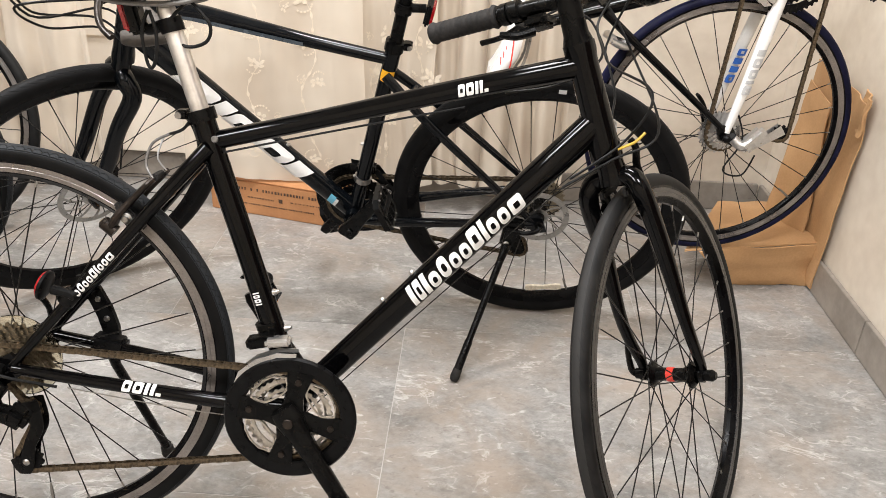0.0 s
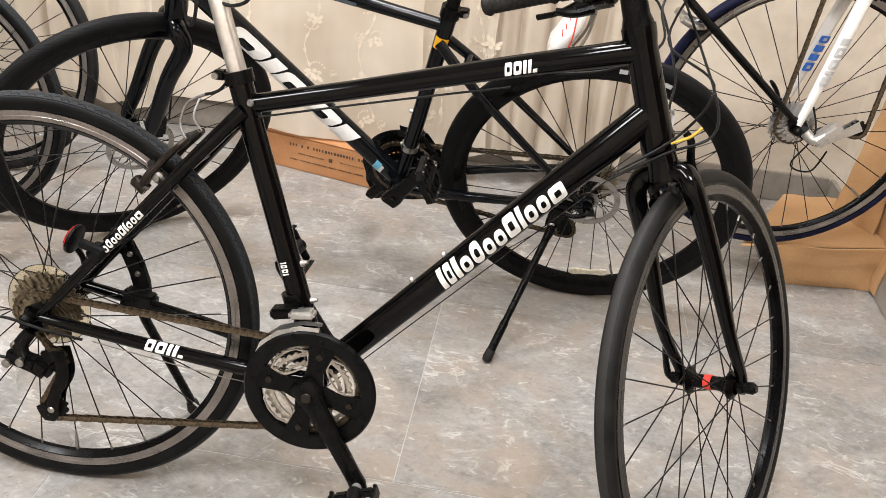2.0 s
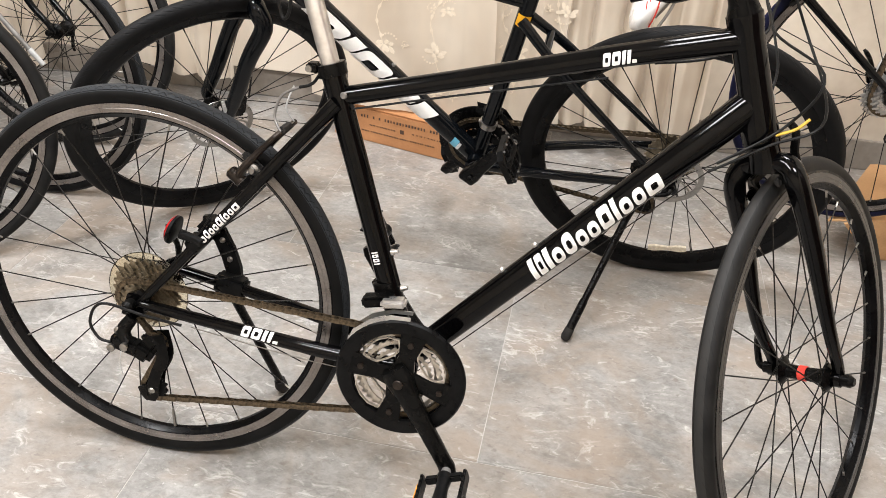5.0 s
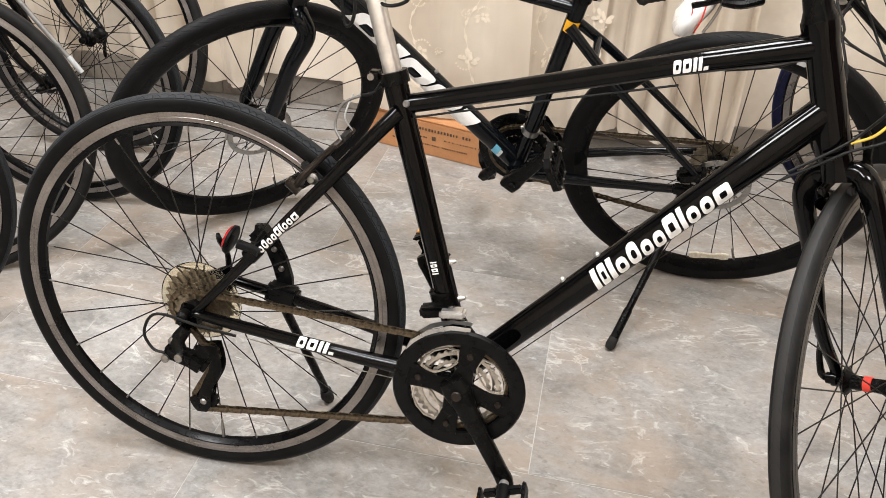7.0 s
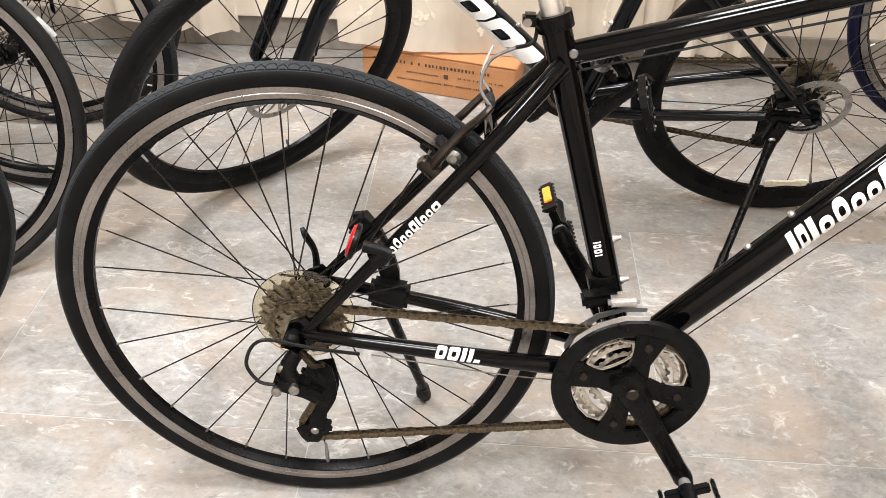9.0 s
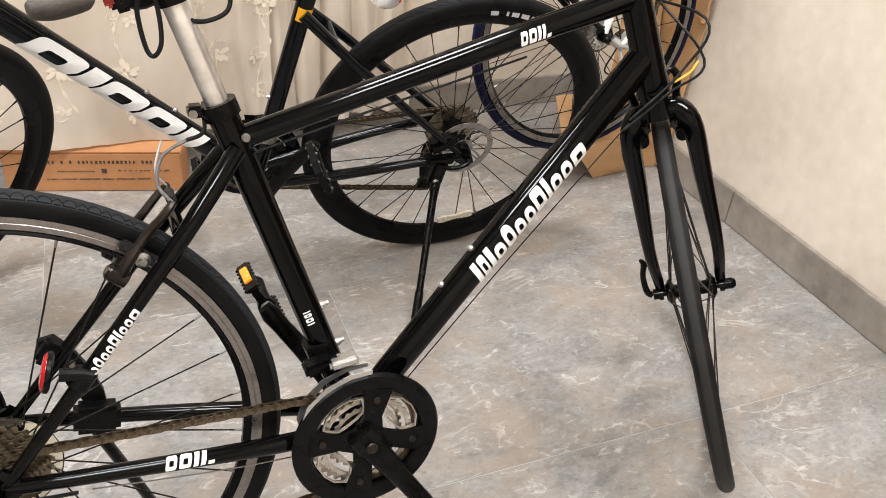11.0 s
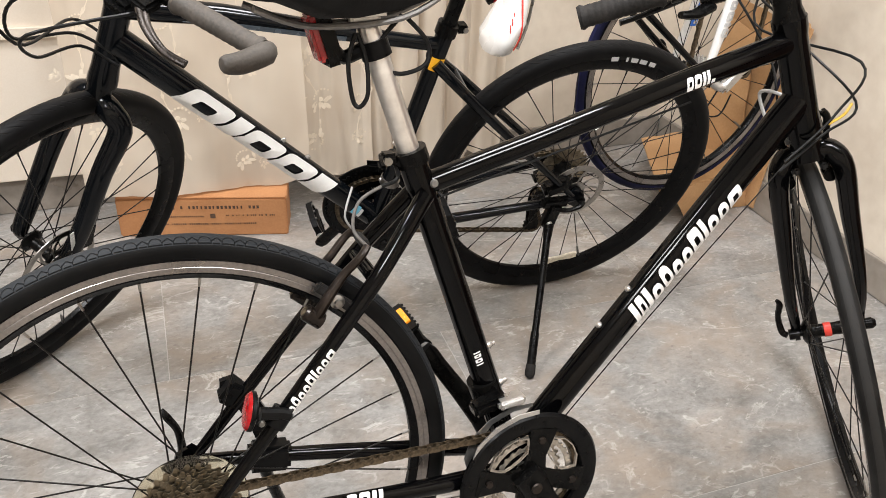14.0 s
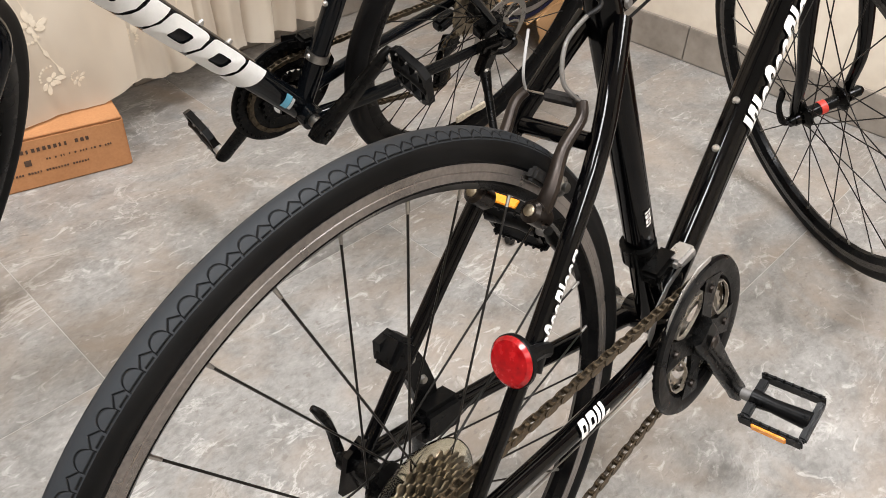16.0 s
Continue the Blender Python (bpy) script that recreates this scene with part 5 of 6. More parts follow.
        bm = revolve(B(), [(0.0175, -0.006), (0.0175, 0.006)], clamp + Vector((-0.006, s * 0.137, 0.003)), axis=(-0.05, s, 0), seg=18)
        cb = part("clamp_band", bm, M_SATIN, hb)
    # cables from the bar to the frame
    def sp(p):
        return S @ (clamp + Vector(p))
    cable(root, [sp((0.02, -0.09, -0.01)), sp((0.10, -0.05, 0.03)), sp((0.11, 0.03, -0.07)), Vector((0.965, -0.035, 0.80)), Vector((0.935, -0.034, 0.73)), Vector((0.86, -0.028, 0.668))])
    cable(root, [sp((0.02, 0.09, -0.01)), sp((0.11, 0.03, 0.02)), sp((0.12, -0.02, -0.10)), Vector((0.985, -0.020, 0.74)), Vector((0.92, -0.030, 0.70)), Vector((0.85, -0.030, 0.655))])
    cable(root, [sp((0.03, 0.12, -0.01)), sp((0.12, 0.06, 0.0)), sp((0.11, 0.02, -0.12)), S @ Vector((0.99, 0.02, 0.76)), S @ Vector((1.012, 0.026, 0.715)), S @ Vector((1.006, 0.036, 0.688))])
    cable(root, [sp((0.03, -0.12, -0.01)), sp((0.09, -0.06, 0.05)), sp((0.08, 0.02, -0.02)), Vector((0.90, 0.030, 0.84)), Vector((0.84, 0.024, 0.80)), Vector((0.76, 0.018, 0.785))])
    cable(root, [Vector((0.925, -0.033, 0.716)), Vector((0.948, -0.036, 0.728)), Vector((0.962, -0.034, 0.742))], 0.0021, M_CABLE_YELLOW, "cable_sleeve")
    cable(root, [Vector((0.86, -0.028, 0.664)), Vector((0.66, -0.012, 0.455)), Vector((0.455, -0.010, 0.245))], 0.0009, M_SPOKE, "shift_wire")
    cable(root, [Vector((0.43, -0.030, 0.245)), Vector((0.28, -0.052, 0.272)), Vector((0.10, -0.070, 0.312))], 0.0009, M_STEEL, "shift_wire")
    cable(root, [Vector((0.70, -0.012, 0.765)), Vector((0.50, -0.012, 0.720)), Vector((0.345, -0.010, 0.683))], 0.0016, M_CABLE, "brake_cable")
    # rear brake
    dirv = Vector((0.322, 0, 0.690)) - Vector((0.012, 0, R))
    ang = math.degrees(math.atan2(dirv.x, dirv.z))
    base = Vector((0.012, 0, R)) + dirv.normalized() * 0.268 + Vector((0.0, 0, 0.022))
    mb = Matrix.Translation(base) @ pose(0, 0, 0, 0, ang, 0) @ pose(0, 0, 0, 0, 0, 180)
    brake_arm_pair(root, mb, M_BRONZE, 0.020, 0.030, "brake_arm")
    t = mb @ Vector((0.014, 0.030, 0.094))
    u = mb @ Vector((0.014, -0.030, 0.094))
    cable(root, [Vector((0.345, -0.010, 0.683)), Vector((0.30, 0.035, 0.735)), t + Vector((0.046, 0.012, 0.074)), t + Vector((0.026, 0.012, 0.066))], 0.0024, M_CABLE, "brake_cable")
    cable(root, [t + Vector((0.026, 0.012, 0.066)), t + Vector((-0.002, 0.014, 0.050)), t + Vector((-0.012, 0.010, 0.020)), t], 0.0021, M_PADDED, "brake_noodle")
    cable(root, [t, t.lerp(u, 0.5), u], 0.0011, M_STEEL, "brake_wire")
    cable(root, [t.lerp(u, 0.10), t.lerp(u, 0.45), t.lerp(u, 0.60)], 0.0060, M_RUBBER_GRIP, "rubber_boot")
    cable(root, [u, u + Vector((-0.010, -0.006, 0.022)), u + Vector((0.002, -0.004, 0.056))], 0.0014, M_CABLE_GREY, "cable_end")
    # front brake
    crown = on_axis(AX, HA, 0.640)
    mf = S @ Matrix.Translation(crown + Vector((0.018, 0, -0.012))) @ pose(0, 0, 0, 0, -19, 0)
    brake_arm_pair(root, mf, M_SATIN, 0.018, 0.030, "brake_arm")
    t, u = mf @ Vector((0.014, 0.030, 0.094)), mf @ Vector((0.014, -0.030, 0.094))
    cable(root, [t, u], 0.0011, M_STEEL, "brake_wire")
    cable(root, [t.lerp(u, 0.15), t.lerp(u, 0.5), t.lerp(u, 0.7)], 0.0050, M_RUBBER_GRIP, "rubber_boot")
    cable(root, [S @ Vector((1.006, 0.036, 0.688)), S @ Vector((1.045, 0.040, 0.760)), t + Vector((0.02, 0.012, 0.03)), t], 0.0028, M_CABLE_GREY, "brake_noodle")
    # drive train
    cs, pedals = crank_set(root, bb, -0.058, 58, q=0.080)
    for at, s in pedals:
        pedal(root, at, s, -20 if s < 0 else 62, M_PLASTIC)
    JU, JL = (0.022, 0.258), (0.016, 0.170)
    path = arc(bb[0], bb[1], 0.0755, -96, 84, 22) + arc(0, R, 0.033, 88, 262, 14) + arc(JU[0], JU[1], 0.020, 100, -60, 8) + arc(JL[0], JL[1], 0.021, 150, 272, 8)
    path = [(x, z) for x, z in path] + [path[0]]
    chain(root, path, lambda x: -0.0510, M_CHAIN)
    rd = part("rear_derailleur", tube(B(), [(0.004, -0.078, R - 0.022), (-0.008, -0.088, R - 0.042), (0.002, -0.096, R - 0.060)], [0.010, 0.012, 0.011], 12, smooth=4), M_SATIN, root, "black rear derailleur with a sprung cage")
    bm = box(B(), (0.000, -0.094, R - 0.062), (0.052, 0.026, 0.026), turn=Matrix.Rotation(radians(18), 3, "Y"), bevel=0.006)
    box(bm, (0.026, -0.090, R - 0.072), (0.036, 0.030, 0.034), turn=Matrix.Rotation(radians(30), 3, "Y"), bevel=0.008)
    part("parallelogram", bm, M_SATIN, rd)
    for yy in (-0.0610, -0.0420):
        bm = tube(B(), [(JU[0] + 0.012, yy, JU[1] + 0.022), (JU[0] + 0.018, yy, JU[1] - 0.02), (JL[0] + 0.008, yy, JL[1] + 0.03), (JL[0] - 0.004, yy, JL[1] - 0.012), (JL[0] - 0.02, yy, JL[1] + 0.006)], [0.012, 0.011, 0.010, 0.014, 0.008], 10, flat=0.16, smooth=5)
        part("cage_plate", bm, M_SATIN, rd)
    for cx, cz in (JU, JL):
        part("jockey_wheel", gear(B(), 0.0195, 0.0235, 11, 0.005, 0.006, Matrix.Translation((cx, -0.0515, cz))), M_PLASTIC, rd)
        part("jockey_bolt", revolve(B(), [(0.006, -0.0635), (0.004, -0.0655)], (cx, 0, cz), seg=10), M_STEEL, rd)
    for p in ((-0.014, -0.092, R - 0.040), (0.004, -0.110, R - 0.058), (-0.020, -0.108, R - 0.064)):
        part("bolt", revolve(B(), [(0.007, 0.004), (0.007, -0.003), (0.004, -0.005)], p, seg=12), M_STEEL, rd)
    cable(root, [Vector((0.085, -0.072, 0.314)), Vector((0.03, -0.085, 0.330)), Vector((-0.035, -0.095, 0.348)), Vector((-0.058, -0.098, 0.315)), Vector((-0.044, -0.102, 0.288)), Vector((-0.022, -0.104, 0.284))], 0.0025, M_CABLE, "shift_cable")
    cable(root, [Vector((-0.004, -0.108, 0.272)), Vector((-0.006, -0.110, 0.250)), Vector((-0.004, -0.110, 0.232))], 0.0010, M_CABLE_GREY, "cable_end")
    # front derailleur
    fd = part("front_derailleur", tube(B(), [Vector((0.404, 0, 0.398)) - d2 * 0.012, Vector((0.404, 0, 0.398)) + d2 * 0.012], 0.0215, 18), M_SATIN, root, "silver and black front derailleur")
    bm = box(B(), (0.398, -0.030, 0.388), (0.050, 0.026, 0.018), turn=Matrix.Rotation(radians(-12), 3, "Y"), bevel=0.004)
    part("link_body", bm, M_SATIN, fd)
    bm = box(B(), (0.425, -0.040, 0.392), (0.040, 0.024, 0.014), turn=Matrix.Rotation(radians(-6), 3, "Y"), bevel=0.004)
    part("silver_link", bm, M_SILVER, fd, "bright silver link")
    for yy in (-0.0640, -0.0440):
        o = [(bb[0] + r * math.cos(radians(a)), bb[1] + r * math.sin(radians(a))) for r, a in [(0.112, 84), (0.113, 100), (0.113, 118), (0.111, 136), (0.103, 152), (0.093, 160), (0.089, 150), (0.098, 136), (0.105, 118), (0.106, 100), (0.106, 84)]]
        part("cage_plate", slab(B(), o, 0.0016, Matrix.Translation((0, yy, 0))), M_SILVER, fd, "silver guide plate")
    # kickstand on the left stays
    kb = slab(B(), [(0.062, 0.445), (0.082, 0.448), (0.100, 0.424), (0.116, 0.390), (0.126, 0.355), (0.128, 0.310), (0.104, 0.304), (0.100, 0.340), (0.092, 0.372), (0.080, 0.402), (0.060, 0.425)], 0.010, Matrix.Translation((0, 0.078, 0)))
    box(kb, (0.112, 0.066, 0.322), (0.058, 0.032, 0.040), turn=Matrix.Rotation(radians(10), 3, "Y"), bevel=0.006)
    box(kb, (0.074, 0.068, 0.432), (0.034, 0.030, 0.024), turn=Matrix.Rotation(radians(-48), 3, "Y"), bevel=0.005)
    ks = part("kickstand", kb, M_PLASTIC, root, "black kickstand clamped to the left stays")
    foot = Vector((0.158, 0.176, 0.048))
    part("leg", tube(B(), [(0.106, 0.082, 0.312), (0.108, 0.092, 0.275), foot + Vector((-0.003, -0.012, 0.03)), foot], [0.012, 0.0085, 0.008, 0.008], 12), M_SATIN, ks)
    part("rubber_foot", tube(B(), [foot + Vector((-0.001, -0.006, 0.018)), foot, foot + Vector((0.004, 0.006, -0.012))], [0.011, 0.013, 0.010], 12), M_RUBBER_GRIP, ks)
    for p in ((0.078, 0.084, 0.432), (0.096, 0.084, 0.405), (0.108, 0.084, 0.370), (0.114, 0.084, 0.335)):
        part("bolt", revolve(B(), [(0.0055, 0), (0.004, 0.004)], p, seg=10), M_STEEL, ks)
        part("bolt", revolve(B(), [(0.0055, 0), (0.004, -0.004)], (p[0], 0.0725, p[2]), seg=10), M_STEEL, ks)
    # red reflector
    rp = Vector((0.090, -0.071, 0.480))
    bk = Vector((-0.95, 0.046, 0.313)).normalized()
    rf = part("rear_reflector", revolve(B(), [(0.019, 0.002), (0.0232, 0.004), (0.0232, 0.008), (0.021, 0.010)], rp, axis=bk, seg=32), M_PLASTIC, root, "round red rear reflector on a black bracket")
    part("lens", revolve(B(), [(0.0222, 0.006), (0.0222, 0.0095), (0.019, 0.0125), (0.010, 0.0138), (0.001, 0.014)], rp, axis=bk, seg=32), M_RED, rf, "round red lens")
    bm = tube(B(), [rp + Vector((0.004, 0, -0.004)), rp + Vector((0.028, 0, -0.010)), rp + Vector((0.038, -0.002, -0.014))], [0.008, 0.007, 0.007], 10, smooth=3)
    tube(bm, [(0.108, -0.0645, 0.453), (0.122, -0.062, 0.469)], 0.0135, 14)
    part("bracket", bm, M_PLASTIC, rf)
    return root


def lettering_mark(c, r):
    """A pale almond mark bent round the head tube's right flank."""
    bm = B()
    c = Vector(c)
    axis = Vector((-math.cos(radians(70.5)), 0, math.sin(radians(70.5))))
    f = Vector((axis.z, 0, -axis.x))
    left, right = [], []
    for k in range(9):
        h = -0.030 + 0.060 * k / 8
        w = 0.009 * math.sin(math.pi * k / 8) + 0.0004
        for side, lst in ((-1, left), (1, right)):
            a = radians(-38) + side * w / r
            lst.append(bm.verts.new(c + axis * h + r * (math.cos(a) * f + math.sin(a) * Vector((0, 1, 0)))))
    for k in range(8):
        bm.faces.new((left[k], right[k], right[k + 1], left[k + 1]))
    return bm


main_bicycle()


# ---- the dark slate bicycle behind it ----
def second_bicycle():
    root = thing("bicycle", pose(0.932, 0.792, 0, 0, 0, 174.4) @ pose(0, 0, 0, -14.0, 0, 0), "dark slate disc-brake bicycle with big white lettering on its kickstand", "bicycle", "bicycles in the shop")
    R, bb = 0.3475, (0.443, 0.291)
    AX, HA, TH = (0.918, 0, 0.70), 71.0, 43.0
    S = steer_matrix(AX, HA, TH)
    spec = dict(bb=bb, st_top=(0.335, 0.740), head_lo=tuple(on_axis(AX, HA, 0.670).xz), head_hi=tuple(on_axis(AX, HA, 0.825).xz), tt0=(0.346, 0.707), tt1=(0.886, 0.808), dt1=(0.897, 0.748),
                st_r=[0.0175, 0.017, 0.0168], dt_r=[0.022, 0.023, 0.0250, 0.0260, 0.0260], tt_r=[0.0130, 0.0140, 0.0180, 0.0200, 0.0205], R=R, rear_half=0.068, ss=(0.354, 0.677), tt_bow=0.006, bridge_at=0.16)
    fr = frame_mesh(root, spec, M_GREYBLACK)
    tt0, tt1 = Vector((0.346, 0, 0.707)), Vector((0.886, 0, 0.808))
    # painted highlight: a lighter slate bar along the top tube's left face
    lettering(fr, tt0, tt1, 0.0175, 1, 0.18, [("bar", 0.27, 0.42, 0.2)], 0.022, M_TOP_HIGHLIGHT, 0.0, lift=0.0006, label="slate blue bar standing in for a highlight on the top tube")
    dt0, dt1 = Vector((bb[0], 0, bb[1])), Vector((0.897, 0, 0.748))
    lettering(fr, dt0, dt1, 0.0264, 1, 0.160, [("bar", .046, 1, 0), ("frame", .080, 1, 0), ("frame", .080, 1, 0), ("bar", .034, 1, 0), ("frame", .092, 1, 0)], 0.052, M_WHITE, -0.55, gap=0.005, label="large white word shapes on the down tube")
    lettering(fr, dt0, dt1, 0.0238, 1, 0.062, [("bar", .017, 1, 0)], 0.024, M_CYAN, 0.2, label="blue and white label")
    lettering(fr, dt0, dt1, 0.0240, 1, 0.054, [("bar", .008, 1, 0)], 0.020, M_CLEAR_REFL, 0.2, lift=0.0011)
    lettering(fr, dt0, Vector((0.335, 0, 0.740)), 0.0170, 1, 0.380, [("bar", .027, 1, 0)], 0.030, M_YELLOW, 0.0, label="yellow sticker")
    lettering(fr, dt0, Vector((0.335, 0, 0.740)), 0.0170, 1, 0.389, [("frame", .008, 1, 0)], 0.008, M_INK, 0.0, lift=0.0011)
    d = (dt1 - dt0).normalized()
    n = Vector((-d.z, 0, d.x))
    for k in (0.232, 0.297):
        part("bottle_bolt", revolve(B(), [(0.0045, 0), (0.0045, 0.004), (0.003, 0.007)], dt0 + d * k + n * 0.0240, axis=n, seg=12), M_SILVER, fr)
    st = Vector((0.335, 0, 0.740))
    d2 = (st - dt0).normalized()
    n2 = Vector((d2.z, 0, -d2.x))
    for k in (0.105, 0.20):
        part("bottle_bolt", revolve(B(), [(0.0045, 0), (0.0045, 0.004), (0.003, 0.007)], dt0 + d2 * k + n2 * 0.0160, axis=n2, seg=12), M_SILVER, fr)
    bm = tube(B(), [st - d2 * 0.012, st + d2 * 0.010], 0.0205, 20)
    box(bm, st + Vector((-0.027, 0, 0.0)), (0.020, 0.022, 0.016), bevel=0.003)
    cl = part("seat_clamp", bm, M_SATIN, root)
    part("clamp_bolt", revolve(B(), [(0.005, -0.014), (0.005, 0.014)], st + Vector((-0.032, 0, 0)), seg=10), M_STEEL, cl)
    pt = st + d2 * 0.19
    part("seatpost", tube(B(), [st - d2 * 0.1, pt], 0.0137, 20), M_SATIN, root, "black seatpost")
    saddle(root, pt + Vector((-0.03, 0, 0.05)), -3, M_SADDLE, 0.27, 0.16)
    lc = st + d2 * 0.085
    bm = tube(B(), [lc - d2 * 0.010, lc + d2 * 0.010], 0.0185, 18)
    tube(bm, [lc, lc + Vector((-0.045, 0, 0.0))], 0.009, 10)
    part("lamp_bracket", bm, M_PLASTIC, root)
    lamp = part("rear_reflector", box(B(), lc + Vector((-0.050, 0, -0.006)), (0.012, 0.050, 0.046), turn=Matrix.Rotation(radians(-14), 3, "Y"), bevel=0.004), M_PLASTIC, root)
    part("lens", box(B(), lc + Vector((-0.058, 0, -0.006)), (0.008, 0.046, 0.040), turn=Matrix.Rotation(radians(-14), 3, "Y"), bevel=0.003), M_RED, lamp, "red reflector lens")
    rear = wheel(root, Matrix.Translation((0, 0, R)) @ pose(0, 0, 0, 0, 20, 0), R, 0.038, M_TYRE_B2, None, 32, 0.068, 0.028, 0.2850, blocks=110, label="rear wheel with a deep black rim")
    cassette(root, rear.matrix_basis.copy(), -0.026, M_SPROCKET, None, 0.060)
    disc_rotor(rear, 0.046, 0.070)
    wheel_reflector(rear, 168, M_REFL_CREAM, 1, 0.258)
    lettering_ring(rear, 0.3115, 0.0188)
    f_axle = (1.101, 0.3500)
    front = wheel(root, S @ Matrix.Translation((f_axle[0], 0, f_axle[1])), R, 0.038, M_TYRE_B2, None, 28, 0.050, 0.030, 0.2850, blocks=110, label="front wheel turned to its left with a deep black rim")
    disc_rotor(front, 0.040, 0.080)
    fk = fork(root, S, AX, HA, 0.640, f_axle, 0.056, M_GREYBLACK, (0.0205, 0.0150), 0.052, bow=0.0)
    quick_release(fk, Matrix.Translation((f_axle[0], 0, f_axle[1])), 0.058)
    bm = box(B(), (f_axle[0] - 0.052, 0.052, f_axle[1] + 0.062), (0.034, 0.036, 0.064), turn=Matrix.Rotation(radians(-18), 3, "Y"), bevel=0.008)
    part("brake_caliper", bm, M_SATIN, fk, "black disc brake caliper")
    part("fork_label", slab(B(), [(0.0, -0.004), (0.010, -0.004), (0.004, 0.075), (-0.004, 0.075)], 0.001, Matrix.Translation((f_axle[0] - 0.020, 0.0675, f_axle[1] + 0.03))), M_CLEAR_REFL, fk, "pale grey label")
    cable(fk, [Vector((0.955, 0.052, 0.63)), Vector((0.99, 0.056, 0.52)), Vector((1.02, 0.054, 0.42))], 0.0024, M_CABLE, "brake_hose")
    bm = box(B(), (0.060, 0.058, R + 0.032), (0.060, 0.034, 0.030), turn=Matrix.Rotation(radians(20), 3, "Y"), bevel=0.007)
    part("brake_caliper", bm, M_SATIN, root, "black rear disc brake caliper")
    quick_release(root, Matrix.Translation((0, 0, R)) @ pose(0, 0, 0, 0, 100, 0), 0.072)
    # bar
    clamp = on_axis(AX, HA, 0.915) + Vector((0.089, 0, 0.012))
    bm = tube(B(), [on_axis(AX, HA, 0.825), on_axis(AX, HA, 0.935)], 0.0185, 18)
    tube(bm, [on_axis(AX, HA, 0.912), clamp], [0.019, 0.017], 16)
    tube(bm, [clamp + Vector((0, -0.024, 0)), clamp + Vector((0, 0.024, 0))], 0.021, 18)
    part("stem", bm, M_SATIN, root).matrix_basis = S
    bm = tube(B(), [clamp + Vector((-0.021, -0.305, 0.030)), clamp + Vector((-0.008, -0.17, 0.024)), clamp + Vector((0, -0.03, 0)), clamp + Vector((0, 0.03, 0)), clamp + Vector((-0.008, 0.17, 0.024)), clamp + Vector((-0.021, 0.305, 0.030))], 0.0115, 14, smooth=4)
    part("handlebar", bm, M_SATIN, root).matrix_basis = S
    for s in (-1, 1):
        g = grip(root, S, clamp + Vector((-0.021, s * 0.305, 0.030)), clamp + Vector((-0.008, s * 0.165, 0.024)), 0.0145, M_GRIP_WORN)
        bm = tube(B(), [clamp + Vector((-0.034, s * 0.304, 0.030)), clamp + Vector((-0.020, s * 0.312, 0.031)), clamp + Vector((0.020, s * 0.308, 0.036)), clamp + Vector((0.042, s * 0.301, 0.041)), clamp + Vector((0.048, s * 0.299, 0.042))], [0.008, 0.0165, 0.0150, 0.0125, 0.008], 14, smooth=4)
        part("bar_end", bm, M_GRIP_WORN, g, "worn bar end")
        brake_lever(root, S, clamp + Vector((-0.006, s * 0.135, 0.020)), (-0.02, s, 0), M_BRONZE)
        part("gear_shifter", box(B(), clamp + Vector((0.010, s * 0.09, -0.020)), (0.046, 0.046, 0.024), bevel=0.007), M_SATIN, root).matrix_basis = S
    def sp(p):
        return S @ (clamp + Vector(p))
    for k, (a, b, c, e) in enumerate((((0.02, 0.10, 0), (0.14, 0.05, 0.03), (0.13, 0.0, -0.08), (0.90, 0.022, 0.735)), ((0.02, -0.10, 0), (0.15, -0.04, 0.04), (0.14, 0.02, -0.07), (0.905, -0.022, 0.735)),
                                      ((0.03, 0.13, 0), (0.16, 0.08, 0.0), (0.12, 0.03, -0.10), (0.895, 0.026, 0.715)))):
        cable(root, [sp(a), sp(b), sp(c), Vector(e) + Vector((0.05, 0, 0.04)), Vector(e)], 0.0025)
    cs, pedals = crank_set(root, bb, -0.047, 54, black=False, q=0.078, guard=True)
    for at, s in pedals:
        platform_pedal(root, at, s, 112, M_PLASTIC)
    JU, JL = (0.030, 0.262), (0.034, 0.172)
    path = arc(bb[0], bb[1], 0.0755, -96, 84, 22) + arc(0, R, 0.045, 88, 262, 14) + arc(JU[0], JU[1], 0.020, 100, -60, 8) + arc(JL[0], JL[1], 0.021, 150, 272, 8)
    chain(root, path + [path[0]], lambda x: -0.0405, M_CHAIN)
    rd = part("rear_derailleur", box(B(), (0.01, -0.090, R - 0.065), (0.05, 0.03, 0.03), turn=Matrix.Rotation(radians(25), 3, "Y"), bevel=0.007), M_SATIN, root, "black rear derailleur")
    for yy in (-0.0505, -0.0315):
        part("cage_plate", tube(B(), [(JU[0] + 0.01, yy, JU[1] + 0.02), (JU[0] + 0.016, yy, JU[1] - 0.02), (JL[0], yy, JL[1] - 0.01)], [0.012, 0.010, 0.013], 10, flat=0.16, smooth=4), M_SATIN, rd)
    for cx, cz in (JU, JL):
        part("jockey_wheel", gear(B(), 0.0195, 0.0235, 11, 0.005, 0.006, Matrix.Translation((cx, -0.041, cz))), M_PLASTIC, rd)
    fd = part("front_derailleur", tube(B(), [dt0 + d2 * 0.098, dt0 + d2 * 0.112], 0.0205, 18), M_STEEL, root, "front derailleur with a steel band")
    part("link_body", box(B(), dt0 + d2 * 0.105 + Vector((-0.005, -0.032, 0.01)), (0.045, 0.030, 0.022), bevel=0.005), M_SATIN, fd)
    o = [(bb[0] + r * math.cos(radians(a)), bb[1] + r * math.sin(radians(a))) for r, a in [(0.118, 84), (0.119, 118), (0.104, 152), (0.093, 160), (0.088, 150), (0.104, 118), (0.104, 84)]]
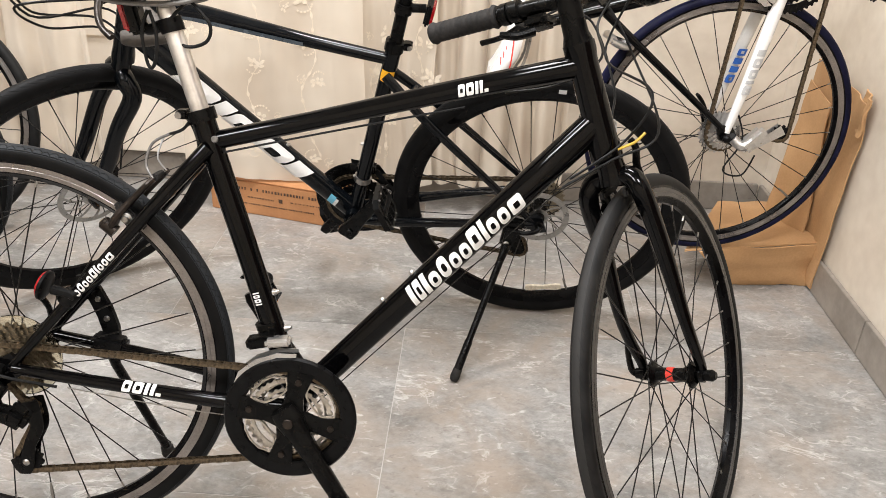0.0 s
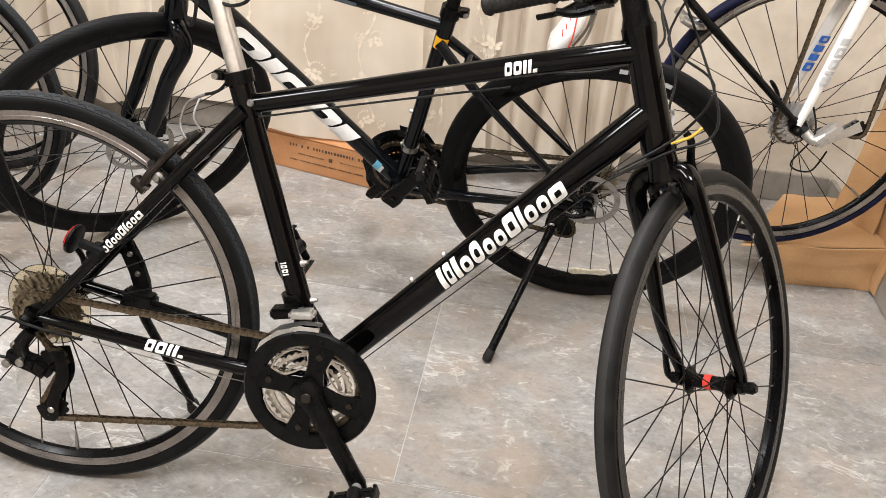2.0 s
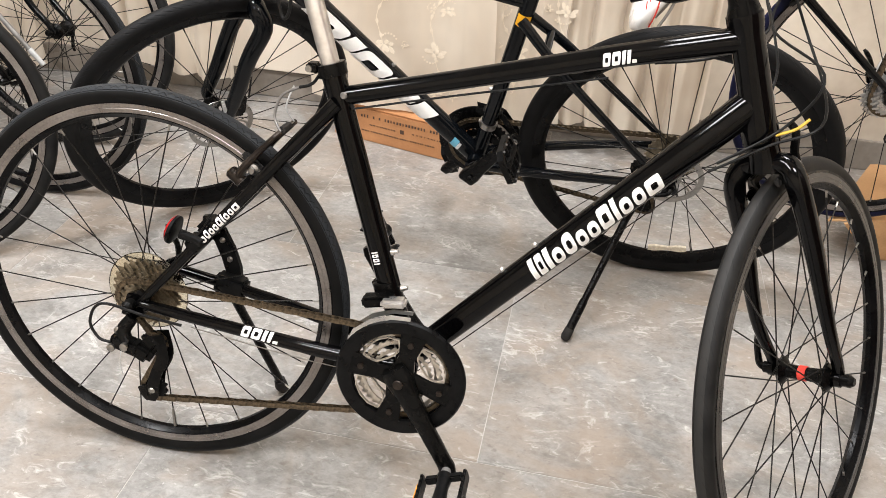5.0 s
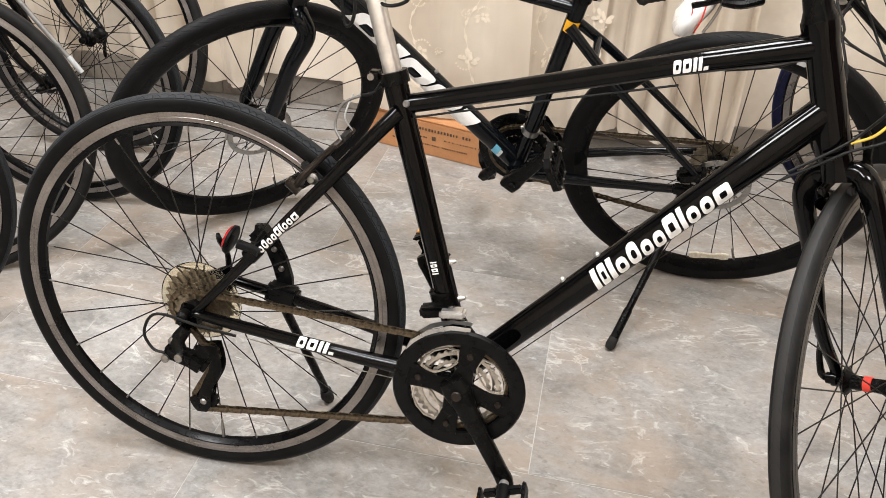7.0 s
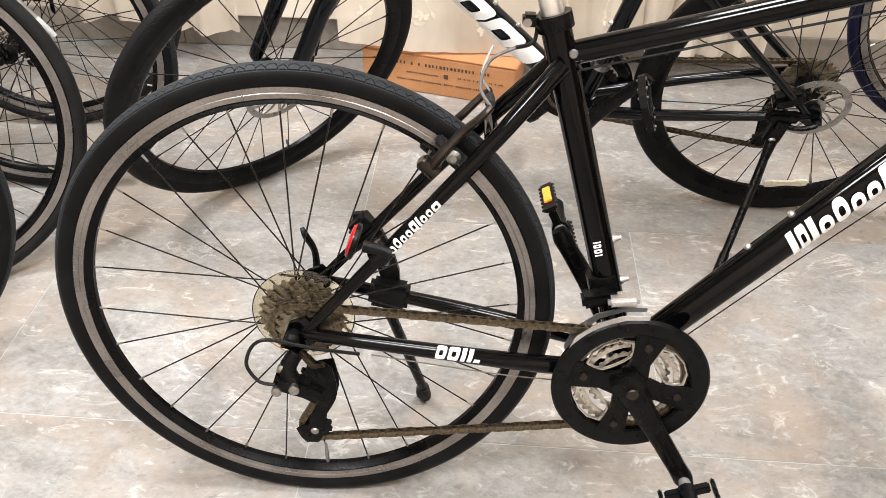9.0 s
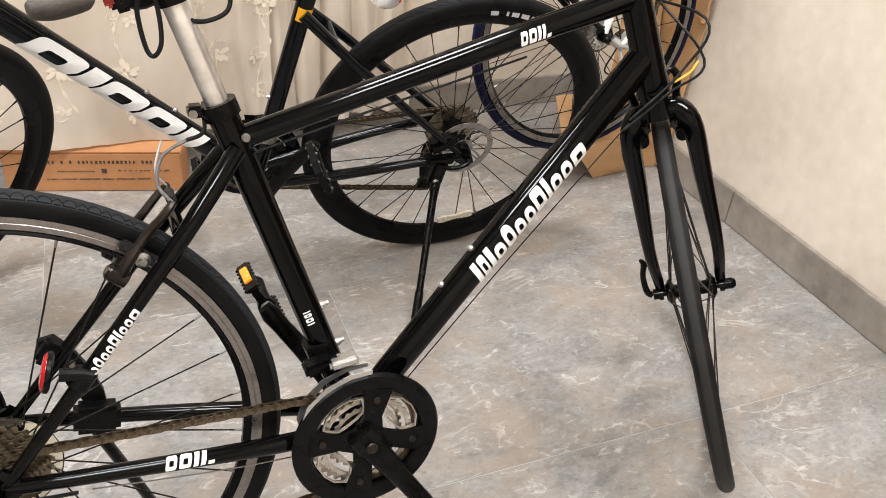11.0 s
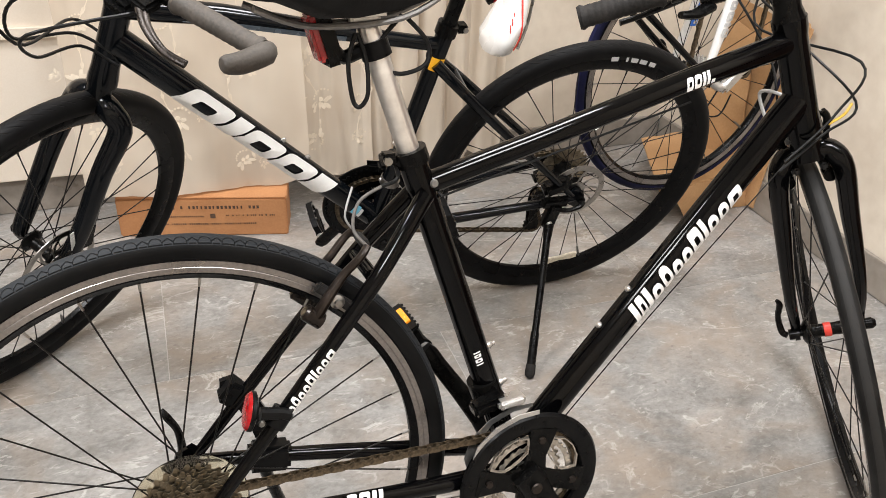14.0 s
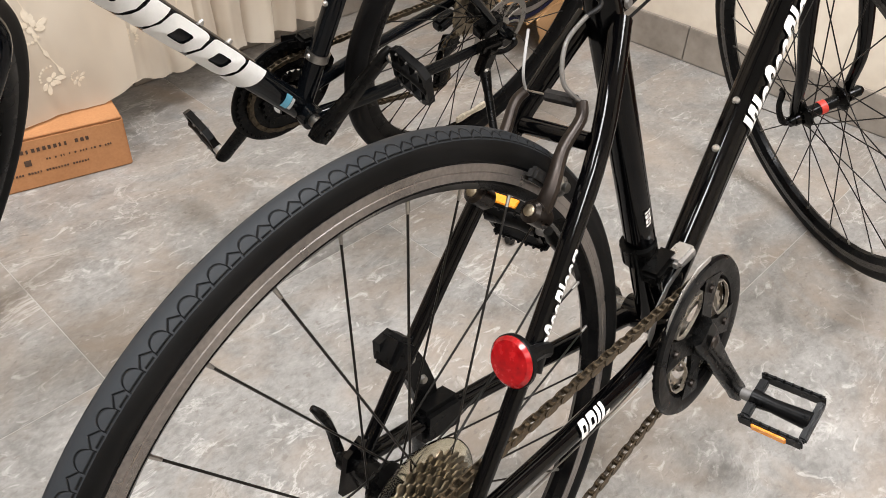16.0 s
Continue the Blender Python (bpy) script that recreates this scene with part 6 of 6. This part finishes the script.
    for yy in (-0.0525, -0.033):
        part("cage_plate", slab(B(), o, 0.0016, Matrix.Translation((0, yy, 0))), M_SATIN, fd)
    # kickstand on the left rear
    bm = box(B(), (0.067, 0.082, 0.318), (0.034, 0.022, 0.066), turn=Matrix.Rotation(radians(-8), 3, "Y"), bevel=0.006)
    box(bm, (0.064, 0.078, 0.350), (0.060, 0.020, 0.022), bevel=0.004)
    ks = part("kickstand", bm, M_SATIN, root, "black kickstand swung down")
    ft = Vector((0.168, 0.332, 0.094))
    a = Vector((0.070, 0.090, 0.296))
    part("leg", tube(B(), [a, a.lerp(ft, 0.12), a.lerp(ft, 0.72), a.lerp(ft, 0.74), ft], [0.012, 0.0085, 0.0078, 0.0095, 0.0098], 12), M_SATIN, ks)
    part("rubber_foot", tube(B(), [a.lerp(ft, 0.94), ft, ft + Vector((0.002, 0.003, -0.006))], [0.0105, 0.0115, 0.009], 12), M_RUBBER_GRIP, ks)
    part("pivot_bolt", revolve(B(), [(0.008, 0), (0.006, 0.004)], (0.072, 0.094, 0.300), seg=12), M_STEEL, ks)
    return root


def lettering_ring(rim, r, y):
    """Pale word shapes on a tyre's flank, to its left."""
    bm = B()
    for k, w in enumerate((3.0, 1.0, 3.0, 3.2, 3.0)):
        a0 = radians(115 + k * 4.2)
        v = []
        for da, dr in ((0, -0.0045), (w, -0.0045), (w, 0.0045), (0, 0.0045)):
            a = a0 - radians(da)
            v.append(bm.verts.new(((r + 0.006 + dr) * math.cos(a), y + 0.0006 - 0.25 * max(0, dr), (r + 0.006 + dr) * math.sin(a))))
        bm.faces.new(v)
    part("tyre_print", bm, M_CABLE_GREY, rim, "grey print on the tyre")


second_bicycle()


# ---- the white and black road bicycle standing on its rear wheel ----
def road_bicycle():
    up = radians(3.5)
    f = Vector((math.sin(up), 0, math.cos(up)))
    u = Vector((-math.cos(up), 0, math.sin(up)))
    R = 0.336
    axle = Vector((1.390, 0.910, 0.472))
    o = axle - u * R
    m = Matrix((f, (0, 1, 0), u)).transposed().to_4x4()
    m.translation = o
    root = thing("road_bicycle", m, "white and black road bicycle stood upright on its rear wheel", "bicycle", "bicycles in the shop")
    bb = (0.400, 0.276)
    AX, HA = (0.835, 0, 0.66), 72.0
    S = steer_matrix(AX, HA, 70)
    spec = dict(bb=bb, st_top=(0.248, 0.730), head_lo=tuple(on_axis(AX, HA, 0.640).xz), head_hi=tuple(on_axis(AX, HA, 0.80).xz), tt0=(0.262, 0.680), tt1=(0.800, 0.770), dt1=(0.826, 0.690),
                st_r=[0.0165, 0.0165, 0.0160], dt_r=[0.0205, 0.021, 0.021, 0.021, 0.021], tt_r=[0.0145, 0.0145, 0.016, 0.017, 0.017], R=R, rear_half=0.064, ss=(0.258, 0.675), stays=False, bridge_at=0.14)
    fr = frame_mesh(root, spec, M_BLACK)
    for s in (-1, 1):
        end = Vector((0.012, s * 0.064, R))
        ss = Vector((0.258, s * 0.016, 0.675))
        part("seat_stay", tube(B(), [ss, ss.lerp(end, 0.3) + Vector((0, s * 0.014, 0)), end], [0.0105, 0.0095, 0.0070], 14, smooth=4), M_BLACK, root, "black seat stay")
        part("dropout", dropout(B(), R, s * 0.064), M_BLACK, root)
        cs0 = Vector((bb[0] - 0.01, s * 0.030, bb[1]))
        st = part("chain_stay", tube(B(), [cs0, cs0.lerp(end, 0.5) + Vector((0, s * 0.008, 0)), end], [0.017, 0.0145, 0.009], 14, smooth=4), M_WHITE_PAINT, root, "white chain stay with grey and blue word shapes")
        a, b = (end + Vector((0, s * 0.004, 0))), cs0
        if s < 0:
            lettering(st, end, cs0.lerp(end, 0.2) + Vector((0, -0.006, 0)), 0.0185, -1, 0.10, [("frame", .022, 1, 0), ("bar", .008, 1, 0), ("frame", .022, 1, 0), ("frame", .022, 1, 0), ("bar", .016, 1, 0)], 0.020, M_CABLE_GREY, -0.2, gap=0.005)
        else:
            lettering(st, end, cs0.lerp(end, 0.2), 0.0150, -1, 0.10, [("frame", .022, 1, 0), ("bar", .016, 1, 0), ("bar", .016, 1, 0), ("frame", .018, 1, 0)], 0.022, M_BLUE_PRINT, -0.2, gap=0.006)
    p, q = Vector((bb[0], 0, bb[1])), Vector((0.248, 0, 0.730))
    lettering(fr, q, p, 0.0165, -1, 0.155, [("ring", .026, 1, 0), ("frame", .022, 1, 0), ("bar", .020, 1, 0), ("bar", .024, 1, 0)], 0.020, M_WHITE, 0.25, gap=0.006, label="white word shapes on the seat tube")
    part("down_tube_sleeve", tube(B(), [p.lerp(Vector((0.826, 0, 0.690)), 0.03), p.lerp(Vector((0.826, 0, 0.690)), 0.95)], 0.0222, 20), M_WHITE_PAINT, fr, "white down tube")
    part("seat_tube_sleeve", tube(B(), [p.lerp(q, 0.0), p.lerp(q, 0.30)], 0.0178, 20), M_WHITE_PAINT, fr, "white foot of the seat tube")
    part("seatpost", tube(B(), [q.lerp(p, 0.1), q + (q - p).normalized() * 0.16], 0.0135, 18), M_SATIN, root)
    d2 = (q - p).normalized()
    sd, sm = saddle(root, q + d2 * 0.14 + Vector((0.0, 0, 0.03)), 0, M_WHITE_PAINT, 0.27, 0.145)
    bm = B()
    for k in range(4):
        tube(bm, [sm @ Vector((-0.10 + 0.010 * k, -0.066 + 0.004 * k, 0.016 - 0.006 * k)), sm @ Vector((-0.060 + 0.012 * k, -0.060 + 0.006 * k, 0.020 - 0.006 * k))], 0.0013, 6)
    tube(bm, [sm @ Vector((-0.115, -0.060, 0.004)), sm @ Vector((-0.07, -0.070, -0.004)), sm @ Vector((0.01, -0.046, -0.006))], 0.0018, 6, smooth=4)
    part("red_piping", bm, M_REDBAND, sd, "red lines on the saddle's flank")
    rear = wheel(root, Matrix.Translation((0, 0, R)) @ pose(0, 0, 0, 0, 35, 0), R, 0.025, M_TYRE_BLUE, M_RIM_TRACK, 28, 0.064, 0.026, 0.2920, blocks=120, label="rear wheel with a dark blue tyre")
    cassette(root, rear.matrix_basis.copy(), -0.024, M_SILVER, None, 0.052, 9)
    front = wheel(root, S @ Matrix.Translation((0.985, 0, R)), R, 0.025, M_TYRE_BLUE, M_RIM_TRACK, 24, 0.050, 0.030, 0.2920, blocks=120, label="front wheel with a dark blue tyre")
    fork(root, S, AX, HA, 0.615, (0.985, R), 0.052, M_WHITE_PAINT, (0.014, 0.008), 0.045)
    quick_release(root, Matrix.Translation((0, 0, R)) @ pose(0, 0, 0, 0, 60, 0), 0.068)
    clamp = on_axis(AX, HA, 0.86) + Vector((0.09, 0, 0.0))
    bm = tube(B(), [on_axis(AX, HA, 0.80), on_axis(AX, HA, 0.875)], 0.018, 16)
    tube(bm, [on_axis(AX, HA, 0.855), clamp], 0.016, 14)
    part("stem", bm, M_SATIN, root).matrix_basis = S
    bm = tube(B(), [clamp + Vector((0, -0.20, 0)), clamp + Vector((0, 0.20, 0))], 0.0125, 14)
    for s in (-1, 1):
        tube(bm, [clamp + Vector((0, s * 0.195, 0)), clamp + Vector((0.07, s * 0.205, 0.0)), clamp + Vector((0.085, s * 0.207, -0.06)), clamp + Vector((0.03, s * 0.21, -0.125)), clamp + Vector((-0.04, s * 0.21, -0.13))], 0.015, 12, smooth=5)
    part("handlebar", bm, M_SATIN, root, "black drop bar").matrix_basis = S
    cs, pedals = crank_set(root, bb, -0.045, 98, black=False, guard=False, arm_mat=M_SILVER, q=0.074, spider=5)
    for at, s in pedals:
        pedal(root, at, s, 90, M_PLASTIC, amber=False)
    JU, JL = (-0.015, 0.262), (0.015, 0.190)
    path = arc(bb[0], bb[1], 0.0965, -96, 84, 22) + arc(0, R, 0.040, 88, 250, 12) + arc(JU[0], JU[1], 0.020, 130, -20, 8) + arc(JL[0], JL[1], 0.020, 190, 285, 8)
    chain(root, path + [path[0]], lambda x: -0.041, M_CHAIN)
    rd = part("rear_derailleur", tube(B(), [(0.0, -0.074, R - 0.018), (-0.012, -0.086, R - 0.040), (0.004, -0.092, R - 0.062)], [0.012, 0.013, 0.012], 12, smooth=4), M_SILVER, root, "silver rear derailleur")
    part("parallelogram", box(B(), (0.006, -0.085, R - 0.062), (0.070, 0.034, 0.036), turn=Matrix.Rotation(radians(40), 3, "Y"), bevel=0.009), M_SILVER, rd)
    for yy in (-0.051, -0.031):
        part("cage_plate", tube(B(), [(JU[0] - 0.010, yy, JU[1] + 0.004), (0.0, yy, 0.225), (JL[0] + 0.012, yy, JL[1])], [0.014, 0.011, 0.014], 10, flat=0.16, smooth=4), M_SILVER, rd)
    for cx, cz in (JU, JL):
        part("jockey_wheel", gear(B(), 0.0185, 0.0225, 11, 0.005, 0.006, Matrix.Translation((cx, -0.041, cz))), M_PLASTIC, rd)
    cable(root, [Vector((0.06, -0.066, 0.318)), Vector((0.0, -0.085, 0.30)), Vector((-0.075, -0.090, 0.33)), Vector((-0.085, -0.09, 0.28)), Vector((-0.03, -0.092, 0.262))], 0.0022)
    # rim brake by the seat stays
    bp = Vector((0.258, 0, 0.675)).lerp(Vector((0.0, 0, R)), 0.14)
    bm = tube(B(), [bp + Vector((-0.02, -0.040, 0.03)), bp + Vector((-0.032, -0.034, 0.0)), bp + Vector((-0.035, -0.020, -0.030))], [0.008, 0.009, 0.007], 10, smooth=4)
    tube(bm, [bp + Vector((-0.02, 0.040, 0.03)), bp + Vector((-0.032, 0.034, 0.0)), bp + Vector((-0.035, 0.020, -0.030))], [0.008, 0.009, 0.007], 10, smooth=4)
    tube(bm, [bp + Vector((-0.02, -0.036, 0.022)), bp + Vector((-0.02, 0.036, 0.022))], 0.009, 10)
    rb = part("rim_brake", bm, M_SILVER, root, "silver caliper brake")
    for s in (-1, 1):
        part("brake_shoe", box(B(), bp + Vector((-0.040, s * 0.018, -0.035)), (0.045, 0.009, 0.012), turn=Matrix.Rotation(radians(40), 3, "Y"), bevel=0.003), M_RUBBER_GRIP, rb)
    fdp = p + d2 * 0.095
    bm = tube(B(), [fdp - d2 * 0.010, fdp + d2 * 0.010], 0.0195, 16)
    box(bm, fdp + Vector((0.0, -0.030, 0.0)), (0.040, 0.030, 0.030), bevel=0.006)
    fd = part("front_derailleur", bm, M_SILVER, root, "silver front derailleur")
    o2 = [(bb[0] + r * math.cos(radians(a)), bb[1] + r * math.sin(radians(a))) for r, a in [(0.112, 84), (0.113, 118), (0.098, 152), (0.088, 160), (0.084, 150), (0.098, 118), (0.099, 84)]]
    for yy in (-0.0505, -0.031):
        part("cage_plate", slab(B(), o2, 0.0016, Matrix.Translation((0, yy, 0))), M_SILVER, fd)
    return root


road_bicycle()


# ---- bicycles parked beyond the rear wheel, seen by their front wheels ----
def parked_bicycle(contact, heading, lean, mat, label, track, tyre, R=0.342, width=0.030, reflector=None, lever=False, base=1.05, wheel_label=""):
    h = radians(heading)
    rear = (contact[0] - base * math.cos(h), contact[1] - base * math.sin(h))
    root = thing("bicycle", pose(rear[0], rear[1], 0, 0, 0, heading) @ pose(0, 0, 0, -lean, 0, 0), label, "bicycle", "bicycles in the shop")
    AX, HA = (base - 0.172, 0, 0.70), 71.0
    S = steer_matrix(AX, HA, 0)
    bb = (0.435, 0.275)
    spec = dict(bb=bb, st_top=(0.30, 0.76), head_lo=tuple(on_axis(AX, HA, 0.675).xz), head_hi=tuple(on_axis(AX, HA, 0.83).xz), tt0=(0.315, 0.72), tt1=tuple(on_axis(AX, HA, 0.80).xz), dt1=tuple(on_axis(AX, HA, 0.71).xz),
                st_r=[0.017, 0.0165, 0.0165], dt_r=[0.02, 0.021, 0.0215, 0.0215, 0.0215], tt_r=[0.0145, 0.0145, 0.016, 0.017, 0.017], R=R, rear_half=0.066, ss=(0.31, 0.69))
    frame_mesh(root, spec, mat)
    fw = wheel(root, Matrix.Translation((base, 0, R)) @ pose(0, 0, 0, 0, 17, 0), R, width, tyre, track, 32, 0.050, 0.030, 0.2890, blocks=82, label=wheel_label)
    wheel(root, Matrix.Translation((0, 0, R)), R, width, tyre, track, 32, 0.066, 0.026, 0.2890, blocks=82)
    fk = fork(root, S, AX, HA, 0.648, (base, R), 0.053, mat, (0.0155, 0.0085), 0.048)
    quick_release(fk, Matrix.Translation((base, 0, R)) @ pose(0, 0, 0, 0, 190, 0), 0.056)
    if reflector is not None:
        wheel_reflector(fw, reflector)
    st = Vector((0.30, 0, 0.76))
    part("seatpost", tube(B(), [st, st + Vector((-0.035, 0, 0.14))], 0.0137, 16), M_SATIN, root)
    saddle(root, st + Vector((-0.06, 0, 0.18)), -3, M_SADDLE, 0.27, 0.16)
    clamp = on_axis(AX, HA, 0.89) + Vector((0.08, 0, 0.01))
    bm = tube(B(), [on_axis(AX, HA, 0.83), on_axis(AX, HA, 0.90)], 0.018, 16)
    tube(bm, [on_axis(AX, HA, 0.88), clamp], 0.016, 14)
    part("stem", bm, M_SATIN, root)
    part("handlebar", tube(B(), [clamp + Vector((-0.02, -0.28, 0)), clamp + Vector((0, 0, 0)), clamp + Vector((-0.02, 0.28, 0))], 0.0115, 14, smooth=4), M_SATIN, root)
    for s in (-1, 1):
        grip(root, S, clamp + Vector((-0.020, s * 0.285, 0)), clamp + Vector((-0.012, s * 0.165, 0)), 0.016, M_RUBBER_GRIP)
    cs, pedals = crank_set(root, bb, -0.047, 30, black=False, guard=True, q=0.078)
    for at, s in pedals:
        pedal(root, at, s, 0, M_PLASTIC, amber=False)
    return root


bike_a = parked_bicycle((-0.818, 0.186), 26.4, 6.9, M_BLACK, "black bicycle with a white spoke reflector in its front wheel", M_RIM_TRACK, M_TYRE_MAIN, reflector=92)
parked_bicycle((-0.792, 0.465), 25.7, 10.3, M_BLACK, "black bicycle parked at a slant among others", M_RIM_TRACK, M_TYRE_PLAIN)
bike_c = parked_bicycle((-0.717, 0.842), 1.1, 2.4, M_BLACK, "black bicycle parked beside the slate bicycle's front wheel", M_RIM_TRACK, M_TYRE_MAIN)
parked_bicycle((-0.790, 1.130), 2.0, 10.8, M_GREYBLACK, "dark bicycle parked close to the back wall", M_RIM_TRACK, M_TYRE_PLAIN)


def attach(name, bm, mat, owner, label=""):
    """A part given in the room's own axes, hung on a thing."""
    ob = part(name, bm, mat, owner, label)
    ob.matrix_basis = owner.matrix_world.inverted()
    return ob


prop = attach("stand_leg", tube(B(), [(-0.690, 0.75, 0.595), (-0.668, 0.75, 0.562), (-0.585, 0.75, 0.445)], 0.0060, 12), M_PADDED, bike_c, "grey alloy leg")
attach("leg_tip", tube(B(), [(-0.592, 0.75, 0.455), (-0.566, 0.75, 0.418)], [0.0070, 0.0062], 12), M_CABLE_GREY, bike_c, "white leg tip")
attach("red_lever", tube(B(), [(-0.62, 0.262, 0.690), (-0.56, 0.255, 0.697), (-0.47, 0.250, 0.699), (-0.412, 0.250, 0.702), (-0.404, 0.250, 0.702)], [0.008, 0.0085, 0.0105, 0.0105, 0.006], 12, smooth=3), M_REDBAND, bike_a, "red plastic lever")


# ---- floor tiles ----
tile_meshes = {}
row = 0
ty = 0.724 - 0.6 * 6
while ty < Y1:
    tx = 1.165 - 1.2 * 5 + (0.6 if row % 2 else 0)
    while tx < X1:
        xa, xb = max(tx, X0), min(tx + 1.2, X1)
        ya, yb = max(ty, Y0), min(ty + 0.6, Y1)
        if xb - xa > 0.02 and yb - ya > 0.02:
            key = (round(xb - xa, 3), round(yb - ya, 3))
            if key not in tile_meshes:
                tile_meshes[key] = finish(box(B(), (0, 0, -0.004), (key[0] - 0.0018, key[1] - 0.0018, 0.008), bevel=0.0004), "floor_tile", M_TILE, 0)
            shared("floor_tile", tile_meshes[key], floor, Matrix.Translation(((xa + xb) / 2, (ya + yb) / 2, 0)))
        tx += 1.2
    ty += 0.6
    row += 1
